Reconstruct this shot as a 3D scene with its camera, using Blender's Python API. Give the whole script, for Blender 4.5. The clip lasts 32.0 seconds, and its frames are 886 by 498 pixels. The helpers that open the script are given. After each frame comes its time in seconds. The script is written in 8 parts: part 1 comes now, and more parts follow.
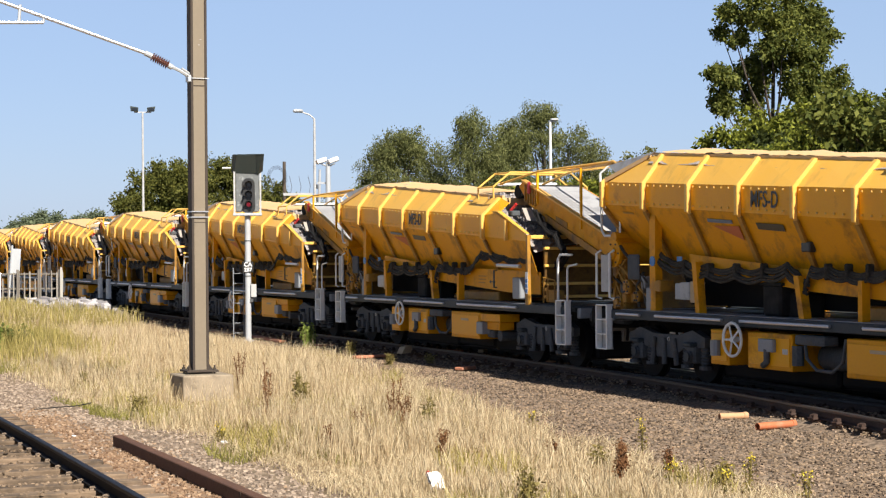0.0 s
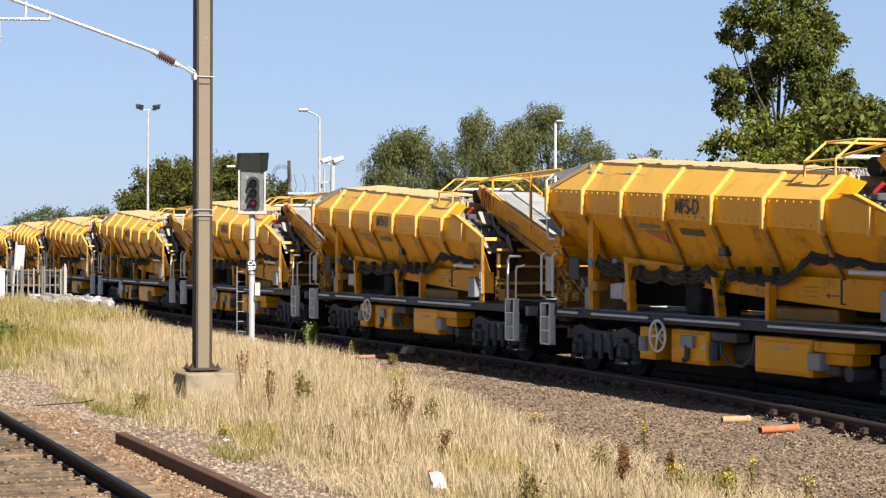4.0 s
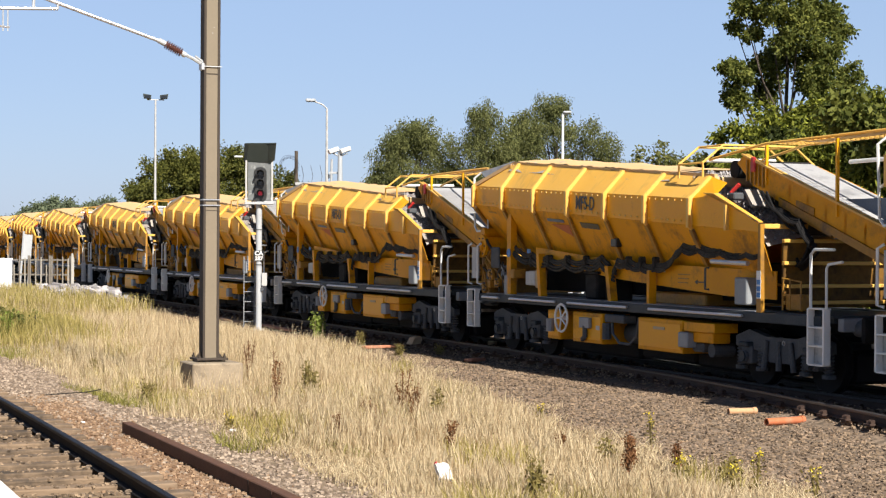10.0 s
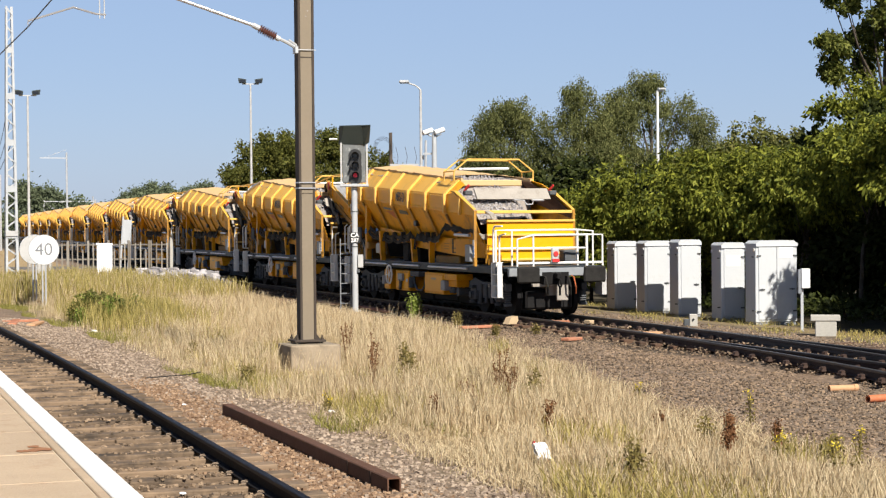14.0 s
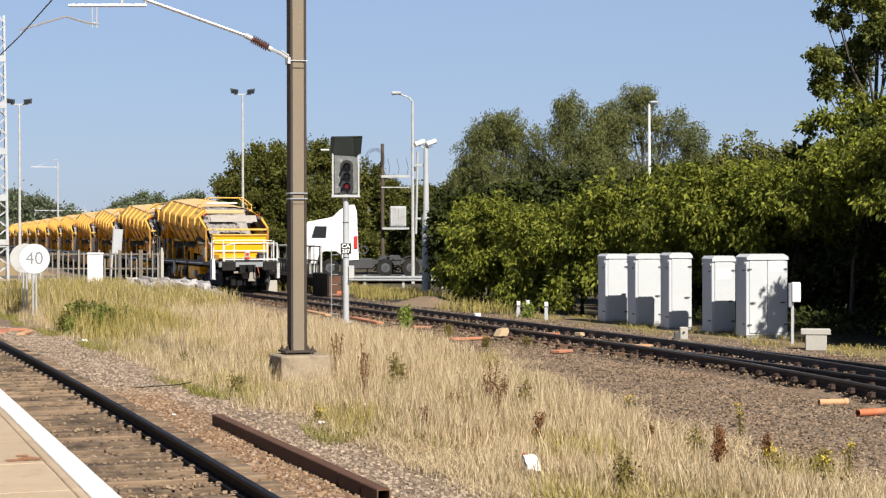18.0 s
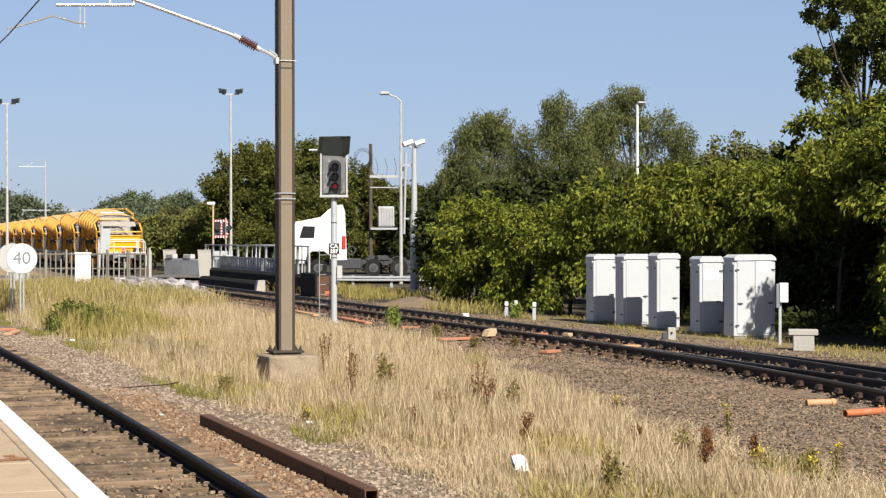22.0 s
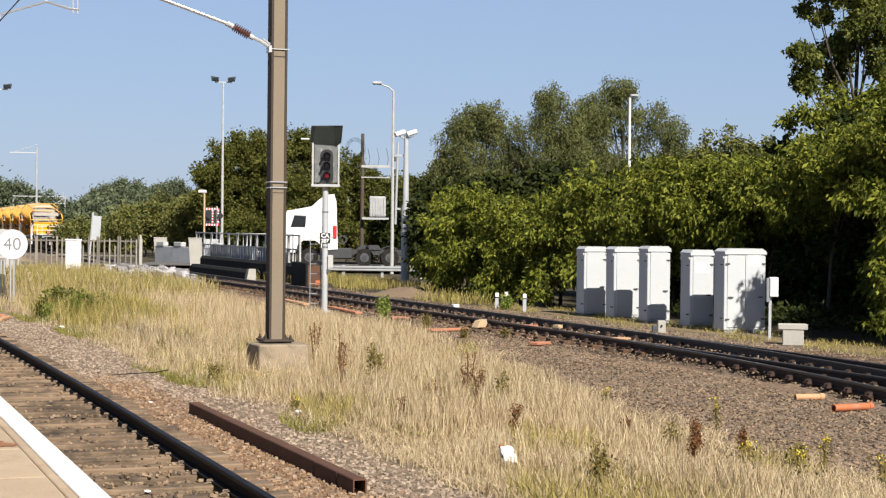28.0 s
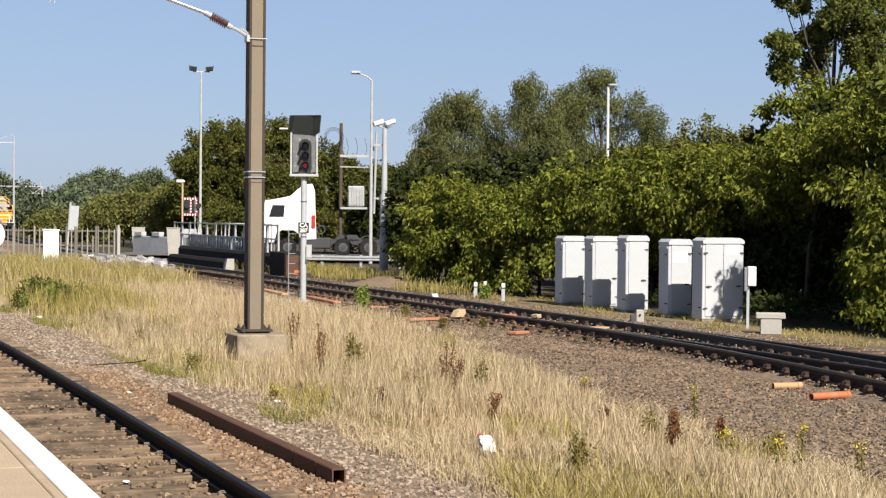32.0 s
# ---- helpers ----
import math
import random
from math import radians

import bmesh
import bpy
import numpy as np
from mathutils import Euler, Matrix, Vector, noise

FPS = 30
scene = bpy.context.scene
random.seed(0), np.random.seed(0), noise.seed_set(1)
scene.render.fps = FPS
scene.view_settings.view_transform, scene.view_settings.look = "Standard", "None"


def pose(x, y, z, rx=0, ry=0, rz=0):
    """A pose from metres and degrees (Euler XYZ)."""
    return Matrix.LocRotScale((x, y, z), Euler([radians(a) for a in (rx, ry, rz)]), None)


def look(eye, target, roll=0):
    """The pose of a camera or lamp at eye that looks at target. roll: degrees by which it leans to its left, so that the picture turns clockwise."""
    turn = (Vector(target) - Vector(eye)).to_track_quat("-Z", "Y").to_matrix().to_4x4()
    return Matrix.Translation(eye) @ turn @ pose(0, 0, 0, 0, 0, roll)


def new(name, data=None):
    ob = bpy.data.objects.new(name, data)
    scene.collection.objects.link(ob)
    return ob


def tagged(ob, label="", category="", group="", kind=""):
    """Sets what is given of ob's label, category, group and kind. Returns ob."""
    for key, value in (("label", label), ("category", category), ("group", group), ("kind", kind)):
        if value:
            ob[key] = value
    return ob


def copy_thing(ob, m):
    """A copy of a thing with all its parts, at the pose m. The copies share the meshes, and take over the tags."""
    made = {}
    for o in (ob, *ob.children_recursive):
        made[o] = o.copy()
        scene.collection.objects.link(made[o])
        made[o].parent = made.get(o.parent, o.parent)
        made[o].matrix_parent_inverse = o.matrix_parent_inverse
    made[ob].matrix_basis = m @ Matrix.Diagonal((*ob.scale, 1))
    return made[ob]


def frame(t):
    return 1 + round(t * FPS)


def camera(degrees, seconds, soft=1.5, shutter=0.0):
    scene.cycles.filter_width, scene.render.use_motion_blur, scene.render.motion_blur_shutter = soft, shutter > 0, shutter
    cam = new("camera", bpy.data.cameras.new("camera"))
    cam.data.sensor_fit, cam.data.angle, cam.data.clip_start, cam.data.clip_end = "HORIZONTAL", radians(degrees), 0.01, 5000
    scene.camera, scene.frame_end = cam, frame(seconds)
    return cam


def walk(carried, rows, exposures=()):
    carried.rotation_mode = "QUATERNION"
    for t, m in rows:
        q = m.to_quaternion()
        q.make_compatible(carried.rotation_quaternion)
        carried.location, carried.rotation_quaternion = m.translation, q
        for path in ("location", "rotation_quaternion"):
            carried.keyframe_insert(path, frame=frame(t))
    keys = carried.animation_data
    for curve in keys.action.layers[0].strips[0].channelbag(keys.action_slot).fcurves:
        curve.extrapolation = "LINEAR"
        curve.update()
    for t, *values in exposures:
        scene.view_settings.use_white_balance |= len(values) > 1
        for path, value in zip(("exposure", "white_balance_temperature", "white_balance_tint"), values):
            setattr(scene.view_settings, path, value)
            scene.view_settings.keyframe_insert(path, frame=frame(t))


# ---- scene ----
cam = camera(28.83, 32.0, soft=1.25, shutter=0.0)
EYE = 2.24  # metres above the rail heads; the tracks run along +Y
# seconds, heading to the right of the track, tilt, roll
PATH = [
    (0, 22.740, 0.155, -0.441), (0.5, 22.385, 0.075, -0.187), (1, 22.271, -0.055, 0.182), (1.5, 22.259, -0.231, 0.061), (2, 22.316, -0.175, -0.201),
    (2.5, 22.330, -0.130, -0.088), (3, 22.382, -0.003, 0.112), (3.5, 22.553, 0.080, 0.039), (4, 22.608, 0.169, 0.116), (4.5, 22.917, 0.250, 0.087),
    (6.5, 23.031, 0.232, 0.128), (7, 23.008, 0.032, 0.331), (7.5, 23.017, -0.162, 0.328), (8, 22.904, -0.230, 0.639), (8.5, 22.627, -0.361, 0.766),
    (9, 22.531, -0.453, 0.553), (9.5, 22.500, -0.335, 0.222), (10, 22.377, -0.136, 0.302), (10.5, 22.259, -0.083, 0.341), (11, 22.135, -0.123, 0.237),
    (11.5, 21.684, -0.674, 0.054), (12, 20.714, -1.288, -0.056), (12.5, 19.816, -1.386, -0.348), (13, 19.304, -1.222, -0.535), (13.5, 19.209, -0.999, -0.561),
    (14, 19.206, -0.794, -0.479), (14.5, 19.147, -0.670, -0.184), (16.5, 19.211, -0.366, -0.135), (17, 19.313, -0.360, -0.101), (17.5, 19.404, -0.407, -0.033),
    (18, 19.504, -0.413, -0.115), (18.5, 19.611, -0.398, -0.030), (19, 19.666, -0.432, 0.000), (19.5, 19.757, -0.545, 0.027), (20, 19.904, -0.565, -0.101),
    (20.5, 20.130, -0.501, -0.216), (21, 20.224, -0.449, -0.223), (21.5, 20.232, -0.425, -0.191), (22, 19.898, -0.406, -0.047), (22.5, 19.581, -0.387, -0.048),
    (23, 19.559, -0.387, -0.243), (23.5, 19.414, -0.394, 0.082), (24, 19.348, -0.536, 0.217), (24.5, 19.414, -0.583, 0.380), (25, 19.547, -0.616, 0.182),
    (25.5, 19.650, -0.649, 0.252), (27.5, 20.130, -0.669, 0.537), (28, 20.198, -0.716, 0.591), (28.5, 20.239, -0.806, 0.472), (29, 20.347, -0.889, 0.630),
    (29.5, 20.432, -0.922, 0.587), (30, 20.502, -0.938, 0.544), (30.5, 20.607, -0.904, 0.493), (31, 20.726, -0.935, 0.585), (31.5, 20.833, -1.047, 0.600),
    (32, 20.911, -1.055, 0.532),
]
walk(cam, [(t, pose(0, 0, EYE, 90 + tilt, 0, -head) @ pose(0, 0, 0, 0, 0, roll)) for t, head, tilt, roll in PATH],
     exposures=[(0.0, 0.87), (10.5, 0.85), (13.0, 0.73), (18.0, 0.65), (32.0, 0.64)])

# ---- light: late-morning sun behind the camera, a little to its right ----
SUN_EL, SUN_AZ = 42.0, 173.0
world = bpy.data.worlds.new("sky")
scene.world = world
world.use_nodes = True
wn = world.node_tree
sky = wn.nodes.new("ShaderNodeTexSky")
sky.sky_type, sky.sun_disc = "NISHITA", False
sky.sun_elevation, sky.sun_rotation = radians(SUN_EL), radians(SUN_AZ)
sky.altitude, sky.air_density, sky.dust_density, sky.ozone_density = 20, 1.0, 0.5, 3.2
tint = wn.nodes.new("ShaderNodeMix")
tint.data_type, tint.blend_type = "RGBA", "MULTIPLY"
tint.inputs[0].default_value, tint.inputs[7].default_value = 1.0, (1.0, 0.95, 1.06, 1)
wn.links.new(sky.outputs[0], tint.inputs[6])
haze = wn.nodes.new("ShaderNodeMix")  # a dry blue sky, paler and more even than pure scattering
haze.data_type = "RGBA"
haze.inputs[7].default_value = (4.2, 5.78, 8.5, 1)
wn.links.new(tint.outputs[2], haze.inputs[6])
up = wn.nodes.new("ShaderNodeSeparateXYZ")  # the haze thins out towards the zenith
wn.links.new(wn.nodes.new("ShaderNodeTexCoord").outputs["Generated"], up.inputs[0])
thin = wn.nodes.new("ShaderNodeMapRange")
thin.interpolation_type = "SMOOTHSTEP"
thin.inputs[1].default_value, thin.inputs[2].default_value, thin.inputs[3].default_value, thin.inputs[4].default_value = 0.12, 0.75, 0.62, 0.0
wn.links.new(up.outputs[2], thin.inputs[0])
wn.links.new(thin.outputs[0], haze.inputs[0])
deep = wn.nodes.new("ShaderNodeMapRange")  # a clear sky is about half as bright overhead as low down
deep.interpolation_type = "SMOOTHSTEP"
deep.inputs[1].default_value, deep.inputs[2].default_value, deep.inputs[3].default_value, deep.inputs[4].default_value = 0.14, 0.6, 1.0, 0.42
wn.links.new(up.outputs[2], deep.inputs[0])
dome = wn.nodes.new("ShaderNodeMix")
dome.data_type, dome.blend_type = "RGBA", "MULTIPLY"
dome.inputs[0].default_value = 1.0
wn.links.new(haze.outputs[2], dome.inputs[6])
wn.links.new(deep.outputs[0], dome.inputs[7])
wn.links.new(dome.outputs[2], wn.nodes["Background"].inputs[0])
wn.nodes["Background"].inputs[1].default_value = 0.0586
sun = new("sun", bpy.data.lights.new("sun", "SUN"))
sun.data.energy, sun.data.angle, sun.data.color = 5.0, radians(0.55), (1.0, 0.93, 0.82)
sd = Vector((math.sin(radians(SUN_AZ)) * math.cos(radians(SUN_EL)), math.cos(radians(SUN_AZ)) * math.cos(radians(SUN_EL)), math.sin(radians(SUN_EL))))
sun.matrix_world = look(sd * 200, (0, 0, 0))


# ---- materials ----
def material(name, a, b, rough=0.6, metal=0.0, fine=40.0, coarse=2.0, bump=0.15, stain=None, amount=0.0, stain_scale=1.2, island=0.0, object_tint=0.0, spec=0.5, leafy=0.0, stretch=(1, 1, 1), placed=False):
    """Two base colours mixed by grain and broad patches; stain lays a third over them in ragged patches."""
    m = bpy.data.materials.new(name)
    m.use_nodes = True
    nt = m.node_tree
    p = nt.nodes["Principled BSDF"]
    N, L = nt.nodes.new, nt.links.new
    co = N("ShaderNodeTexCoord")
    mp = N("ShaderNodeMapping")
    mp.inputs["Scale"].default_value = stretch
    where = N("ShaderNodeNewGeometry").outputs["Position"] if placed else co.outputs["Object"]  # placed: one pattern over all pieces laid side by side
    L(where, mp.inputs[0])
    n1, n2 = N("ShaderNodeTexNoise"), N("ShaderNodeTexNoise")
    for n, s, d in ((n1, fine, 6), (n2, coarse, 3)):
        n.inputs["Scale"].default_value, n.inputs["Detail"].default_value = s, d
        L(mp.outputs[0], n.inputs["Vector"])
    mean = N("ShaderNodeMix")
    mean.data_type = "FLOAT"
    mean.inputs[0].default_value = 0.5
    L(n1.outputs[0], mean.inputs[2]), L(n2.outputs[0], mean.inputs[3])
    fac = mean.outputs[0]
    if island or object_tint:
        src = N("ShaderNodeNewGeometry").outputs["Random Per Island"] if island else N("ShaderNodeObjectInfo").outputs["Random"]
        mi = N("ShaderNodeMix")
        mi.data_type = "FLOAT"
        mi.inputs[0].default_value = island or object_tint
        L(fac, mi.inputs[2]), L(src, mi.inputs[3])
        fac = mi.outputs[0]
    ramp = N("ShaderNodeMapRange")
    lo, hi = (0.32, 0.68) if not (island or object_tint) else (0.15, 0.85)
    ramp.inputs[1].default_value, ramp.inputs[2].default_value = lo, hi
    L(fac, ramp.inputs[0])
    col = N("ShaderNodeMix")
    col.data_type = "RGBA"
    col.inputs[6].default_value, col.inputs[7].default_value = (*a, 1), (*b, 1)
    L(ramp.outputs[0], col.inputs[0])
    out = col.outputs[2]
    if stain:
        n3 = N("ShaderNodeTexNoise")
        n3.inputs["Scale"].default_value, n3.inputs["Detail"].default_value, n3.inputs["Roughness"].default_value = stain_scale, 8, 0.7
        L(where if placed else mp.outputs[0], n3.inputs["Vector"])
        r3 = N("ShaderNodeMapRange")
        r3.inputs[1].default_value, r3.inputs[2].default_value = 0.62 - amount * 0.25, 0.78 - amount * 0.2
        r3.inputs[4].default_value = 0.9
        L(n3.outputs[0], r3.inputs[0])
        c3 = N("ShaderNodeMix")
        c3.data_type = "RGBA"
        c3.inputs[7].default_value = (*stain, 1)
        L(r3.outputs[0], c3.inputs[0]), L(out, c3.inputs[6])
        out = c3.outputs[2]
    L(out, p.inputs["Base Color"])
    p.inputs["Metallic"].default_value = metal
    p.inputs["Specular IOR Level"].default_value = spec
    rr = N("ShaderNodeMapRange")
    rr.inputs[3].default_value, rr.inputs[4].default_value = max(rough - 0.12, 0.03), min(rough + 0.12, 1)
    L(n1.outputs[0], rr.inputs[0]), L(rr.outputs[0], p.inputs["Roughness"])
    if bump:
        bp = N("ShaderNodeBump")
        bp.inputs["Strength"].default_value, bp.inputs["Distance"].default_value = bump, 0.02
        L(n1.outputs[0], bp.inputs["Height"]), L(bp.outputs[0], p.inputs["Normal"])
    if leafy:
        tr, mx = N("ShaderNodeBsdfTranslucent"), N("ShaderNodeMixShader")
        mx.inputs[0].default_value = leafy
        L(out, tr.inputs[0]), L(p.outputs[0], mx.inputs[1]), L(tr.outputs[0], mx.inputs[2])
        L(mx.outputs[0], nt.nodes["Material Output"].inputs[0])
    return m


def glow(name, colour, strength):
    m = material(name, colour, colour, 0.3, bump=0)
    p = m.node_tree.nodes["Principled BSDF"]
    p.inputs["Emission Color"].default_value, p.inputs["Emission Strength"].default_value = (*colour, 1), strength
    return m


YELLOW = material("yellow_paint", (0.76, 0.335, 0.003), (0.82, 0.385, 0.004), 0.40, spec=0.3, fine=25, coarse=0.8, bump=0.05, stain=(0.42, 0.18, 0.012), amount=0.15, stain_scale=1.6)
YELLOW_LIP = material("yellow_paint_dusty", (0.72, 0.40, 0.06), (0.74, 0.46, 0.12), 0.55, fine=25, coarse=1.5, bump=0.05)
YELLOW_PALE = material("sun_faded_dusty_yellow", (0.74, 0.395, 0.045), (0.75, 0.44, 0.095), 0.5, fine=25, coarse=0.9, bump=0.05, stain=(0.54, 0.31, 0.06), amount=0.3, stain_scale=1.8, stretch=(1, 1.8, 0.5))
BELT = material("dusty_worn_belt_rubber", (0.40, 0.40, 0.41), (0.30, 0.305, 0.32), 0.8, fine=20, coarse=1.5, bump=0.1, stain=(0.2, 0.2, 0.21), amount=0.3, stain_scale=1.5, spec=0.2)
GRAVEL = material("clean_grey_gravel", (0.16, 0.15, 0.155), (0.46, 0.44, 0.45), 0.9, fine=30, coarse=4, bump=0.3, island=0.75)
# near-black gear colour that holds the shade under the wagons
BLACKGEAR = material("black_gear_and_shade", (0.006, 0.006, 0.007), (0.014, 0.013, 0.013), 0.8, fine=30, coarse=3, bump=0.2, spec=0.2)
FADEDRED = material("faded_red_decal", (0.50, 0.10, 0.03), (0.42, 0.13, 0.04), 0.6, bump=0.05)
DUSTY = material("dust_on_yellow", (0.64, 0.42, 0.17), (0.56, 0.38, 0.22), 0.8, fine=20, coarse=1.5, bump=0.2)
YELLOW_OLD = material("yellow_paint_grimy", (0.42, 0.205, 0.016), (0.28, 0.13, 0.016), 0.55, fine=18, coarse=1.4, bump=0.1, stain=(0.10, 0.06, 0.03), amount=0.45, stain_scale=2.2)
# dark ochre that holds the shade of the conveyor arm over the tail board
TAIL_SHADE = material("tail_sheet_shade", (0.19, 0.095, 0.014), (0.10, 0.05, 0.012), 0.7, fine=18, coarse=1.4, bump=0.1, stain=(0.02, 0.014, 0.01), amount=0.5, stain_scale=2.2, spec=0.2)
DARK = material("dark_running_gear", (0.058, 0.065, 0.074), (0.115, 0.121, 0.128), 0.75, fine=30, coarse=3, bump=0.25, stain=(0.10, 0.085, 0.07), amount=0.3, stain_scale=4, spec=0.15)
SOLE = material("slate_grey_frame_paint", (0.026, 0.034, 0.042), (0.052, 0.062, 0.072), 0.55, fine=30, coarse=2, bump=0.1, stain=(0.09, 0.08, 0.07), amount=0.2, stain_scale=3, spec=0.2)
BLACK = material("black_rubber", (0.010, 0.010, 0.010), (0.032, 0.030, 0.028), 0.85, fine=60, coarse=5, bump=0.3, spec=0.15)
WORNGREY = material("scuffed_grey_tan_sheet", (0.36, 0.33, 0.29), (0.29, 0.265, 0.235), 0.7, fine=25, coarse=2, bump=0.1, stain=(0.2, 0.17, 0.14), amount=0.3, stain_scale=3)
WHITE = material("white_rail_paint", (0.78, 0.78, 0.76), (0.68, 0.68, 0.66), 0.45, fine=40, coarse=3, bump=0.05, stain=(0.45, 0.42, 0.36), amount=0.2, stain_scale=5)
OFFWHITE = material("grey_white_steel", (0.50, 0.50, 0.49), (0.38, 0.38, 0.38), 0.5, fine=40, coarse=3, bump=0.1, stain=(0.22, 0.21, 0.2), amount=0.3, stain_scale=5)
LGREY = material("light_grey_sheet", (0.46, 0.47, 0.48), (0.36, 0.37, 0.39), 0.6, fine=30, coarse=2, bump=0.1, stain=(0.3, 0.27, 0.22), amount=0.3, stain_scale=2)
BLUEGREY = material("blue_grey_sheet", (0.16, 0.20, 0.26), (0.12, 0.15, 0.2), 0.6, fine=30, coarse=2, bump=0.1)
MGREY = material("mid_grey_box_paint", (0.26, 0.28, 0.30), (0.20, 0.21, 0.23), 0.5, fine=40, coarse=3, bump=0.08)
ALU = material("bare_tube_metal", (0.62, 0.63, 0.65), (0.5, 0.5, 0.52), 0.35, 0.7, fine=50, coarse=4, bump=0.05)
GALV = material("galvanised_steel", (0.55, 0.56, 0.57), (0.42, 0.44, 0.46), 0.5, 0.35, fine=30, coarse=4, bump=0.06)
RAILHEAD = material("worn_rail_steel", (0.08, 0.076, 0.078), (0.05, 0.047, 0.048), 0.4, 0.3, fine=60, coarse=4, bump=0.03, stretch=(1, 0.05, 1), spec=0.35)
NEARHEAD = material("dark_glossy_rail_head", (0.014, 0.014, 0.019), (0.008, 0.008, 0.011), 0.5, 0.0, fine=60, coarse=4, bump=0.03, stretch=(1, 0.05, 1), spec=0.1)
NEARSIDE = material("black_greasy_rail_side", (0.010, 0.010, 0.012), (0.018, 0.016, 0.016), 0.7, 0.0, fine=40, coarse=4, bump=0.1, stain=(0.06, 0.03, 0.02), amount=0.08, stain_scale=5, stretch=(1, 0.3, 1), spec=0.12)
CLIPRUST = material("rust_grey_spring_clip", (0.30, 0.23, 0.17), (0.15, 0.11, 0.08), 0.7, fine=40, coarse=4, bump=0.1)
RAILSIDE = material("dark_rail_side", (0.016, 0.015, 0.018), (0.03, 0.026, 0.025), 0.5, 0.2, fine=40, coarse=4, bump=0.15, stain=(0.10, 0.05, 0.03), amount=0.12, stain_scale=5)
RUSTY = material("rusted_rail_side", (0.06, 0.032, 0.022), (0.032, 0.02, 0.016), 0.8, 0.1, fine=40, coarse=4, bump=0.25)
RUSTBOARD = material("dark_rust_channel", (0.115, 0.052, 0.028), (0.075, 0.036, 0.021), 0.8, 0.0, fine=35, coarse=2, bump=0.15, stain=(0.14, 0.065, 0.035), amount=0.3, stain_scale=3)
SLEEPER = material("weathered_timber_sleeper", (0.32, 0.225, 0.145), (0.10, 0.068, 0.044), 0.9, fine=22, coarse=2, bump=0.5, stain=(0.032, 0.024, 0.018), amount=0.75, stain_scale=1.1, object_tint=0.3, stretch=(0.25, 1.6, 1.6), placed=True)
SLEEPER_DARK = material("dark_oily_timber_sleeper", (0.125, 0.066, 0.036), (0.05, 0.03, 0.02), 0.85, fine=22, coarse=2, bump=0.5, object_tint=0.35, stretch=(0.25, 1.6, 1.6))
STONE = material("ballast_stone", (0.155, 0.113, 0.083), (0.41, 0.325, 0.25), 0.9, fine=30, coarse=4, bump=0.3, island=0.75)
STONE_BROWN = material("brown_ballast_stone", (0.066, 0.045, 0.029), (0.31, 0.222, 0.145), 0.9, fine=30, coarse=4, bump=0.3, island=0.75)
STONE_RUST = material("rust_stained_ballast", (0.14, 0.08, 0.044), (0.36, 0.245, 0.155), 0.9, fine=30, coarse=4, bump=0.3, island=0.75)
CHIPPING = material("mixed_brown_chippings", (0.042, 0.028, 0.018), (0.33, 0.24, 0.17), 0.9, fine=30, coarse=4, bump=0.3, island=0.85)
SPOIL = material("grey_spoil_gravel", (0.20, 0.175, 0.155), (0.40, 0.36, 0.33), 0.95, fine=24, coarse=3, bump=1.0)
STRAW = material("dry_straw_grass", (0.28, 0.195, 0.105), (0.74, 0.625, 0.42), 0.8, fine=5, coarse=0.4, bump=0, island=0.6, leafy=0.25, spec=0.2)
GREENGRASS = material("green_grass_blade", (0.16, 0.14, 0.032), (0.52, 0.43, 0.16), 0.8, fine=5, coarse=0.4, bump=0, island=0.6, leafy=0.25, spec=0.2)
CONCRETE = material("weathered_concrete", (0.34, 0.275, 0.195), (0.22, 0.18, 0.13), 0.9, fine=30, coarse=2, bump=0.3, stain=(0.10, 0.075, 0.055), amount=0.5, stain_scale=3)
PALECONC = material("pale_concrete", (0.44, 0.42, 0.38), (0.34, 0.33, 0.30), 0.9, fine=30, coarse=2, bump=0.2)
MASTTAN = material("tan_mast_paint", (0.185, 0.150, 0.105), (0.215, 0.175, 0.125), 0.75, fine=20, coarse=1, bump=0.08, stain=(0.17, 0.13, 0.085), amount=0.2, stain_scale=1.5)
MASTDARK = material("dark_base_and_flange_shade", (0.035, 0.026, 0.02), (0.055, 0.04, 0.03), 0.8, fine=20, coarse=1, bump=0.1)
CABINET = material("pale_grey_cabinet_paint", (0.47, 0.495, 0.525), (0.52, 0.54, 0.56), 0.5, fine=30, coarse=1.2, bump=0.03, stain=(0.42, 0.42, 0.40), amount=0.12, stain_scale=2.5)
FENCEGREY = material("weathered_fence_steel", (0.32, 0.30, 0.26), (0.13, 0.11, 0.09), 0.75, fine=30, coarse=3, bump=0.1, object_tint=0.5)
GREYPOST = material("grey_post_paint", (0.36, 0.38, 0.40), (0.46, 0.48, 0.50), 0.55, fine=30, coarse=2, bump=0.05)
SIGNALGREY = material("signal_housing_grey", (0.10, 0.108, 0.11), (0.17, 0.18, 0.18), 0.6, fine=30, coarse=4, bump=0.05, stain=(0.36, 0.37, 0.36), amount=0.35, stain_scale=6)
HOOD = material("dark_green_black_hood", (0.025, 0.035, 0.033), (0.04, 0.052, 0.05), 0.55, fine=30, coarse=4, bump=0.05)
SIGNWHITE = material("white_enamel", (0.80, 0.80, 0.80), (0.74, 0.74, 0.74), 0.35, fine=30, coarse=3, bump=0.02)
SIGNBLACK = material("black_enamel", (0.02, 0.02, 0.02), (0.03, 0.03, 0.03), 0.4, bump=0.02)
SIGNGREY = material("grey_figures", (0.17, 0.18, 0.20), (0.22, 0.23, 0.24), 0.5, bump=0.02)
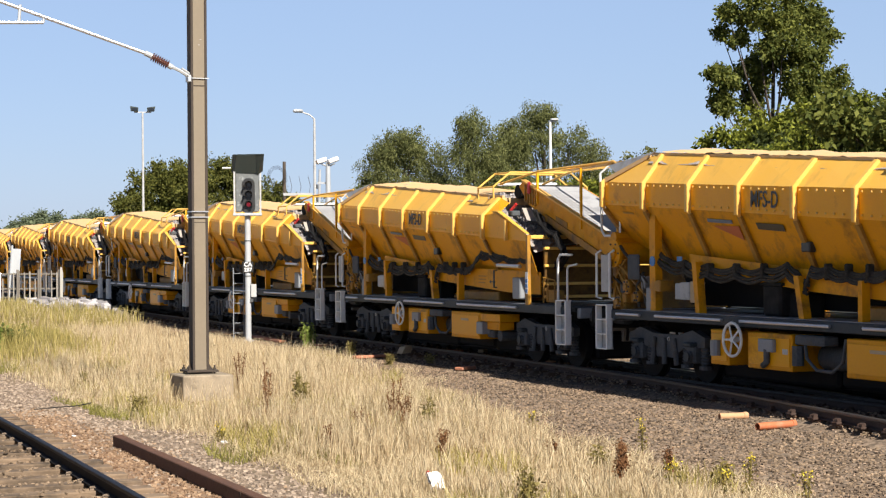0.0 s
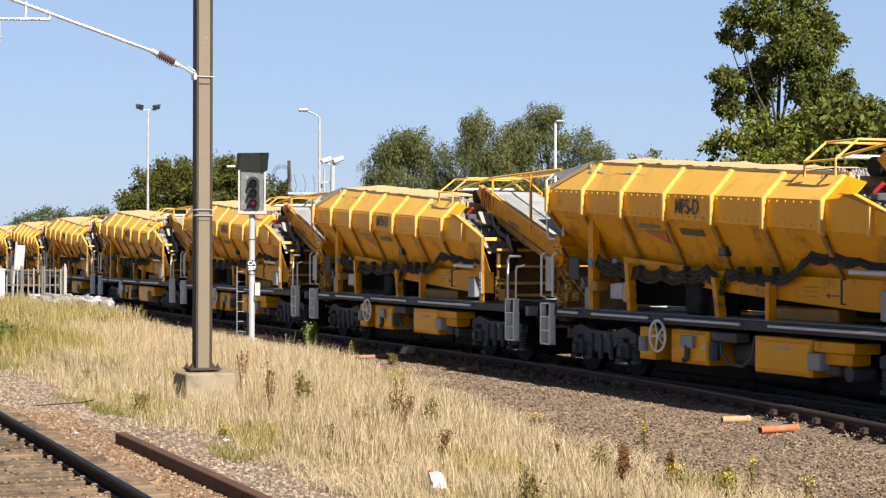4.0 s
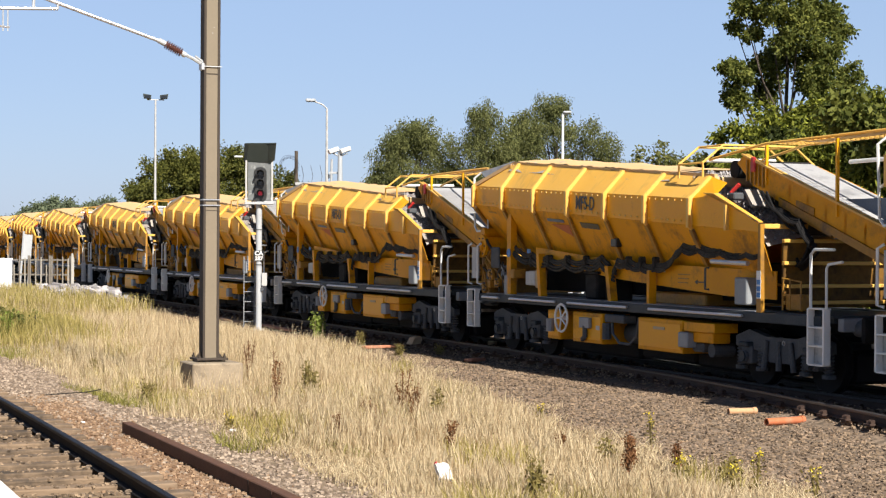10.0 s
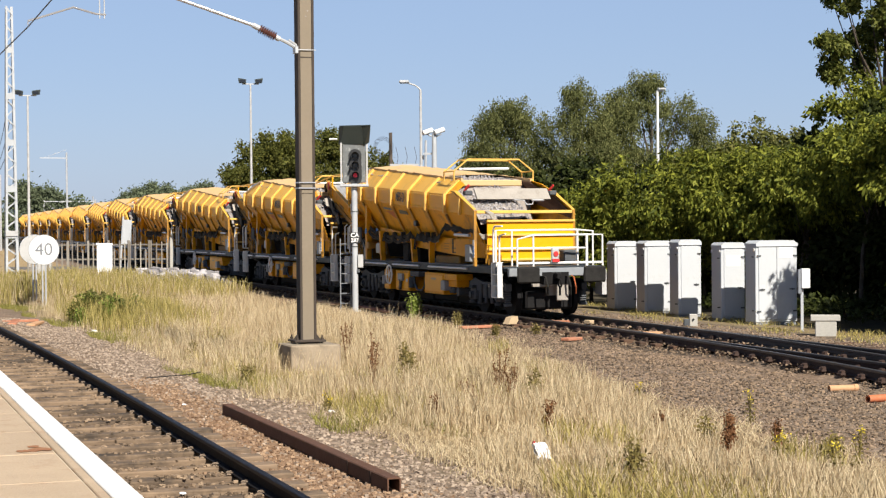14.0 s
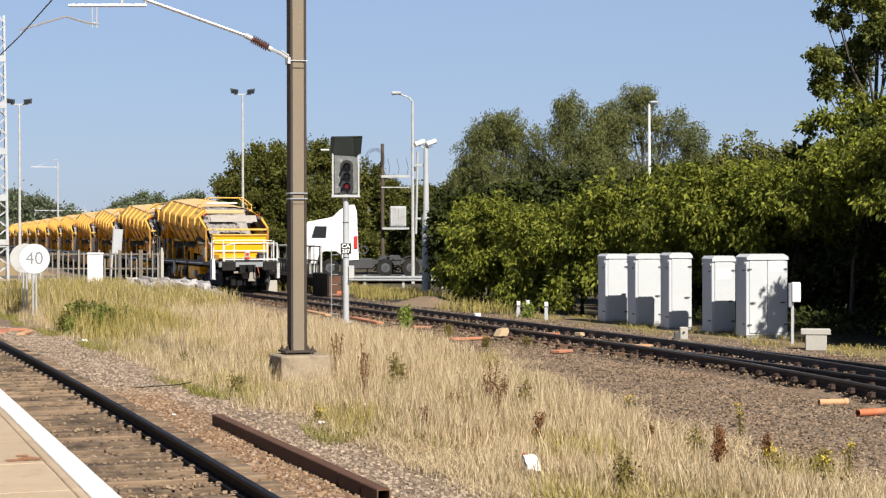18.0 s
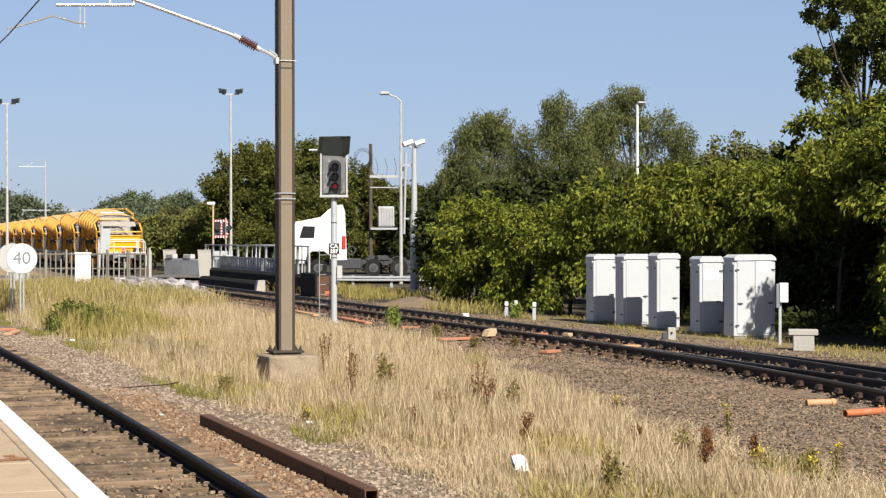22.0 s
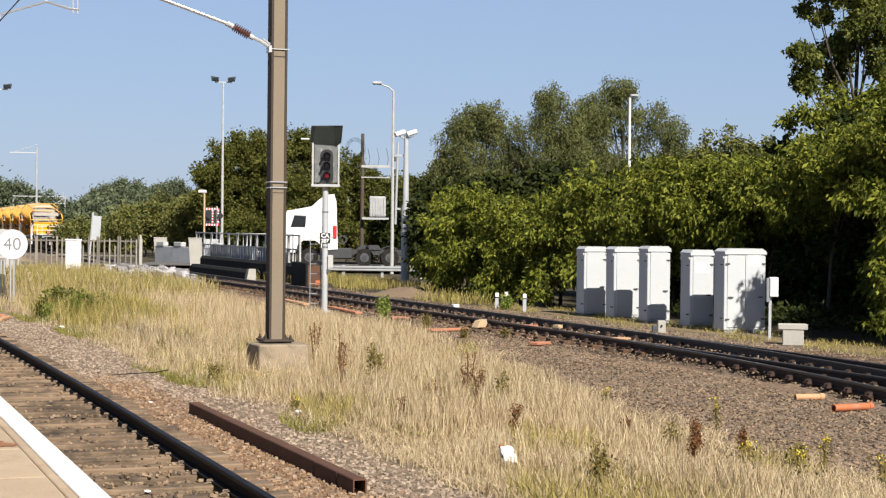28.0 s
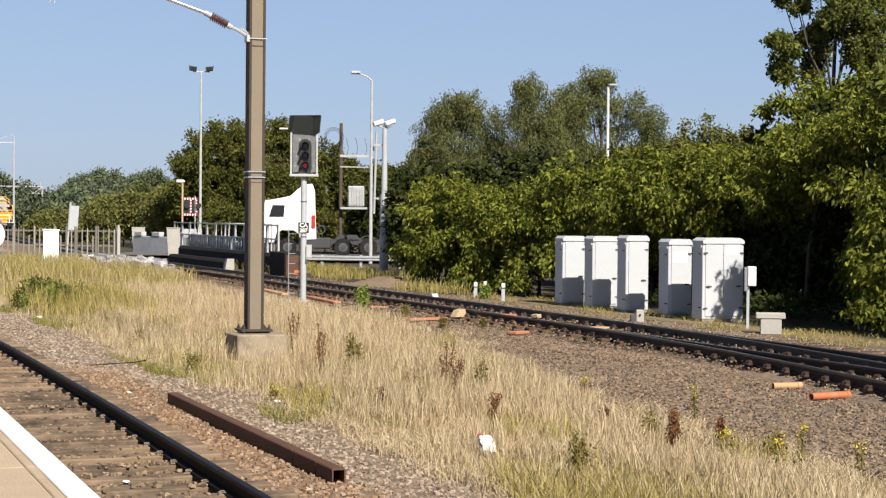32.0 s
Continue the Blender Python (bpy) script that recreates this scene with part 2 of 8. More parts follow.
RED = material("red_paint", (0.55, 0.03, 0.025), (0.42, 0.03, 0.03), 0.45, bump=0.05)
BLUESIGN = material("blue_sticker", (0.03, 0.16, 0.42), (0.04, 0.2, 0.5), 0.4, bump=0.02)
ORANGE = material("orange_clay_pipe", (0.52, 0.15, 0.055), (0.42, 0.13, 0.06), 0.75, fine=25, coarse=3, bump=0.1, stain=(0.35, 0.2, 0.12), amount=0.3, stain_scale=4)
CLAY = material("sun_bleached_orange_duct", (0.50, 0.19, 0.10), (0.40, 0.17, 0.10), 0.8, fine=25, coarse=3, bump=0.1, stain=(0.30, 0.18, 0.12), amount=0.35, stain_scale=4)
PALEORANGE = material("faded_orange_pipe", (0.56, 0.32, 0.17), (0.46, 0.26, 0.14), 0.75, fine=25, coarse=3, bump=0.1)
TAN = material("tan_wood_block", (0.55, 0.42, 0.26), (0.42, 0.31, 0.19), 0.8, bump=0.2)
PORCELAIN = material("brown_porcelain", (0.13, 0.055, 0.045), (0.09, 0.04, 0.032), 0.25, bump=0.02)
SLAB = material("buff_paving_slab", (0.56, 0.435, 0.305), (0.34, 0.255, 0.175), 0.9, fine=60, coarse=2.2, bump=0.5, stain=(0.32, 0.20, 0.12), amount=0.25, stain_scale=2.4, object_tint=0.2, placed=True)
RUSTWASH = material("rust_wash_on_paving", (0.34, 0.17, 0.08), (0.24, 0.10, 0.045), 0.9, fine=30, coarse=6, bump=0.1)
JOINT = material("pale_mortar", (0.60, 0.52, 0.40), (0.5, 0.43, 0.33), 0.95, bump=0.3)
EDGEPAINT = material("white_edge_paint", (0.82, 0.82, 0.80), (0.74, 0.74, 0.72), 0.6, fine=40, coarse=2, bump=0.08, stain=(0.5, 0.46, 0.38), amount=0.15, stain_scale=5)
PLATWALL = material("platform_wall_brick", (0.16, 0.11, 0.09), (0.22, 0.16, 0.13), 0.9, fine=20, coarse=2, bump=0.4)
ASPHALT = material("worn_asphalt", (0.10, 0.095, 0.09), (0.15, 0.14, 0.13), 0.9, fine=40, coarse=1, bump=0.3)
PAPER = material("white_paper_litter", (0.85, 0.85, 0.85), (0.75, 0.76, 0.78), 0.6, bump=0.1)
BARK = material("grey_brown_bark", (0.10, 0.08, 0.06), (0.06, 0.045, 0.035), 0.95, fine=20, coarse=3, bump=0.6)
GLASS = material("dark_window_glass", (0.012, 0.014, 0.018), (0.02, 0.022, 0.026), 0.08, bump=0)
TRUCKWHITE = material("white_truck_paint", (0.80, 0.80, 0.80), (0.76, 0.76, 0.76), 0.3, fine=20, coarse=1, bump=0)
TRUCKDARK = material("dark_truck_chassis", (0.035, 0.036, 0.04), (0.06, 0.06, 0.065), 0.6, fine=20, coarse=3, bump=0.1)
LENS_RED = glow("red_signal_lamp", (0.42, 0.012, 0.03), 0.22)
LENS_OFF = material("dark_signal_lens", (0.015, 0.015, 0.018), (0.02, 0.02, 0.022), 0.1, bump=0)
LEAF_HEDGE = material("hedge_leaf", (0.020, 0.038, 0.006), (0.27, 0.285, 0.042), 0.6, fine=3, coarse=0.5, bump=0, island=0.6, leafy=0.24, spec=0.12)
LEAF_OAK = material("dark_tree_leaf", (0.026, 0.040, 0.010), (0.19, 0.185, 0.042), 0.6, fine=3, coarse=0.5, bump=0, island=0.55, leafy=0.25, spec=0.12)
LEAF_ASH = material("tall_tree_leaf", (0.03, 0.05, 0.012), (0.21, 0.22, 0.05), 0.6, fine=3, coarse=0.5, bump=0, island=0.55, leafy=0.3, spec=0.12)
HOSE = material("dusty_black_hose", (0.022, 0.020, 0.017), (0.085, 0.076, 0.062), 0.85, fine=30, coarse=4, bump=0.3, spec=0.15)
# leaf colour kept near black: the shade of the undergrowth is in it
LEAF_SHADE = material("shade_toned_leaf", (0.014, 0.021, 0.006), (0.050, 0.060, 0.013), 0.6, fine=3, coarse=0.5, bump=0, island=0.55, leafy=0.06, spec=0.12)
# brown grime patches over a yellow darkened for the shaded lower faces
GRIMY_SHADED = material("grimy_shaded_yellow", (0.64, 0.268, 0.002), (0.73, 0.325, 0.003), 0.5, spec=0.22, fine=25, coarse=1.1, bump=0.06, stain=(0.24, 0.11, 0.018), amount=0.42, stain_scale=2.0)
LEAF_BIRCH = material("dull_willow_leaf", (0.046, 0.062, 0.020), (0.22, 0.225, 0.085), 0.7, fine=3, coarse=0.3, bump=0, island=0.55, leafy=0.3, spec=0.1)
# pale, flat leaf colours with the haze of distance mixed in
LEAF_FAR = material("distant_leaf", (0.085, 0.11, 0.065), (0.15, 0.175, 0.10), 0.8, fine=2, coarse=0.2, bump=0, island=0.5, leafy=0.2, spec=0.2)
LEAF_SCRUB = material("scrub_leaf", (0.075, 0.098, 0.026), (0.24, 0.225, 0.068), 0.7, fine=2, coarse=0.15, bump=0, island=0.5, leafy=0.25, spec=0.2)
WEEDGREEN = material("green_weed", (0.13, 0.108, 0.036), (0.33, 0.265, 0.095), 0.7, bump=0, island=0.6, leafy=0.3, spec=0.2)
WEEDBROWN = material("dead_dock_seed", (0.11, 0.05, 0.025), (0.20, 0.10, 0.045), 0.9, bump=0, island=0.6, spec=0.1)
FRESH = material("fresh_sapling_leaf", (0.13, 0.18, 0.03), (0.34, 0.40, 0.10), 0.6, bump=0, island=0.6, leafy=0.35, spec=0.15)
VERGE = material("mossy_verge_blade", (0.11, 0.112, 0.026), (0.38, 0.345, 0.105), 0.8, fine=5, coarse=0.5, bump=0, island=0.55, leafy=0.25, spec=0.15)
FLOWER = material("yellow_ragwort_flower", (0.65, 0.50, 0.03), (0.75, 0.60, 0.06), 0.7, bump=0, island=0.5, leafy=0.2)


# ---- mesh helpers ----
class Form:
    """Collects vertices and faces of one mesh."""

    def __init__(self):
        self.v, self.f = [], []

    def add(self, verts, faces):
        n = len(self.v)
        self.v += [tuple(p) for p in verts]
        self.f += [tuple(i + n for i in q) for q in faces]
        return self

    def box(self, x0, y0, z0, x1, y1, z1, bev=0.0):
        lo, hi = Vector((min(x0, x1), min(y0, y1), min(z0, z1))), Vector((max(x0, x1), max(y0, y1), max(z0, z1)))
        if not bev:
            c = [(x, y, z) for z in (lo.z, hi.z) for y in (lo.y, hi.y) for x in (lo.x, hi.x)]
            return self.add(c, [(0, 2, 3, 1), (4, 5, 7, 6), (0, 1, 5, 4), (2, 6, 7, 3), (0, 4, 6, 2), (1, 3, 7, 5)])
        bev = min(bev, 0.45 * min(hi - lo))
        bm = bmesh.new()
        bmesh.ops.create_cube(bm, size=1.0, matrix=Matrix.Translation((lo + hi) / 2) @ Matrix.Diagonal((*(hi - lo), 1)))
        bmesh.ops.bevel(bm, geom=bm.edges[:], offset=bev, segments=1, affect="EDGES")
        bm.verts.index_update()
        self.add([v.co for v in bm.verts], [[v.index for v in f.verts] for f in bm.faces])
        bm.free()
        return self

    def cyl(self, p, q, r, n=10, r2=None):
        p, q = Vector(p), Vector(q)
        r2 = r if r2 is None else r2
        d = (q - p).normalized()
        u = d.cross(Vector((0, 0, 1)) if abs(d.z) < 0.9 else Vector((0, 1, 0))).normalized()
        w = d.cross(u)
        ring = [u * math.cos(2 * math.pi * k / n) + w * math.sin(2 * math.pi * k / n) for k in range(n)]
        return self.add([p + o * r for o in ring] + [q + o * r2 for o in ring],
                        [(k, (k + 1) % n, n + (k + 1) % n, n + k) for k in range(n)] + [tuple(range(n - 1, -1, -1)), tuple(range(n, 2 * n))])

    def pipe(self, pts, r, n=6):
        """A bent tube through pts, in one piece."""
        pts = [Vector(p) for p in pts]
        k = len(pts)
        vs, u = [], None
        for i, p in enumerate(pts):
            d = (pts[min(i + 1, k - 1)] - pts[max(i - 1, 0)]).normalized()
            u = d.orthogonal().normalized() if u is None else (u - d * u.dot(d)).normalized()
            w = d.cross(u)
            vs += [p + (u * math.cos(2 * math.pi * j / n) + w * math.sin(2 * math.pi * j / n)) * r for j in range(n)]
        fs = [(i * n + j, i * n + (j + 1) % n, (i + 1) * n + (j + 1) % n, (i + 1) * n + j) for i in range(k - 1) for j in range(n)]
        return self.add(vs, fs + [tuple(range(n - 1, -1, -1)), tuple((k - 1) * n + j for j in range(n))])

    def lathe(self, c, prof, n=12):
        """A body of turning about a vertical axis at c; prof: (radius, height)."""
        k = len(prof)
        vs = [(c[0] + r * math.cos(2 * math.pi * j / n), c[1] + r * math.sin(2 * math.pi * j / n), c[2] + z) for r, z in prof for j in range(n)]
        fs = [(i * n + j, i * n + (j + 1) % n, (i + 1) * n + (j + 1) % n, (i + 1) * n + j) for i in range(k - 1) for j in range(n)]
        return self.add(vs, fs + [tuple(range(n - 1, -1, -1)), tuple((k - 1) * n + j for j in range(n))])

    def prism(self, poly, axis, a, b):
        """poly: points in the plane across the axis, in the order x-y, x-z or y-z."""
        def at(u, w, c):
            return {"x": (c, u, w), "y": (u, c, w), "z": (u, w, c)}[axis]
        n = len(poly)
        return self.add([at(u, w, a) for u, w in poly] + [at(u, w, b) for u, w in poly],
                        [(k, (k + 1) % n, n + (k + 1) % n, n + k) for k in range(n)] + [tuple(range(n - 1, -1, -1)), tuple(range(n, 2 * n))])

    def plate(self, pts, thick):
        """A flat plate through pts, thickened along its normal."""
        pts = [Vector(p) for p in pts]
        nn = (pts[1] - pts[0]).cross(pts[2] - pts[0]).normalized() * thick
        n = len(pts)
        return self.add(pts + [p + nn for p in pts], [tuple(range(n - 1, -1, -1)), tuple(range(n, 2 * n))] + [(k, (k + 1) % n, n + (k + 1) % n, n + k) for k in range(n)])

    def ring(self, c, axis, r, t, n=24, m=6):
        """A torus about axis."""
        c, axis = Vector(c), Vector(axis).normalized()
        u = axis.orthogonal().normalized()
        w = axis.cross(u)
        vs, fs = [], []
        for i in range(n):
            d = u * math.cos(2 * math.pi * i / n) + w * math.sin(2 * math.pi * i / n)
            for j in range(m):
                e = 2 * math.pi * j / m
                vs.append(c + d * (r + t * math.cos(e)) + axis * t * math.sin(e))
                fs.append((i * m + j, i * m + (j + 1) % m, (i + 1) % n * m + (j + 1) % m, (i + 1) % n * m + j))
        return self.add(vs, fs)

    def sweep(self, section, path):
        """A closed section (x, z) swept along path points (x, y, z), staying across Y."""
        n = len(section)
        vs = [(px + sx, py, pz + sz) for px, py, pz in path for sx, sz in section]
        fs = [(i * n + j, i * n + (j + 1) % n, (i + 1) * n + (j + 1) % n, (i + 1) * n + j) for i in range(len(path) - 1) for j in range(n)]
        fs += [tuple(range(n - 1, -1, -1)), tuple((len(path) - 1) * n + j for j in range(n))]
        return self.add(vs, fs)

    def mesh(self, name, mat, smooth=True, recalc=True):
        me = bpy.data.meshes.new(name)
        me.from_pydata(self.v, [], self.f)
        if recalc:
            bm = bmesh.new()
            bm.from_mesh(me)
            bmesh.ops.recalc_face_normals(bm, faces=bm.faces[:])
            bm.to_mesh(me)
            bm.free()
        if smooth:
            me.polygons.foreach_set("use_smooth", [True] * len(me.polygons))
            me.set_sharp_from_angle(angle=radians(35))
        me.materials.append(mat)
        return me


def part(name, form, mat, parent=None, label="", m=None, recalc=True):
    data = form if isinstance(form, bpy.types.Mesh) else form.mesh(name, mat, recalc=recalc)
    ob = new(name, data)
    if parent:
        ob.parent = parent
    if m is not None:
        ob.matrix_local = m
    if label:
        tagged(ob, label)
    return ob


def thing(name, m, label, category, group="", kind=""):
    ob = new(name)
    ob.empty_display_size = 0.2
    ob.matrix_world = m
    return tagged(ob, label, category, group, kind)


def single(name, form, mat, m, label, category, group="", kind="", recalc=True):
    ob = new(name, form.mesh(name, mat, recalc=recalc))
    ob.matrix_world = m
    return tagged(ob, label, category, group, kind)


def lettering(name, words, size, mat, parent, m, label="", bold=0.0):
    cu = bpy.data.curves.new(name, "FONT")
    cu.body, cu.size, cu.align_x, cu.align_y, cu.extrude, cu.offset = words, size, "CENTER", "CENTER", 0.004, bold
    tmp = bpy.data.objects.new(name, cu)
    me = bpy.data.meshes.new_from_object(tmp)
    bpy.data.objects.remove(tmp)
    me.materials.clear()
    me.materials.append(mat)
    return part(name, me, mat, parent, label, m)


rng = np.random.default_rng(7)


def lerp(x, xs, ys):
    return float(np.interp(x, xs, ys))


# ---- the lie of the land ----
def left_rail(y):
    """X of the platform track's far rail, which bends gently away."""
    return 3.595 - 0.00055 * max(y - 20, 0) ** 2


def far_line(y):
    """X of the far track's centre line."""
    d = min(max(y - 72, 0), 36)
    return 16.33 + 0.048 * d * d / 72 + 0.048 * max(y - 108, 0)


def branch(y):
    """Sideways throw of the diverging road, nothing beyond its toe."""
    d = max(34.0 - y, 0)
    return 0.0062 * min(d, 12) ** 2 + 0.149 * max(d - 12, 0)


def grass_left(y):
    return lerp(y, (0, 16, 20, 24, 28, 32, 42, 60), (6.0, 6.1, 6.2, 6.1, 5.8, 5.9, 5.8, 5.0)) + 0.35 * noise.noise((3.1, y * 0.5, 0))


def grass_right(y):
    return lerp(y, (0, 15, 18, 21.6, 27, 35, 41, 52, 62, 70), (9.6, 9.9, 10.0, 10.4, 11.3, 13.2, 13.5, 13.9, 13.4, 12.5)) + 0.4 * noise.noise((9.7, y * 0.45, 0))


def ground_z(x, y):
    def bed(c, w, s):
        return 1 / (1 + math.exp(min((abs(x - c) - w) / s, 60)))
    far = far_line(min(y, 200))
    z = -0.33 + 0.11 * bed(left_rail(min(y, 60)) - 0.7, 2.2, 0.25)
    z += 0.05 * bed(far, 3.0, 0.4) + 0.10 * bed(far + 0.2, 1.15 + (branch(y) if y < 30 else 0), 0.04) if x < far else 0.15 * bed(far, 5.6, 0.4)
    z += 0.05 * noise.noise((x * 0.35, y * 0.35, 0.3)) * (1 if 5 < x < 14 else 0.25)
    return z


# ---- ground: one sheet to the horizon ----
def ground_material():
    m = material("ground", (0.125, 0.09, 0.062), (0.255, 0.19, 0.135), 0.95, fine=18, coarse=1.2, bump=0.7)
    nt = m.node_tree
    N, L = nt.nodes.new, nt.links.new
    p = nt.nodes["Principled BSDF"]
    base = p.inputs["Base Color"].links[0].from_socket
    co = N("ShaderNodeTexCoord")
    vo = N("ShaderNodeTexVoronoi")
    vo.inputs["Scale"].default_value = 16
    L(co.outputs["Object"], vo.inputs["Vector"])
    hs = N("ShaderNodeHueSaturation")
    vr = N("ShaderNodeMapRange")
    vr.inputs[3].default_value, vr.inputs[4].default_value = 0.45, 1.35
    sep = N("ShaderNodeSeparateColor")
    L(vo.outputs["Color"], sep.inputs[0]), L(sep.outputs[0], vr.inputs[0]), L(vr.outputs[0], hs.inputs["Value"]), L(base, hs.inputs["Color"])
    out = hs.outputs[0]
    # the dark last two masks also carry the bushes' shade beyond the far track
    for name, a, b, scale in (("turf", (0.24, 0.165, 0.08), (0.40, 0.305, 0.165), 6.0), ("rust", (0.19, 0.10, 0.05), (0.30, 0.18, 0.10), 14.0), ("green", (0.02, 0.018, 0.009), (0.07, 0.055, 0.026), 3.0), ("oil_and_shade", (0.022, 0.017, 0.013), (0.05, 0.038, 0.028), 9.0)):
        at = N("ShaderNodeAttribute")
        at.attribute_name = name
        n = N("ShaderNodeTexNoise")
        n.inputs["Scale"].default_value, n.inputs["Detail"].default_value = scale, 8
        L(co.outputs["Object"], n.inputs["Vector"])
        c = N("ShaderNodeMix")
        c.data_type = "RGBA"
        c.inputs[6].default_value, c.inputs[7].default_value = (*a, 1), (*b, 1)
        r = N("ShaderNodeMapRange")
        r.inputs[1].default_value, r.inputs[2].default_value = 0.35, 0.65
        L(n.outputs[0], r.inputs[0]), L(r.outputs[0], c.inputs[0])
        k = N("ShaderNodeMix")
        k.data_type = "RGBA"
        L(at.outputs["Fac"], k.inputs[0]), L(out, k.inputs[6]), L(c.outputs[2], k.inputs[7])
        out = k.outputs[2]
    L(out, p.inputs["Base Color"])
    return m


def build_ground():
    xs = np.r_[-3000, -1200, -500, -200, -100, -50, -25, np.arange(-12, 30, 0.4), np.arange(30, 60, 2), 70, 90, 120, 200, 500, 1200, 3000]
    ys = np.r_[-3000, -1200, -500, -200, -100, -50, -25, np.arange(-12, 110, 0.5), np.arange(110, 240, 4), 260, 300, 400, 600, 1200, 3000]
    nx, ny = len(xs), len(ys)
    co, turf, rust, green, oil_and_shade = [], [], [], [], []
    for y in ys:
        for x in xs:
            near = -12 <= x <= 60 and -12 <= y <= 240
            co.append((x, y, ground_z(x, y) if near else -0.33))
            gl, gr = grass_left(min(max(y, 0), 100)), grass_right(min(max(y, 0), 100))
            inside = min((x - gl) / 0.5, (gr - x) / 0.7)
            g = min(max(0.5 + inside * 0.5, 0), 1)
            if x > 19.6 or y > 95 or x < -5:
                g = 0.0 if 13 < x - (far_line(min(max(y, 0), 200)) - 16.33) < 19.8 else 1.0
            turf.append(g)
            r = math.exp(-((x - 4.35) / 0.55) ** 2) * (1.15 if 9 < y < 27 else 0.3) * (0.65 + 0.5 * noise.noise((x * 1.3, y * 0.5, 5)))
            r += 0.7 * math.exp(-((x - 14.6) / 0.5) ** 2) * max(0, noise.noise((1.0, y * 0.3, 8)) + 0.25)
            rust.append(min(max(r, 0), 1))
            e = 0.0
            # soil darkened here for the shade under the bushes
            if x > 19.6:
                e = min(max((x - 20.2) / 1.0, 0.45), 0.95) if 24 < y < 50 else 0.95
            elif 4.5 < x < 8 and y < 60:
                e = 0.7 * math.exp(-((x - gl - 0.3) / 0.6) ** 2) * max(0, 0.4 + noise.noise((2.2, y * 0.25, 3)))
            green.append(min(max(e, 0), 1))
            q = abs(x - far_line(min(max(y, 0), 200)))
            # grease between the rails; right of them a dark strip painted for shade
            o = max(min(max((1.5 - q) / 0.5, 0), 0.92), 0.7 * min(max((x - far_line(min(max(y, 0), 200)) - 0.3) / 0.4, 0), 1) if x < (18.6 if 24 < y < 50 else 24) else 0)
            o = max(o, min(max(0.9 * noise.noise((x * 1.5, y * 0.6, 12)) + 0.35, 0), 0.75) if abs(x - left_rail(min(max(y, 0), 90)) + 0.75) < 0.6 else 0)
            oil_and_shade.append(o if near and y < 106 else 0)
    me = bpy.data.meshes.new("ground")
    me.from_pydata(co, [], [(j * nx + i, j * nx + i + 1, (j + 1) * nx + i + 1, (j + 1) * nx + i) for j in range(ny - 1) for i in range(nx - 1)])
    for name, values in (("turf", turf), ("rust", rust), ("green", green), ("oil_and_shade", oil_and_shade)):
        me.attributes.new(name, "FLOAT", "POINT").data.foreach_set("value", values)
    me.polygons.foreach_set("use_smooth", [True] * len(me.polygons))
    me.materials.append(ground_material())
    tagged(new("ground", me), "ballast, bare earth and dry turf between two railway tracks", "ground", kind="structure")


build_ground()

# ---- platform with its painted edge ----
EDGE, PLAT = 1.385, 0.915
platform = thing("platform", pose(0, 0, 0), "station platform of buff paving with a white edge line", "platform", kind="structure")
f = Form().box(-30, -40, -0.4, EDGE - 0.22, 38, PLAT - 0.09)
f.prism([(-30, -0.4), (EDGE - 0.22, -0.4), (EDGE - 0.22, PLAT - 0.09), (-30, PLAT - 0.09)], "y", 38, 38.01)
part("platform_body", f, PLATWALL, platform, "brick platform wall")
part("bedding", Form().box(-30, -40, PLAT - 0.09, EDGE - 0.16, 38, PLAT - 0.012), JOINT, platform, "pale mortar bed seen in the joints")


def slab_mesh(w, l, mat):
    return Form().box(-w / 2, -l / 2, -0.075, w / 2, l / 2, 0, 0.006).mesh("slab", mat)


PITCH = 1.17
edge_slab, field_slab, paint_strip = slab_mesh(0.145, PITCH - 0.008, EDGEPAINT), slab_mesh(1.3, PITCH - 0.014, SLAB), slab_mesh(0.055, PITCH - 0.006, SLAB)
for k in range(-8, 26):
    y = 9.17 + PITCH * (k - 5) + PITCH / 2
    part("edge_stone", edge_slab, None, platform, "white painted edge stone" if k == 8 else "", pose(EDGE - 0.0725, y, PLAT + 0.002))
    part("groove_strip", paint_strip, None, platform, "", pose(EDGE - 0.176, y, PLAT))
    for j in range(4):
        part("slab", field_slab, None, platform, "", pose(EDGE - 0.208 - 0.655 - j * 1.312, y + (0.0 if j == 0 else 0.02 * ((k * 7 + j * 3) % 3)), PLAT - 0.001 * ((k + j) % 3)))
g = np.random.default_rng(12)
f = Form()
for k in range(9):
    c, r = (g.normal() * 0.035, g.normal() * 0.06), g.uniform(0.012, 0.034)
    ring_ = [(c[0] + r * 1.6 * math.cos(a) * g.uniform(0.6, 1.2), c[1] + r * 2.2 * math.sin(a) * g.uniform(0.6, 1.2)) for a in np.linspace(0, 2 * math.pi, 11, endpoint=False)]
    f.prism(ring_, "z", 0.0004 * k, 0.0004 * k + 0.001)
part("rust_stain", f, RUSTWASH, platform, "rust stain on a slab", pose(1.08, 10.52, PLAT + 0.0015))

# ---- tracks ----
HEAD = [(-0.034, -0.038), (-0.036, -0.006), (-0.028, 0), (0.028, 0), (0.036, -0.006), (0.034, -0.038)]
WEB = [(-0.034, -0.039), (-0.009, -0.05), (-0.009, -0.128), (-0.068, -0.145), (-0.07, -0.157), (0.07, -0.157), (0.068, -0.145), (0.009, -0.128), (0.009, -0.05), (0.034, -0.039)]


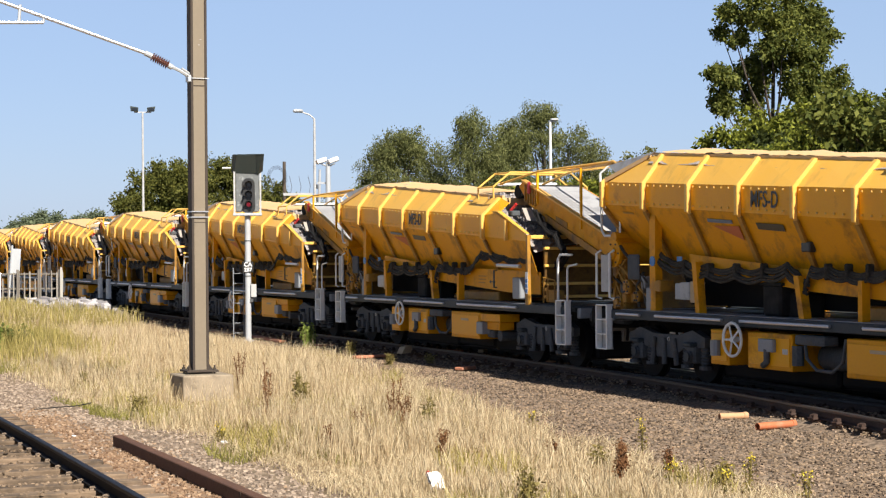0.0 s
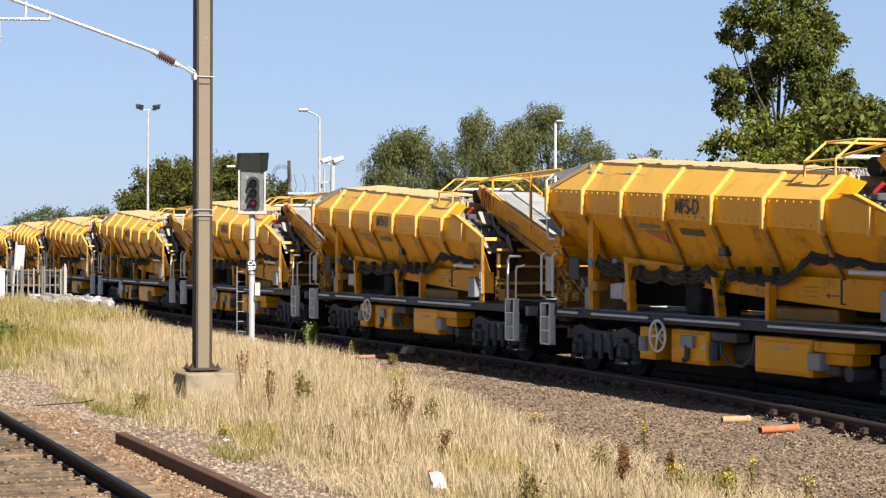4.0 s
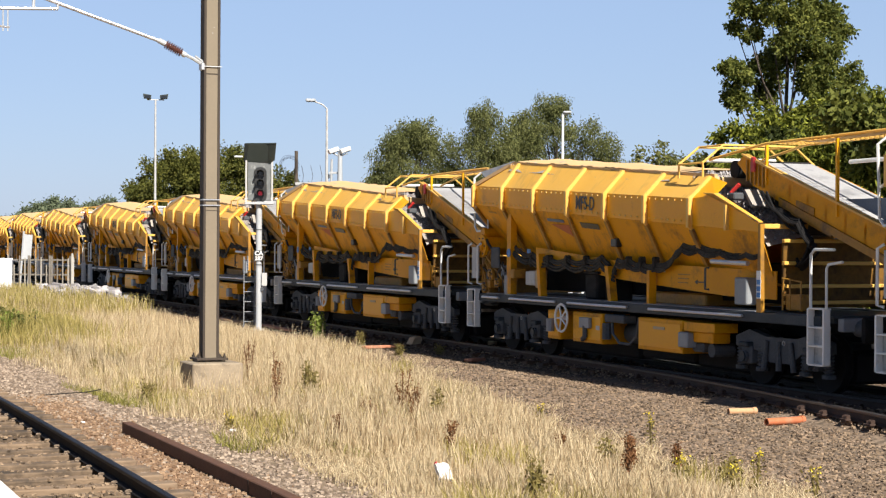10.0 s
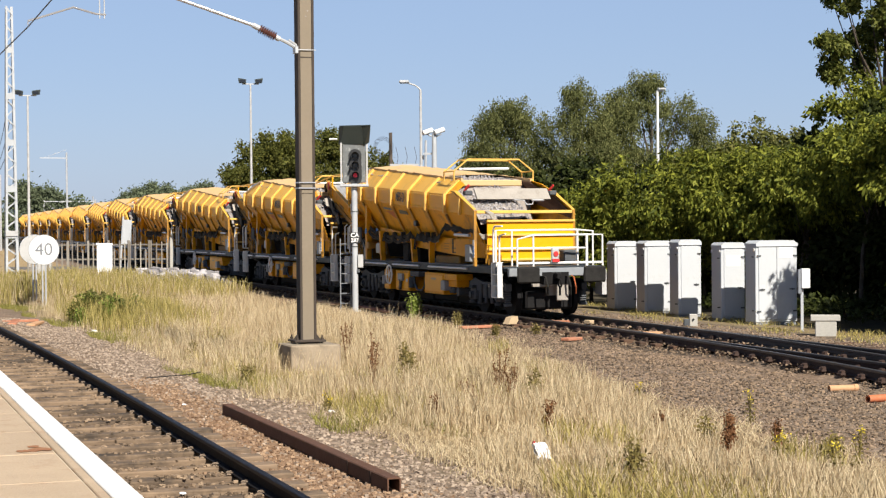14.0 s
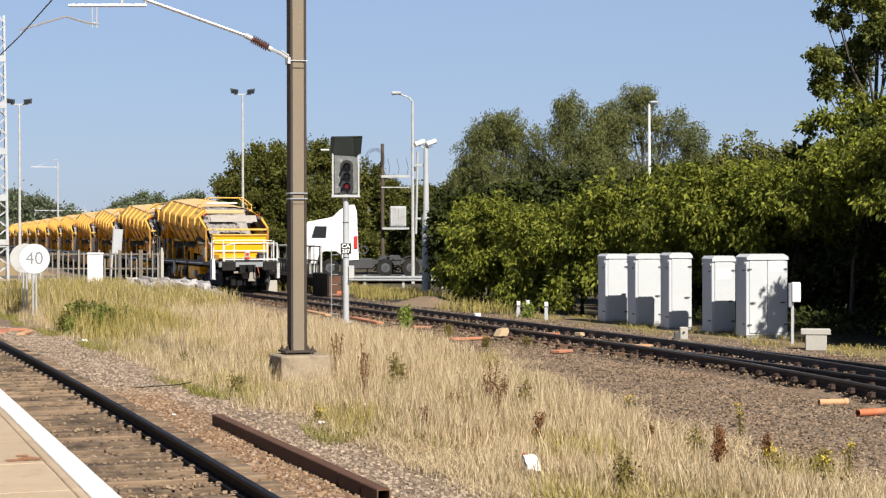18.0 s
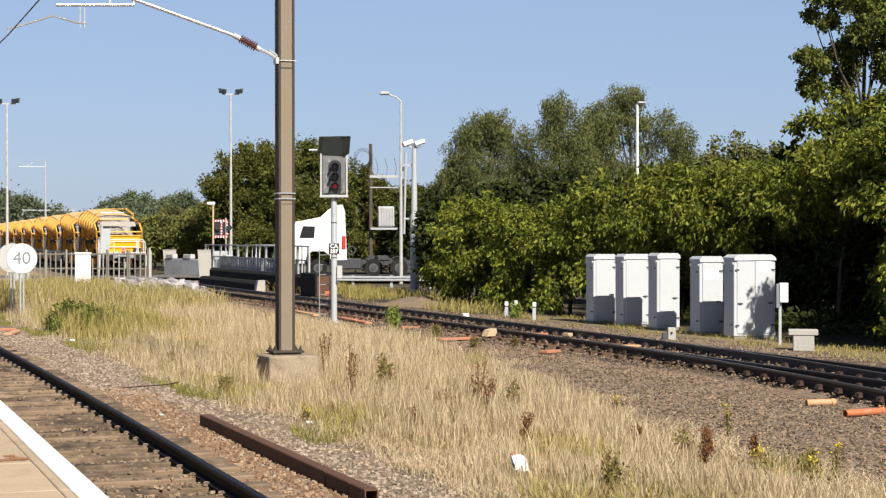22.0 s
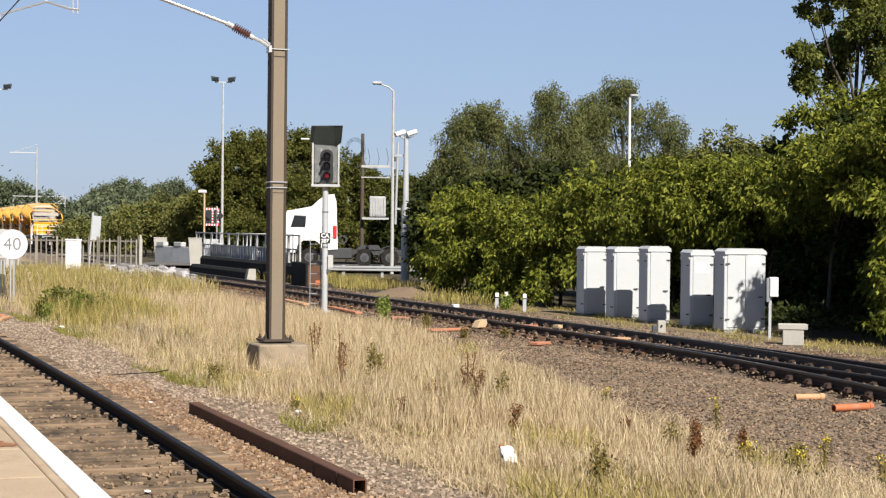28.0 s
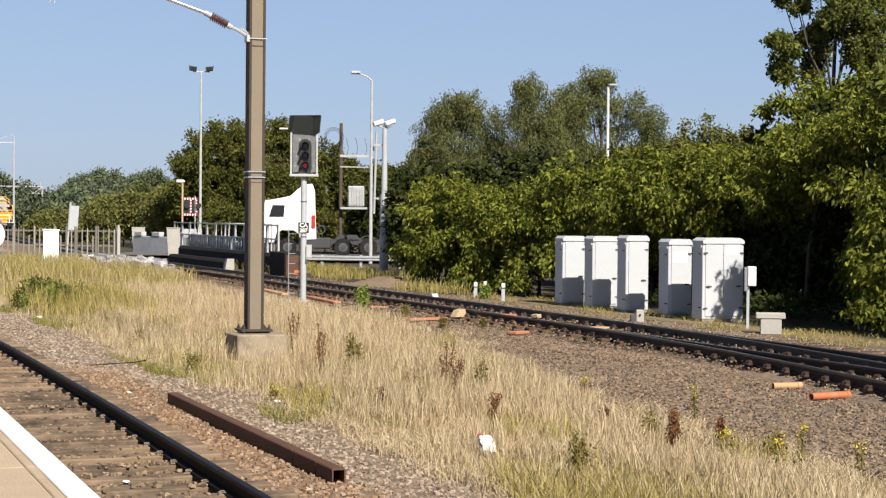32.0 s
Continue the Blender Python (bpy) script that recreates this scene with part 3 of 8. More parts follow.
def lay_rail(track, xs, y0, y1, side, step=4.0, label="", head=RAILHEAD):
    n = max(2, int((y1 - y0) / step) + 1)
    path = [(xs(y), y, 0) for y in np.linspace(y0, y1, n)]
    r = part("rail", Form().sweep(WEB, path), side, track, label)
    part("rail_head", Form().sweep(HEAD, path), head, r, "worn running surface")
    return r


near_track = thing("platform_track", pose(0, 0, 0), "rusty-sided railway track on worn timber sleepers", "railway track", kind="structure")
lay_rail(near_track, left_rail, -40, 75, NEARSIDE, label="dark steel rail", head=NEARHEAD)
lay_rail(near_track, lambda y: left_rail(y) - 1.505, -40, 75, NEARSIDE, label="dark steel rail", head=NEARHEAD)
far_track = thing("goods_track", pose(0, 0, 0), "main railway track with a turnout on dark timbers", "railway track", kind="structure")
lay_rail(far_track, lambda y: far_line(y) - 0.752, -60, 400, RUSTY, label="rust-brown rail")
lay_rail(far_track, lambda y: far_line(y) + 0.752, -60, 400, RAILSIDE, label="dark steel rail")


lay_rail(far_track, lambda y: far_line(y) - 0.752 - branch(y) - 0.03, -40, 33.6, RUSTY, 1.0, "curved turnout rail")
lay_rail(far_track, lambda y: far_line(y) + 0.752 - branch(y) - 0.05, -40, 33.0, RAILSIDE, 1.0, "curved turnout rail")
for sgn in (-1, 1):
    lay_rail(far_track, lambda y: far_line(y) + sgn * 0.70, 84, 104, RUSTY, 4, "check rail at the crossing")


def sleeper_mesh(l, mat, w=0.25):
    return Form().box(-l / 2, -w / 2, -0.14, l / 2, w / 2, 0, 0.012).mesh("sleeper", mat)


worn, dark, longer = sleeper_mesh(2.6, SLEEPER), sleeper_mesh(2.15, SLEEPER_DARK), sleeper_mesh(3.9, SLEEPER_DARK)
chair_form = Form().box(-0.17, -0.075, -0.01, 0.17, 0.075, 0.022, 0.006)
for s in (-1, 1):
    chair_form.prism([(s * 0.06, 0.02), (s * 0.15, 0.02), (s * 0.13, 0.06), (s * 0.085, 0.075)], "y", -0.05, 0.05)
    chair_form.cyl((s * 0.135, 0.045, 0.02), (s * 0.135, 0.045, 0.06), 0.014, 6).cyl((s * 0.135, -0.045, 0.02), (s * 0.135, -0.045, 0.06), 0.014, 6)
chair = chair_form.mesh("rail_chair", RUSTY)
clip_form = Form()
for s in (-1, 1):
    pts = [(s * 0.05, -0.05, 0.03), (s * 0.12, -0.06, 0.05), (s * 0.165, -0.02, 0.04), (s * 0.15, 0.04, 0.055), (s * 0.09, 0.06, 0.06), (s * 0.065, 0.0, 0.045)]
    clip_form.pipe(pts, 0.011, 5)
clip_form.box(-0.17, -0.06, -0.008, 0.17, 0.06, 0.016)
clip = clip_form.mesh("rail_clip", CLIPRUST)
y = -6.0
while y < 70:
    c = left_rail(y) - 0.7525
    w = rng.normal(0, 1, 3)
    part("sleeper", worn, None, near_track, "", pose(c + 0.02 * w[0], y + 0.015 * w[1], -0.165 + 0.006 * w[2], 0, 0, 0.6 * w[1]))
    for x in (left_rail(y), left_rail(y) - 1.505):
        part("rail_clip", clip, None, near_track, "", pose(x, y, -0.158) @ Matrix.Diagonal((0.66, 0.5, 0.45, 1)))
    y += 0.66
y = 8.0
while y < 106:
    w = rng.normal(0, 1, 3)
    b = branch(y)
    part("sleeper", longer if y < 30 else dark, None, far_track, "", pose(far_line(y) + (1.08 - b if y < 30 else 0) + 0.03 * w[0], y, -0.165 + 0.004 * w[2], 0, 0, 0.5 * w[1]))
    for x in (far_line(y) - 0.752, far_line(y) + 0.752) + ((far_line(y) - 0.782 - b, far_line(y) + 0.70 - b) if y < 28 else ()):
        if y < 62:
            part("rail_chair", chair, None, far_track, "", pose(x, y, -0.152))
    y += 0.70


# ---- ballast wagons ----
LEN = 14.59
RIBS = (13.87, 12.37, 10.85, 9.32, 7.77, 6.24, 4.69)


def z_wide(y):
    return 2.53 + 0.0571 * (y - 3.54)


def z_fold(y):
    return 3.06 + 0.0525 * (y - 4.87)


def z_top(y):
    return 3.42 + 0.0695 * (y - 4.69)


def z_low(y):
    return lerp(y, (2.6, 5.4, 8.2, 11.2, 12.85, 14.2), (1.50, 1.52, 1.63, 1.86, 2.2, 2.5))


XT, XW, XL = 0.98, 1.37, 0.80


def sagging(pts):
    """Points of a hose that hangs a little between its clamps."""
    out = []
    for a, b in zip(pts[:-1], pts[1:]):
        a, b = Vector(a), Vector(b)
        for k in range(4):
            out.append(a.lerp(b, k / 4) - Vector((0, 0, 0.10 * (b - a).length * math.sin(math.pi * k / 4))))
    return out + [Vector(pts[-1])]


def build_wagon():
    w = thing("ballast_wagon", pose(0, 0, 0), "yellow conveyor hopper wagon loaded with grey spoil, coupled in a train", "rail wagon", "wagons of the ballast train")
    # hopper shell, bay by bay, both sides
    for s in (-1, 1):
        for a, b in zip(RIBS[:-1], RIBS[1:]):
            ta, tb = min(z_top(a), 3.97), z_top(b)
            xa = XT
            if a > 13:
                up = [(s * (XW - 0.03), a, z_fold(a)), (s * XT, 12.78, 3.97), (s * XT, b, z_top(b)), (s * XW, b, z_fold(b))]
            else:
                up = [(s * XW, a, z_fold(a)), (s * xa, a, ta), (s * XT, b, tb), (s * XW, b, z_fold(b))]
            part("slope_panel", Form().plate(up, 0.012), YELLOW_PALE, w)
            part("side_panel", Form().plate([(s * XW, a, z_wide(a)), (s * XW, a, z_fold(a)), (s * XW, b, z_fold(b)), (s * XW, b, z_wide(b))], 0.012), YELLOW, w)
            part("lower_panel", Form().plate([(s * XL, a, z_low(a)), (s * XW, a, z_wide(a)), (s * XW, b, z_wide(b)), (s * XL, b, z_low(b))], 0.012), GRIMY_SHADED, w)
            if s < 0:
                bolts = Form()
                n = 7
                for k in range(n):
                    y = a + (b - a) * (k + 0.5) / n
                    for z in (z_fold(y) - 0.045, z_wide(y) + 0.06):
                        bolts.box(-XW - 0.022, y - 0.013, z - 0.013, -XW + 0.004, y + 0.013, z + 0.013)
                tagged(part("bolt_row", bolts, YELLOW_LIP, w), "row of small bolt heads", kind="stuff")
        for y in RIBS:
            f = Form()
            tz = min(z_top(y), 3.97) if y < 13 else 3.6
            f.plate([(s * (XW + 0.0), y - 0.03, z_wide(y) - 0.10), (s * (XW + 0.09), y - 0.03, z_wide(y) - 0.03), (s * (XW + 0.09), y - 0.03, z_fold(y)), (s * (XT + (0.07 if y < 13 else 0.36)), y - 0.03, tz + 0.02), (s * (XT + (0 if y < 13 else 0.3)), y - 0.03, tz), (s * XW, y - 0.03, z_fold(y) - 0.02)], 0.03)
            f.plate([(s * (XW + 0.085), y - 0.045, z_wide(y) - 0.04), (s * (XW + 0.085), y + 0.045, z_wide(y) - 0.04), (s * (XW + 0.085), y + 0.045, z_fold(y)), (s * (XW + 0.085), y - 0.045, z_fold(y))], 0.012)
            if y < 13:
                f.plate([(s * (XW + 0.085), y - 0.045, z_fold(y)), (s * (XW + 0.085), y + 0.045, z_fold(y)), (s * (XT + 0.07), y + 0.045, tz + 0.02), (s * (XT + 0.07), y - 0.045, tz + 0.02)], 0.012)
            part("rib", f, YELLOW_LIP, w, "pale worn stiffening rib" if s < 0 and y == RIBS[3] else "")
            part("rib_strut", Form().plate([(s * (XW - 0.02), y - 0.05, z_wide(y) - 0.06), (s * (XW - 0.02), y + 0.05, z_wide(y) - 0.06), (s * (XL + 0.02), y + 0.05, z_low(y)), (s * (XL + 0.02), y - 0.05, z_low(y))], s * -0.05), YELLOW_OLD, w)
        # top rail and the raked tail
        part("top_rail", Form().plate([(s * XT, 12.8, 3.93), (s * XT, 12.8, 4.02), (s * XT, 4.6, z_top(4.6) + 0.05), (s * XT, 4.6, z_top(4.6) - 0.04)], 0.06), DUSTY, w, "dusty top rail")
        part("nose_rail", Form().plate([(s * XT, 12.8, 3.93), (s * XT, 12.8, 4.0), (s * (XW - 0.02), 13.9, 3.58), (s * (XW - 0.02), 13.9, 3.5)], 0.05), DUSTY, w)
        tail = [(s * XW, 4.69, z_wide(4.69)), (s * XW, 4.69, z_fold(4.69)), (s * XW, 3.95, 3.08), (s * XW, 2.62, 2.60), (s * XW, 2.58, 2.47), (s * XW, 3.54, 2.53)]
        part("tail_panel", Form().plate(tail, 0.012), YELLOW, w)
        part("tail_gusset", Form().plate([(s * XW, 4.69, z_fold(4.69)), (s * XT, 4.69, z_top(4.69)), (s * (XT + 0.1), 4.05, 3.30), (s * XW, 3.95, 3.08)], 0.012), YELLOW, w)
        part("tail_lip", Form().plate([(s * (XW - 0.06), 4.25, 3.12), (s * (XW + 0.05), 4.25, 3.12), (s * (XW + 0.05), 3.92, 3.10), (s * (XW + 0.02), 2.60, 2.62), (s * (XW - 0.06), 2.60, 2.62), (s * (XW - 0.06), 3.92, 3.10)], 0.015), YELLOW_PALE, w)
        part("tail_rib", Form().box(s * XW, 3.5, 2.50, s * (XW + 0.07), 3.56, 2.92), YELLOW_LIP, w)
        part("tail_under_panel", Form().plate([(s * XL, 4.69, z_low(4.69)), (s * XW, 4.69, z_wide(4.69)), (s * XW, 3.54, 2.53), (s * XW, 2.58, 2.47), (s * (XL + 0.25), 2.58, 1.55)], 0.012), GRIMY_SHADED, w)
        part("tail_post", Form().prism([(2.54, 1.2), (2.67, 1.2), (2.64, 2.0), (2.625, 2.60), (2.56, 2.60)], "x", s * 1.38, s * 1.31), YELLOW_OLD, w)
        # conveyor trough under the hopper
        part("conveyor_side", Form().plate([(s * 1.1, 2.5, 1.40), (s * 1.1, 2.5, 1.85), (s * 1.1, 7.7, 1.95), (s * 1.1, 11.3, 2.2), (s * 1.1, 11.3, 1.92), (s * 1.1, 7.7, 1.62), (s * 1.1, 4.0, 1.42)], 0.02), GRIMY_SHADED, w)
        for y, lean, wd in ((12.25, 0.0, 0.20), (10.75, 0.12, 0.13), (7.75, 0.15, 0.13), (6.3, 0.0, 0.10)):
            zt = z_wide(y) - 0.05 if y > 12 else z_low(y) + 0.25
            f = Form().plate([(s * 1.16, y - wd / 2, 1.2), (s * 1.16, y + wd / 2, 1.2), (s * 1.16, y + wd / 2 + lean, zt), (s * 1.16, y - wd / 2 + lean, zt)], s * 0.14)
            part("support_post", f, GRIMY_SHADED, w)
    # hopper floor, ends and load
    part("hopper_floor", Form().plate([(-XL, 3, 1.6), (XL, 3, 1.6), (XL, 14.1, 2.45), (-XL, 14.1, 2.45)], 0.03), YELLOW_OLD, w)
    part("front_wall", Form().plate([(-XL, 14.1, 2.45), (XL, 14.1, 2.45), (XW, 13.88, z_wide(13.87)), (XW, 13.88, 3.55), (XT, 12.8, 3.95), (-XT, 12.8, 3.95), (-XW, 13.88, 3.55), (-XW, 13.88, z_wide(13.87))], 0.02), YELLOW_OLD, w)
    cov = Form()
    cs = [(x, 0.06 * math.cos(x / XT * 1.5)) for x in np.linspace(-XT - 0.02, XT + 0.02, 9)]
    for (xa, za), (xb, zb) in zip(cs[:-1], cs[1:]):
        cov.plate([(xa, 14.3, 3.80 + za), (xb, 14.3, 3.80 + zb), (xb, 12.7, 3.97 + zb), (xa, 12.7, 3.97 + za)], 0.015)
    fc = part("front_cover", cov, LGREY, w, "curved grey sheet cover")
    for s in (-1, 1):
        part("cover_flank", Form().plate([(s * (XT + 0.06), 12.55, 4.03), (s * (XT + 0.03), 14.4, 3.86), (s * (XT + 0.16), 13.75, 3.66), (s * (XT + 0.06), 12.8, 3.96)], s * 0.015), LGREY, fc)
    cover = Form()
    nx, ny = 9, 50
    vs = []
    for j in range(ny):
        y = 5.7 + (12.6 - 5.7) * j / (ny - 1)
        for i in range(nx):
            x = -0.99 + 1.98 * i / (nx - 1)
            vs.append((x, y, z_top(y) + 0.045 + 0.06 * (1 - (x / 0.99) ** 2) + 0.045 * noise.noise((x * 3, y * 2.1, 9)) + 0.03 * noise.noise((x * 8, y * 7, 2))))
    cover.add(vs, [(j * nx + i, j * nx + i + 1, (j + 1) * nx + i + 1, (j + 1) * nx + i) for j in range(ny - 1) for i in range(nx - 1)])
    part("dust_crust", cover, DUSTY, w, "tan crust of dust over the load", recalc=False)
    load = Form()
    nx, ny = 12, 60
    vs = []
    for j in range(ny):
        y = 2.75 + (12.7 - 2.75) * j / (ny - 1)
        for i in range(nx):
            x = -1.12 + 2.24 * i / (nx - 1)
            z = lerp(y, (2.75, 3.1, 4.6, 5.2, 12.7), (2.28, 2.52, 3.10, 3.42, 3.94)) + 0.10 * (1 - (x / 1.1) ** 2) - 0.75 * min(max((x - 0.15) / 0.5, 0), 1) * min(max((5.3 - y) / 0.6, 0), 1)
            z += 0.07 * noise.noise((x * 2.0, y * 1.3, 4)) + 0.035 * noise.noise((x * 9, y * 9, 1))
            if abs(x) > 0.97 and y > 4.5:
                z -= 0.12
            vs.append((x, y, z))
    load.add(vs, [(j * nx + i, j * nx + i + 1, (j + 1) * nx + i + 1, (j + 1) * nx + i) for j in range(ny - 1) for i in range(nx - 1)])
    part("spoil_load", load, SPOIL, w, "heaped grey gravel and spoil", recalc=False)
    g = np.random.default_rng(77)
    grit = Form()
    for _ in range(900):
        y = g.uniform(2.8, 5.2)
        x = g.uniform(-1.05, 0.45)
        z = lerp(y, (2.75, 3.1, 4.6, 5.2, 12.7), (2.28, 2.52, 3.10, 3.42, 3.94)) + 0.12 * (1 - (x / 1.1) ** 2) - 0.75 * min(max((x - 0.15) / 0.5, 0), 1) * min(max((5.3 - y) / 0.6, 0), 1) + 0.07 * noise.noise((x * 2.0, y * 1.3, 4))
        c, r = Vector((x, y, z + g.uniform(0, 0.03))), g.uniform(0.022, 0.045)
        u = [Vector(q) * r * g.uniform(0.6, 1.1) for q in ((1, 0.2, 0), (-0.3, 1, 0.1), (-0.8, -0.7, 0), (0.1, 0, 1), (0, 0.1, -1))]
        grit.add([c + q for q in u], [(0, 1, 3), (1, 2, 3), (2, 0, 3), (1, 0, 4), (2, 1, 4), (0, 2, 4)])
    tagged(part("gravel", grit, GRAVEL, w, recalc=False), "loose pale grey gravel heaped at the tail", kind="stuff")
    # open tail: crossbars, tail board, hoop
    part("tail_board", Form().box(-1.12, 2.30, 1.28, 1.22, 2.36, 2.36, 0.01), YELLOW, w, "bright yellow tail board")
    for z in (1.36, 1.62, 1.98, 2.33):
        part("tail_board_rail", Form().box(-1.14, 2.24, z - 0.03, 1.24, 2.32, z + 0.03, 0.01), YELLOW_LIP, w)
    part("tail_bar", Form().box(-1.3, 2.56, 2.52, 1.3, 2.66, 2.60, 0.01), YELLOW_LIP, w)
    part("tail_beam", Form().prism([(3.44, 2.90), (3.50, 2.88), (3.74, 3.14), (3.70, 3.18)], "x", -0.95, 1.08), WORNGREY, w, "grey cross beam over the spoil")
    part("tail_beam_bracket", Form().pipe([(0.05, 3.42, 2.88), (0.3, 3.36, 2.86), (0.36, 3.34, 2.76), (0.52, 3.34, 2.76), (0.56, 3.36, 2.86)], 0.018, 6).box(0.5, 3.32, 2.84, 0.85, 3.40, 2.89, 0.02), LGREY, w)
    part("inner_wall", Form().plate([(XT - 0.02, 5.6, 3.45), (XW - 0.03, 5.6, 2.9), (XW - 0.03, 2.7, 2.40), (XW - 0.03, 2.7, 2.55), (XW - 0.03, 3.9, 3.0), (XT, 4.6, 3.36)], 0.02), RUSTBOARD, w, "rust-brown worn inner wall")
    for x in (-1.15, 1.2):
        b = part("stop_lever", Form().box(x - 0.10, 3.55, 3.0, x + 0.10, 3.75, 3.12, 0.02), DARK, w)
        part("red_cap", Form().cyl((x - 0.06, 3.7, 3.12), (x + 0.02, 3.58, 3.26), 0.034, 8), RED, b, "red rubber cap")
    part("tail_crosswall", Form().box(-0.98, 4.62, 3.26, 0.75, 4.70, 3.42, 0.02), DUSTY, w)
    for y in (4.75, 5.55):
        f = Form()
        pts = [(-1.12, y, 3.42), (-1.12, y, 3.66), (-0.72, y, 3.97), (0.72, y, 3.97), (1.12, y, 3.66), (1.12, y, 3.42)]
        f.pipe(pts, 0.022, 6)
        part("guard_hoop", f, YELLOW_LIP, w)
    for x, z in ((-1.12, 3.66), (-0.72, 3.97), (0.72, 3.97), (1.12, 3.66)):
        part("guard_bar", Form().pipe([(x, 4.75, z), (x, 5.55, z)], 0.018, 6), YELLOW_LIP, w)
    part("guard_tube", Form().cyl((-0.85, 5.1, 3.72), (0.55, 5.1, 3.74), 0.035, 8), WHITE, w, "white lamp tube")
    # underframe
    for s in (-1, 1):
        sole = part("solebar", Form().box(s * 1.36, 0.95, 1.04, s * 1.22, 13.75, 1.20, 0.012), SOLE, w, "slate grey frame beam" if s < 0 else "")
        for a, b in ((13.4, 12.55), (12.0, 9.85), (9.3, 6.9), (6.1, 3.05)):
            part("side_tube", Form().cyl((s * 1.40, a, 1.13), (s * 1.40, b, 1.13), 0.026, 8), ALU, sole, "bare metal tube" if s < 0 and a == 9.3 else "")
    for a, b in ((13.3, 11.9), (11.8, 8.0), (7.9, 2.8)):
        part("deck_plate", Form().box(-1.35, b, 1.203, -0.72, a, 1.215, 0.003), MGREY, w)
    part("deck", Form().box(-1.22, 0.8, 1.10, 1.22, 13.9, 1.17), SOLE, w)
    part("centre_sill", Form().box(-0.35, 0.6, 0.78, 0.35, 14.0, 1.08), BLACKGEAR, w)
    # black blocks added to close the sunlit gap under the frame
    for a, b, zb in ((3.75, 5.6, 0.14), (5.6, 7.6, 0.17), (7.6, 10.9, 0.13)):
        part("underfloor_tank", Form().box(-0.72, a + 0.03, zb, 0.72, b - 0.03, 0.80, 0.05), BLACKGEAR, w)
    for a, b in ((10.28, 9.72), (9.18, 7.95), (6.58, 5.02)):
        for s in (-1, 1):
            bx = part("equipment_box", Form().box(s * 1.34, a, 0.40, s * 0.75, b, 0.97, 0.015), GRIMY_SHADED, w, "grimy yellow equipment box" if s < 0 else "")
            if s < 0:
                part("box_door", Form().box(-1.355, a - 0.05, 0.47, -1.34, b + 0.05, 0.90, 0.004), YELLOW, bx)
                if b == 7.95:
                    part("grey_unit", Form().box(-1.43, 8.75, 0.68, -1.355, 8.35, 0.88, 0.01), MGREY, bx)
                    part("elbow_pipe", Form().pipe([(-1.40, 8.55, 0.72), (-1.40, 8.55, 0.52), (-1.38, 8.68, 0.46)], 0.05, 8), DARK, bx)
                    part("maker_plate", Form().box(-1.36, 8.18, 0.66, -1.352, 8.04, 0.74), OFFWHITE, bx)
                if b == 9.72:
                    part("grey_unit", Form().cyl((-1.40, 10.03, 0.55), (-1.40, 10.03, 0.80), 0.09, 10), MGREY, bx)
                if b == 5.02:
                    part("maker_plate", Form().box(-1.362, 6.0, 0.78, -1.352, 5.6, 0.83), TAN, bx)
                    part("grey_unit", Form().box(-1.42, 5.05, 0.52, -1.2, 4.72, 0.78, 0.02), MGREY, bx)
    part("tool_tray", Form().box(-1.36, 4.95, 0.80, -0.9, 3.95, 0.96, 0.01).box(-1.3, 4.9, 0.62, -0.95, 4.1, 0.80, 0.02), GRIMY_SHADED, w)
    part("jack_gear", Form().box(-1.25, 4.85, 0.45, -0.8, 4.5, 0.62, 0.03).cyl((-1.2, 4.3, 0.5), (-0.8, 4.3, 0.5), 0.12, 10), DARK, w)
    # black box that closes the view through the shaded space above the deck
    part("conveyor_trough", Form().prism([(-0.72, 1.95), (-0.55, 1.31), (0.55, 1.31), (0.72, 1.95)], "y", 2.6, 12.2), BLACKGEAR, w, "conveyor trough coloured black for the shade under the hopper")
    part("brake_rod", Form().pipe([(-0.2, 3.2, 0.42), (-0.2, 11.4, 0.42)], 0.04, 6), DARK, w)
    part("air_tank", Form().cyl((-0.75, 6.7, 0.62), (-0.75, 7.85, 0.62), 0.2, 12), DARK, w, "black air tank")
    part("hose_loop", Form().pipe([(-1.25, 7.75, 0.95), (-1.28, 7.65, 0.62), (-1.28, 7.4, 0.46), (-1.28, 7.0, 0.45), (-1.28, 6.75, 0.6), (-1.25, 6.7, 0.95)], 0.028, 6), DARK, w)
    part("valve_block", Form().box(-1.33, 7.9, 0.82, -1.05, 7.15, 0.97, 0.02).cyl((-1.3, 7.85, 0.5), (-1.3, 7.85, 0.8), 0.09, 8), DARK, w)
    hw = part("hand_wheel", Form().ring((-1.47, 9.42, 0.835), (1, 0, 0), 0.265, 0.024, 28, 6), WHITE, w, "white spoked brake wheel")
    f = Form().cyl((-1.36, 9.42, 0.835), (-1.49, 9.42, 0.835), 0.045, 8)
    for k in range(5):
        a = 2 * math.pi * k / 5 + 0.35
        f.cyl((-1.47, 9.42, 0.835), (-1.47, 9.42 + 0.26 * math.sin(a), 0.835 + 0.26 * math.cos(a)), 0.018, 6)
    part("spokes", f, WHITE, hw)
    # machinery on the deck
    part("control_box", Form().box(-1.18, 9.0, 1.22, -0.85, 8.5, 1.72, 0.04).box(-1.2, 9.05, 1.70, -0.83, 8.45, 1.75, 0.01), BLACK, w, "black electrical box")
    part("small_box", Form().box(-1.15, 11.75, 1.42, -0.95, 11.5, 1.70, 0.015), LGREY, w)
    part("pale_box", Form().box(-1.24, 11.1, 1.38, -1.05, 10.9, 1.74, 0.015), TAN, w, "pale yellow and white box")
    part("white_box", Form().box(-1.2, 11.5, 1.42, -1.05, 11.18, 1.72, 0.015), OFFWHITE, w)
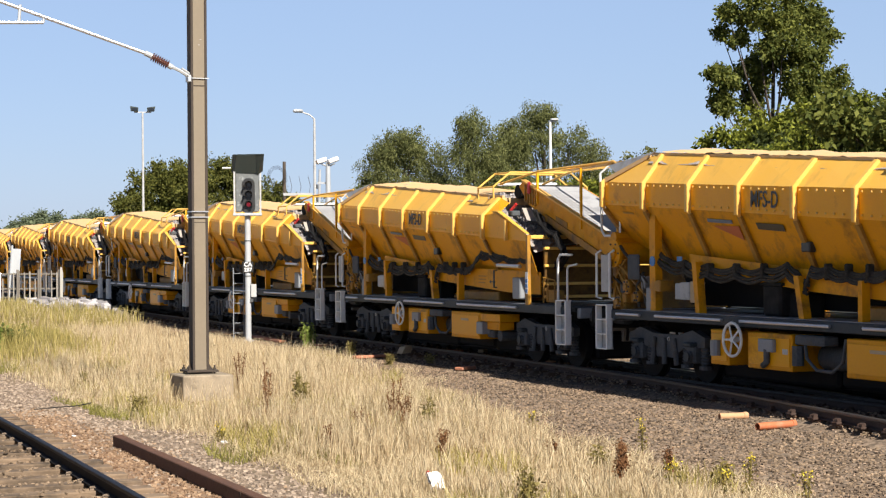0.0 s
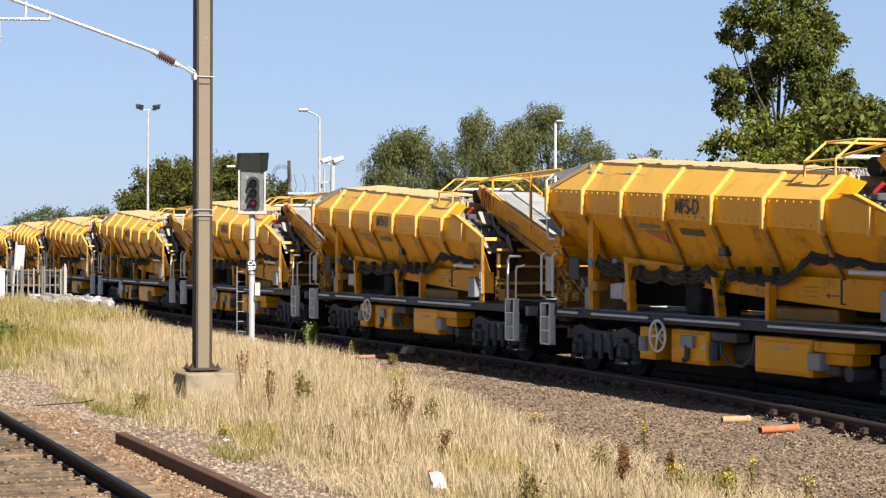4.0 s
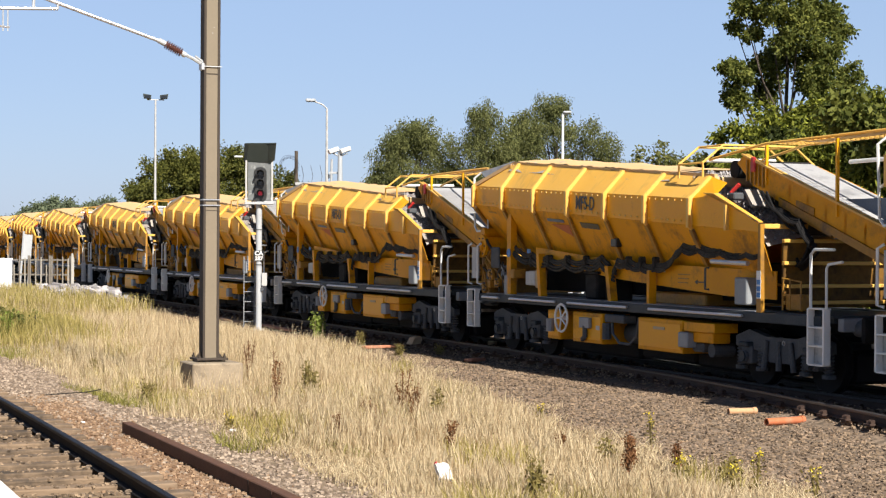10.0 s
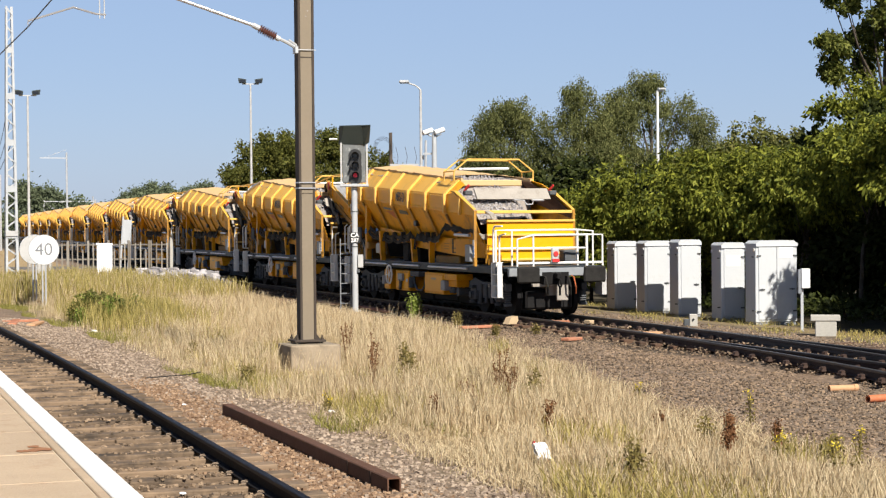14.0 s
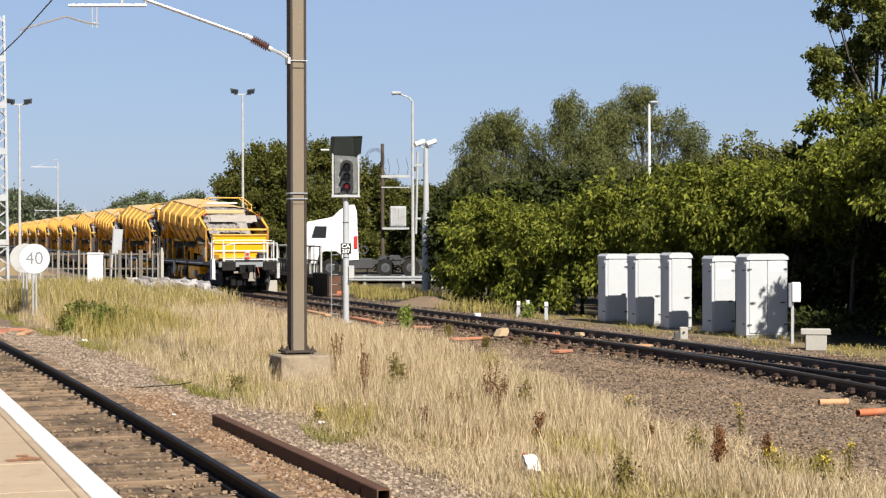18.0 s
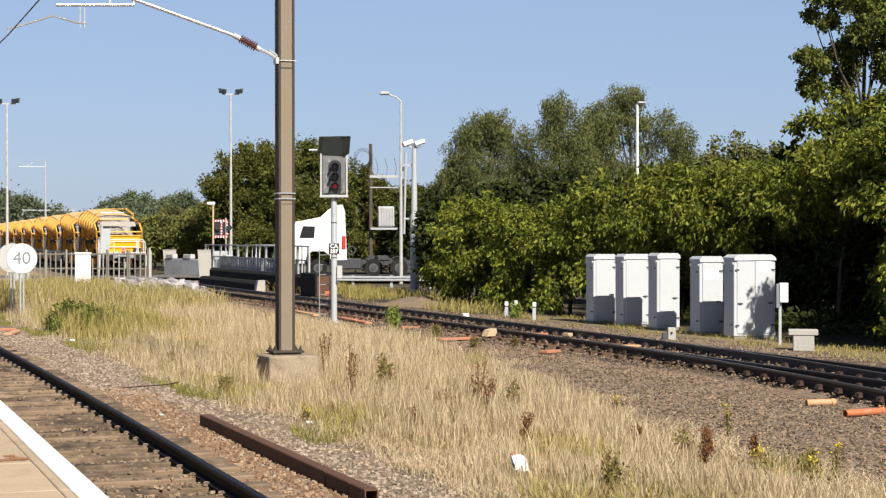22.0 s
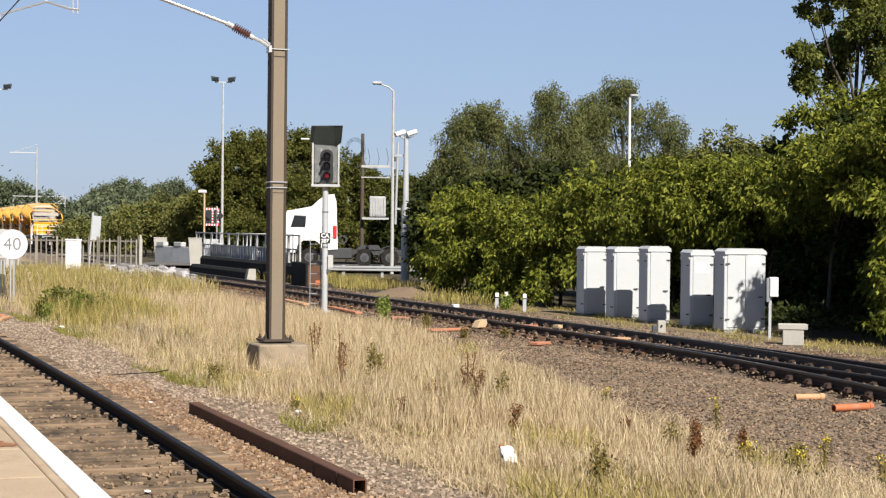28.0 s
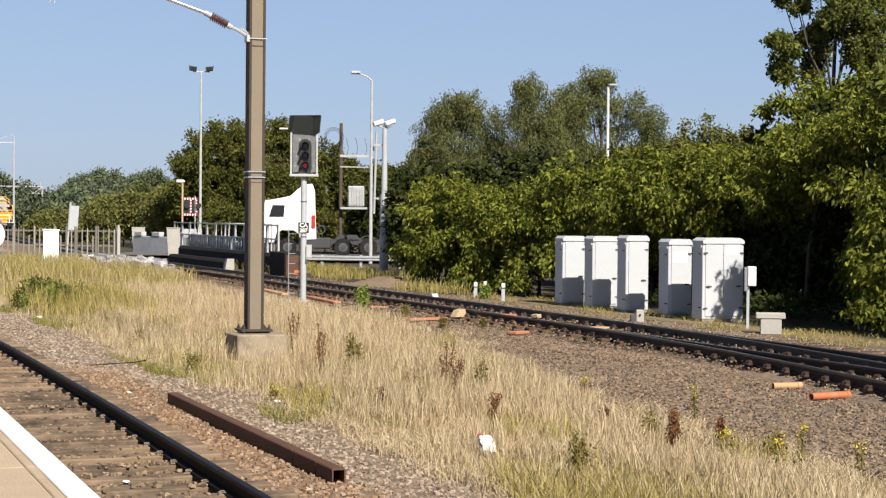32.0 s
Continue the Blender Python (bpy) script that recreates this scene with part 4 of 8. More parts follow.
    part("motor", Form().cyl((-1.05, 8.75, 1.42), (-0.6, 8.75, 1.42), 0.24, 14).box(-1.0, 8.95, 1.18, -0.6, 8.1, 1.6, 0.05), BLACK, w, "black hydraulic motor")
    part("motor_box", Form().box(-0.9, 6.9, 1.2, 0.9, 5.0, 1.42, 0.03), YELLOW_OLD, w)
    part("rear_box", Form().box(-1.32, 3.42, 1.30, -1.12, 3.05, 1.74, 0.02), MGREY, w, "grey control box")
    part("rear_lamp_tube", Form().cyl((-1.36, 4.05, 1.99), (-1.36, 2.95, 1.97), 0.04, 8), ALU, w, "bare metal lamp tube")
    part("grab_frame", Form().pipe([(-1.25, 4.32, 1.52), (-1.32, 4.32, 1.52), (-1.32, 4.32, 1.88), (-1.25, 4.32, 1.88)], 0.02, 6), DARK, w)
    ss = part("safety_sign", Form().box(-1.388, 2.655, 1.42, -1.383, 2.535, 1.86), SIGNWHITE, w, "blue and white safety sticker")
    for z in (1.44, 1.54, 1.64):
        part("blue_band", Form().box(-1.392, 2.645, z, -1.389, 2.545, z + 0.075), BLUESIGN, ss)
    part("safety_disc", Form().cyl((-1.31, 12.22, 2.08), (-1.325, 12.22, 2.08), 0.09, 14), BLUESIGN, w, "round blue sticker")
    part("warning_plate", Form().box(-1.18, 11.62, 1.98, -1.17, 11.45, 2.16), BLUESIGN, w)
    part("data_panel", Form().box(-1.125, 6.2, 1.78, -1.12, 6.0, 1.88), OFFWHITE, w)
    part("arrow_mark", Form().box(-1.13, 4.9, 1.62, -1.12, 4.66, 1.64).prism([(4.9, 1.67), (4.98, 1.63), (4.9, 1.59)], "x", -1.13, -1.12), SIGNBLACK, w, "black arrow")
    for k in range(3):
        part("stencil_bar", Form().box(-1.128, 5.55, 1.74 - 0.07 * k, -1.12, 5.15 + 0.04 * k, 1.76 - 0.07 * k), YELLOW_OLD, w)
    for dz, dy in ((0, 0), (-0.07, 0.05), (-0.13, -0.04), (0.05, 0.1)):
        line = [(12.2, 2.22), (11.9, 2.08), (11.3, 2.03), (10.6, 1.97), (9.7, 1.95), (8.9, 1.93), (8.25, 2.0), (8.0, 1.88), (7.7, 1.72)]
        part("hydraulic_hose", Form().pipe(sagging([(-1.20 + 0.3 * dz, y + dy * 0.3, z + dz) for y, z in line]), 0.029, 6), HOSE, w, "black hydraulic hose" if dz == 0 else "")
        line = [(7.75, 1.78), (7.65, 1.96), (7.2, 1.97), (6.7, 1.90), (6.2, 1.90), (5.75, 1.95), (5.5, 2.12), (5.25, 2.25), (4.7, 2.24), (4.0, 2.20), (3.2, 2.18), (2.85, 2.16)]
        part("hydraulic_hose", Form().pipe(sagging([(-1.20 + 0.3 * dz, y, z + dz * 0.7) for y, z in line]), 0.027, 6), HOSE, w)
    for y in (11.3, 10.5, 9.7, 8.9, 7.2, 6.7, 6.2):
        part("hose_clamp", Form().box(-1.27, y - 0.03, 1.80, -1.13, y + 0.03, 2.05, 0.02), HOSE, w)
    part("side_lamp", Form().box(-1.24, 7.85, 2.22, -1.10, 7.62, 2.38, 0.02), SIGNBLACK, w, "black side lamp")
    # markings
    turn = Matrix(((0, 0, -1, 0), (-1, 0, 0, 0), (0, 1, 0, 0), (0, 0, 0, 1)))
    zt = (z_wide(8.55) + z_fold(8.55)) / 2
    slant = Matrix.Rotation(radians(3.1), 4, "X")
    lettering("class_mark", "MFS-D", 0.37, SIGNBLACK, w, Matrix.Translation((-XW - 0.016, 8.615, zt)) @ slant @ turn @ Matrix.Diagonal((0.76, 1, 1, 1)), "black stencilled wagon class letters", 0.002)

    def on_lower(y, frac, up=0.02):
        return (-(XW + (XL - XW) * frac) - up, y, z_wide(y) + (z_low(y) - z_wide(y)) * frac)

    def decal(name, ya, yb, fa, fb, mat, label=""):
        part(name, Form().plate([on_lower(ya, fa), on_lower(ya, fb), on_lower(yb, fb), on_lower(yb, fa)], 0.004), mat, w, label)
    decal("name_bar", 10.4, 9.65, 0.12, 0.17, BLUEGREY, "faded lettering bar")
    f = Form().plate([on_lower(10.3, 0.22), on_lower(9.5, 0.40), on_lower(9.5, 0.20)], 0.004)
    part("emblem", f, FADEDRED, w, "faded red emblem")
    decal("maker_mark", 8.95, 8.2, 0.13, 0.22, SIGNBLACK, "dark maker's plate")
    decal("maker_mark", 8.92, 8.23, 0.15, 0.20, DUSTY)
    decal("number_bar", 13.3, 12.9, 0.14, 0.18, YELLOW_OLD, "worn stencilled bar")
    # conveyor arm reaching over the next wagon's tail
    p0, p1 = Vector((0, LEN - 0.55, 2.08)), Vector((0, LEN + 4.25, 3.52))
    arm = part("conveyor_arm", Form().plate([(-0.72, p0.y, p0.z - 0.14), (-0.72, p0.y, p0.z + 0.22), (-0.72, p1.y - 0.2, p1.z + 0.24), (-0.72, p1.y, p1.z + 0.12), (-0.72, p1.y - 0.5, p1.z - 0.28), (-0.72, p0.y + 1.4, p0.z + 0.10)], 0.03)
               .plate([(0.72, p0.y, p0.z - 0.14), (0.72, p0.y, p0.z + 0.06), (0.72, p1.y - 0.2, p1.z + 0.09), (0.72, p1.y, p1.z + 0.05), (0.72, p1.y - 0.5, p1.z - 0.28), (0.72, p0.y + 1.4, p0.z + 0.10)], 0.03), GRIMY_SHADED, w, "yellow inclined conveyor arm")
    part("belt", Form().plate([(-0.66, p0.y, p0.z + 0.05), (0.66, p0.y, p0.z + 0.05), (0.66, p1.y - 0.1, p1.z + 0.1), (-0.66, p1.y - 0.1, p1.z + 0.1)], 0.03), BELT, arm, "dusty grey rubber belt")
    part("head_pulley", Form().cyl((-0.74, p1.y + 0.1, p1.z + 0.02), (0.74, p1.y + 0.1, p1.z + 0.02), 0.15, 14), BLACK, arm, "black pulley drum")
    part("arm_flange", Form().plate([(-0.80, p0.y, p0.z + 0.20), (-0.68, p0.y, p0.z + 0.20), (-0.68, p1.y - 0.2, p1.z + 0.24), (-0.80, p1.y - 0.2, p1.z + 0.24)], 0.03), YELLOW_LIP, arm)
    part("arm_brace", Form().plate([(-0.76, p0.y + 2.1, p0.z + 0.30), (-0.76, p0.y + 3.2, p0.z + 0.68), (-0.76, p0.y + 3.2, p0.z + 0.80), (-0.76, p0.y + 2.1, p0.z + 0.42)], 0.04), YELLOW_OLD, arm)
    for k in range(5):
        part("arm_stiffener", Form().box(-0.78, p1.y - 0.35 - 0.12 * k, p1.z - 0.2 - 0.03 * k, -0.75, p1.y - 0.31 - 0.12 * k, p1.z + 0.16 - 0.035 * k), YELLOW_OLD, arm)
    part("arm_recess", Form().plate([(-0.757, p0.y + 2.55, p0.z + 0.52), (-0.757, p0.y + 2.55, p0.z + 0.76), (-0.757, p0.y + 3.05, p0.z + 0.90), (-0.757, p0.y + 3.05, p0.z + 0.66)], 0.008), YELLOW_OLD, arm)
    part("stop_lever", Form().box(-0.82, p1.y - 0.62, p1.z - 0.05, -0.77, p1.y - 0.50, p1.z + 0.2, 0.02), RED, arm, "red lever")
    for y, zb in ((LEN + 3.35, 3.25), (LEN + 1.4, 2.7), (LEN - 0.1, 2.3)):
        part("arm_post", Form().box(-0.78, y - 0.022, zb, -0.735, y + 0.022, 3.9), YELLOW, arm)
    # panel added in the blue-grey of the belt's shaded lower end
    part("side_screen", Form().plate([(-0.60, LEN + 1.4, 2.97), (-0.60, LEN - 0.5, 2.97), (-0.60, LEN - 0.5, 2.36), (-0.60, LEN - 0.4, 2.36)], 0.012), BLUEGREY, arm, "blue-grey panel added for the shade low on the belt")
    # lower chord, slots and the cables that hang from the arm
    lo0, lo1 = Vector((0, p0.y + 0.5, p0.z - 0.18)), Vector((0, p1.y - 1.3, p1.z - 0.62))
    part("arm_chord", Form().plate([(-0.74, lo0.y, lo0.z), (-0.74, lo0.y, lo0.z + 0.13), (-0.74, lo1.y, lo1.z + 0.13), (-0.74, lo1.y, lo1.z)], 0.05), YELLOW_OLD, arm, "grimy lower chord")
    for k in range(6):
        q = lo0.lerp(lo1, (k + 0.5) / 6)
        part("arm_strut", Form().box(-0.75, q.y - 0.03, q.z + 0.1, -0.71, q.y + 0.03, q.z + 0.42), GRIMY_SHADED, arm)
    # black sheet added where the space under the arm lies in shade
    part("rubber_curtain", Form().plate([(-0.48, LEN + 3.6, 3.22), (-0.48, LEN + 3.3, 2.48), (-0.48, LEN + 2.6, 2.42), (-0.48, LEN + 1.2, 2.42), (-0.48, LEN + 0.9, 2.50)], 0.015), BLACKGEAR, arm, "black sheet added for the shade under the arm")
    for k in range(9):
        a, b = 0.035 * (k % 4) + 0.012 * math.sin(5.0 * k), 0.05 * (k // 2) + 0.03 * math.sin(3.0 * k)
        part("arm_cable", Form().pipe(sagging([(-0.80 - a, LEN + 3.3 - b, 3.02 + a), (-0.86 - a, LEN + 2.75 - b, 2.84 - b), (-0.88 - a, LEN + 2.2 - b, 2.66 - b), (-0.88 - a, LEN + 1.86 - b, 2.35 - b), (-0.86 - a, LEN + 1.95 + b, 2.06 - 0.5 * b), (-0.8 - a, LEN + 2.26, 1.88 + b)]), 0.024, 6), BLACKGEAR, arm, "thick black cable" if k == 0 else "")
    f = Form()
    for x in (-0.9, 0.12):
        f.pipe([(x, LEN + 4.9, 3.72), (x * 0.75, LEN + 3.5, 3.93), (x * 0.75, LEN + 0.2, 3.97), (x, LEN - 0.5, 3.80)], 0.024, 6)
    part("canopy_rail", f, YELLOW_LIP, arm)
    f = Form()
    for k in range(14):
        y = LEN + 0.25 + 3.2 * k / 13
        f.box(-0.68, y - 0.007, 3.925, 0.08, y + 0.007, 3.938)
    for k in range(9):
        x = -0.66 + 0.72 * k / 8
        f.box(x - 0.006, LEN + 0.2, 3.93, x + 0.006, LEN + 3.5, 3.94)
    part("canopy_mesh", f, YELLOW_LIP, arm, "orange-yellow wire mesh roof")
    part("canopy_plate", Form().plate([(-0.74, LEN + 2.3, 3.90), (-0.45, LEN + 2.3, 3.90), (-0.45, LEN - 0.45, 3.96), (-0.74, LEN - 0.45, 3.96)], 0.012), YELLOW_LIP, arm)
    part("white_pipe", Form().cyl((0.62, LEN - 0.4, 3.66), (0.62, LEN + 3.0, 3.64), 0.035, 8), WHITE, arm, "white cable pipe")
    for k in range(4):
        a = 0.12 + 0.24 * k
        q = p0.lerp(p1, a)
        part("belt_seam", Form().plate([(-0.66, q.y, q.z + 0.075 + 0.012), (0.66, q.y, q.z + 0.087), (0.66, q.y + 0.05, q.z + 0.102), (-0.66, q.y + 0.05, q.z + 0.102)], 0.004), MGREY, arm)
    # front end: drum, posts, ladders
    part("drive_drum", Form().cyl((-1.22, 13.62, 2.22), (-0.5, 13.62, 2.22), 0.2, 16).cyl((-1.30, 13.62, 2.22), (-1.22, 13.62, 2.22), 0.13, 12).cyl((-1.2, 13.85, 2.5), (-0.6, 13.85, 2.5), 0.12, 10), GRIMY_SHADED, w, "yellow drive drum")
    part("drive_post", Form().box(-1.25, 13.35, 1.2, -1.05, 13.55, 2.1, 0.02), YELLOW_OLD, w)
    part("drive_post", Form().box(-1.2, 13.75, 1.2, -1.05, 13.9, 2.0, 0.02), YELLOW_OLD, w)
    part("gear_case", Form().cyl((-1.2, 13.2, 1.5), (-0.9, 13.2, 1.5), 0.17, 12), YELLOW_OLD, w)
    part("drive_bracket", Form().box(-1.3, 12.35, 1.55, -1.0, 12.0, 1.75, 0.02), YELLOW_OLD, w)
    part("drive_cable", Form().pipe(sagging([(-1.28, 13.9, 2.3), (-1.3, 13.4, 2.35), (-1.3, 12.9, 2.1), (-1.28, 12.6, 1.7), (-1.28, 12.5, 1.3)]), 0.03, 6), HOSE, w)
    # fittings round the drive: flanges, pipes, small valves
    gg = np.random.default_rng(31)
    for k, (y, z, r) in enumerate(((13.62, 2.22, 0.25), (13.15, 1.62, 0.13), (13.45, 1.35, 0.11), (12.8, 1.45, 0.10), (13.75, 1.7, 0.12))):
        fl = part("drive_flange", Form().cyl((-1.27, y, z), (-1.33, y, z), r, 16).cyl((-1.33, y, z), (-1.37, y, z), r * 0.45, 10), YELLOW_OLD if k else GRIMY_SHADED, w, "bolted round flange" if k == 0 else "")
        for j in range(6):
            a = math.pi * j / 3
            part("flange_bolt", Form().cyl((-1.33, y + 0.75 * r * math.cos(a), z + 0.75 * r * math.sin(a)), (-1.35, y + 0.75 * r * math.cos(a), z + 0.75 * r * math.sin(a)), 0.018, 6), DARK, fl)
    for k in range(7):
        ya, yb = gg.uniform(12.5, 13.8), gg.uniform(12.4, 13.7)
        za, zb = gg.uniform(1.7, 2.3), gg.uniform(1.25, 1.7)
        part("drive_pipe", Form().pipe([(-1.26, ya, za), (-1.30, (ya + yb) / 2 + 0.1, (za + zb) / 2 + 0.08), (-1.28, yb, zb)], gg.uniform(0.015, 0.03), 6), HOSE if k % 2 else YELLOW_OLD, w)
    for k in range(4):
        y, z = gg.uniform(12.5, 13.7), gg.uniform(1.25, 1.6)
        part("valve", Form().box(-1.30, y, z, -1.15, y + gg.uniform(0.1, 0.22), z + gg.uniform(0.1, 0.24), 0.015), (DARK, YELLOW_OLD, MGREY, YELLOW_OLD)[k], w)
    part("chain_guard", Form().box(-1.34, 13.1, 1.75, -1.28, 12.7, 2.2, 0.03), DARK, w)
    part("jack_box", Form().box(-1.3, 12.5, 1.2, -1.08, 12.28, 1.62, 0.02), MGREY, w)
    part("front_bulkhead", Form().box(-1.15, 13.75, 1.2, 1.15, 13.85, 2.0), YELLOW_OLD, w)
    gp = part("gate_panel", Form().box(-1.40, 13.62, 1.52, -1.37, 13.98, 2.20, 0.01), OFFWHITE, w, "off-white gate panel with tube handles")
    for y in (13.55, 14.05):
        part("gate_handle", Form().pipe([(-1.40, y - 0.09, 1.40), (-1.45, y, 1.42), (-1.45, y, 2.22), (-1.40, y - 0.09, 2.28)], 0.024, 6), WHITE, gp)
    f = Form().pipe([(-1.1, 14.0, 2.55), (-1.12, 14.35, 2.55), (-1.12, 14.45, 2.65), (-1.12, 14.5, 3.72), (-1.0, 14.4, 3.85)], 0.024, 6).pipe([(-1.12, 13.75, 2.6), (-1.12, 13.72, 3.3), (-1.12, 13.85, 3.42), (-1.12, 14.42, 3.1)], 0.02, 6)
    part("front_handrail", f, WHITE, w, "white tube handrail")

    def ladder(name, y, z0, z1):
        ld = part(name, Form().box(-1.335, y - 0.2, z0, -1.32, y + 0.2, z0 + (z1 - z0) * 0.68), OFFWHITE, w, "white-framed steel steps with grey kick plate")
        for d in (-0.2, 0.2):
            part("stile", Form().box(-1.46, y + d - 0.022, z0, -1.34, y + d + 0.022, z1, 0.006), WHITE, ld)
        n = max(2, round((z1 - z0) / 0.26))
        for k in range(n + 1):
            z = z0 + (z1 - z0) * k / n
            part("tread", Form().box(-1.46, y - 0.18, z - 0.012, -1.3, y + 0.18, z + 0.012), WHITE, ld)
    ladder("front_steps", 13.88, 0.48, 1.28)
    ladder("rear_steps", 0.95, 0.48, 1.32)
    f = Form().pipe([(-1.40, 1.15, 1.3), (-1.40, 1.15, 2.12), (-1.40, 1.05, 2.2), (-1.40, 0.55, 2.2)], 0.024, 6).pipe([(-1.40, 0.75, 1.3), (-1.40, 0.75, 1.92), (-1.40, 0.70, 1.98), (-1.40, 0.35, 2.02)], 0.022, 6)
    part("step_handrail", f, WHITE, w, "white tube handrail")
    # bogies
    for c in (2.45, 12.2):
        bg = part("bogie", Form().box(-0.5, c - 0.35, 0.42, 0.5, c + 0.35, 0.72, 0.03), DARK, w, "dark grimy bogie")
        for s in (-1, 1):
            x = s * 1.0
            prof = [(c - 1.3, 0.62), (c - 1.3, 0.78), (c - 0.9, 0.90), (c - 0.4, 0.80), (c + 0.4, 0.80), (c + 0.9, 0.90), (c + 1.3, 0.78), (c + 1.3, 0.62), (c + 0.55, 0.56), (c + 0.3, 0.40), (c - 0.3, 0.40), (c - 0.55, 0.56)]
            part("side_frame", Form().prism(prof, "x", x - 0.07, x + 0.07), DARK, bg)
            for e in (-1, 1):
                y = c + e * 0.91
                part("axle_box", Form().box(x - 0.13, y - 0.15, 0.34, x + 0.16 * (1 if s > 0 else 1), y + 0.15, 0.64, 0.03).cyl((x - 0.18, y, 0.46), (x + 0.18, y, 0.46), 0.10, 10), DARK, bg)
                # wheels take the black that stands for the shade behind the side frames
                wh = part("wheel", Form().cyl((s * 0.70, y, 0.46), (s * 0.82, y, 0.46), 0.46, 24).cyl((s * 0.68, y, 0.46), (s * 0.70, y, 0.46), 0.49, 24), BLACKGEAR, bg, "steel wheel with the underframe's shade in its colour" if c < 3 and e < 0 and s < 0 else "")
                for q in (-0.30, 0.30):
                    prof = [(0.11, -0.06), (0.11, 0.0)] + [(0.092 if k % 2 else 0.062, 0.02 + 0.028 * k) for k in range(12)]
                    f = Form().lathe((x, y + q, 0.30), prof, 10)
                    part("coil_spring", f, DARK, bg)
        # solid black boxes added to close the view through the bogie
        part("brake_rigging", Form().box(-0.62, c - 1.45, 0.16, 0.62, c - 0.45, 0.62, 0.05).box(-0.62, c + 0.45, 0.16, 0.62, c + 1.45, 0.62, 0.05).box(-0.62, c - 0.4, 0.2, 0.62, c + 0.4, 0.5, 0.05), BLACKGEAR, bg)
        for q in (-0.42, 0.0, 0.42):
            part("damper", Form().cyl((-1.1, c + q, 0.34), (-1.1, c + q * 0.8, 0.74), 0.035, 8).cyl((-1.1, c + q, 0.28), (-1.1, c + q * 0.9, 0.5), 0.05, 8), DARK, bg)
        for e in (-1, 1):
            part("axle_cover", Form().cyl((-1.17, c + e * 0.91, 0.46), (-1.21, c + e * 0.91, 0.46), 0.085, 12).box(-1.2, c + e * 0.91 - 0.13, 0.62, -1.02, c + e * 0.91 + 0.13, 0.70, 0.02), SOLE, bg)
            part("axle", Form().cyl((-0.75, c + e * 0.91, 0.46), (0.75, c + e * 0.91, 0.46), 0.08, 10), DARK, bg)
        part("bogie_mark", Form().ring((-1.075, c - 0.1, 0.72), (1, 0, 0), 0.035, 0.009, 12, 4), OFFWHITE, bg)
    # buffers and coupling at both ends
    for y, d in ((0.68, -1), (13.92, 1)):
        part("headstock", Form().box(-1.2, y - 0.07, 0.98, 1.2, y + 0.07, 1.18, 0.015).box(-0.3, y - 0.06, 0.86, 0.3, y + 0.06, 0.98, 0.01), MGREY, w)
        for x in (-0.865, 0.865):
            bf = part("buffer", Form().cyl((x, y, 1.03), (x, y + d * 0.42, 1.03), 0.13, 14), DARK, w)
            part("buffer_plate", Form().box(x - 0.29, y + d * 0.42, 0.83, x + 0.29, y + d * 0.50, 1.22, 0.035), BLACK, bf, "greasy black buffer head")
        part("draw_hook", Form().box(-0.06, y, 0.92, 0.06, y + d * 0.32, 1.06, 0.02).ring((0, y + d * 0.34, 0.82), (1, 0, 0.1), 0.10, 0.024, 14, 6).cyl((0, y + d * 0.34, 0.74), (0, y + d * 0.34, 0.52), 0.03, 8), BLACKGEAR, w, "hook and screw coupling")
        for x, col in ((-0.32, BLACK), (0.28, BLACK), (0.42, FADEDRED)):
            part("brake_hose", Form().pipe([(x, y, 1.0), (x, y + d * 0.22, 0.96), (x + 0.03, y + d * 0.28, 0.72), (x + 0.08, y + d * 0.16, 0.55)], 0.026 if col is BLACK else 0.014, 6), col, w)
    part("brake_gear", Form().box(-0.1, 0.9, 0.5, 0.25, 1.0, 0.86).box(-0.55, 0.72, 0.72, 0.2, 0.82, 0.80, 0.01).box(0.05, 0.62, 0.38, 0.35, 0.72, 0.86, 0.02), WORNGREY, w, "grimy brake bracket")
    # rear gangway with white rails
    part("rear_platform", Form().box(-1.3, 0.72, 1.18, 1.3, 2.25, 1.22), SOLE, w)
    for y, x0, x1, zt in ((1.25, -1.30, 1.28, 2.10), (0.72, -0.95, 1.30, 1.98)):
        lo = y == 0.72
        er = part("end_railing", Form().pipe([(x0, y, 1.22), (x0, y, zt - (0.10 if lo else 0)), (x0 + 0.42, y, zt), (x1 - 0.42, y, zt), (x1, y, zt - (0.0 if lo else 0.03)), (x1, y, 1.22)], 0.026, 6), WHITE, w, "white tubular end railing")
        part("mid_rail", Form().pipe([(x0, y, 1.66), (x1 - 0.45, y, 1.66)], 0.022, 6), WHITE, er)
        part("stanchion", Form().pipe([(x0 + 0.42, y, 1.22), (x0 + 0.42, y, zt)], 0.024, 6), WHITE, er)
        part("stanchion", Form().pipe([(x1 - 0.42, y, 1.22), (x1 - 0.42, y, zt)], 0.034, 6), WHITE, er)
    part("toe_rail", Form().pipe([(-0.95, 0.72, 1.30), (1.3, 0.72, 1.30)], 0.03, 6), WHITE, w)
    part("end_box", Form().box(0.78, 1.9, 1.24, 1.18, 2.2, 1.6, 0.03), DARK, w)
    part("far_steps", Form().box(1.30, 0.75, 0.50, 1.42, 1.15, 1.12), OFFWHITE, w)
    for k in range(4):
        q = 0.035 * k
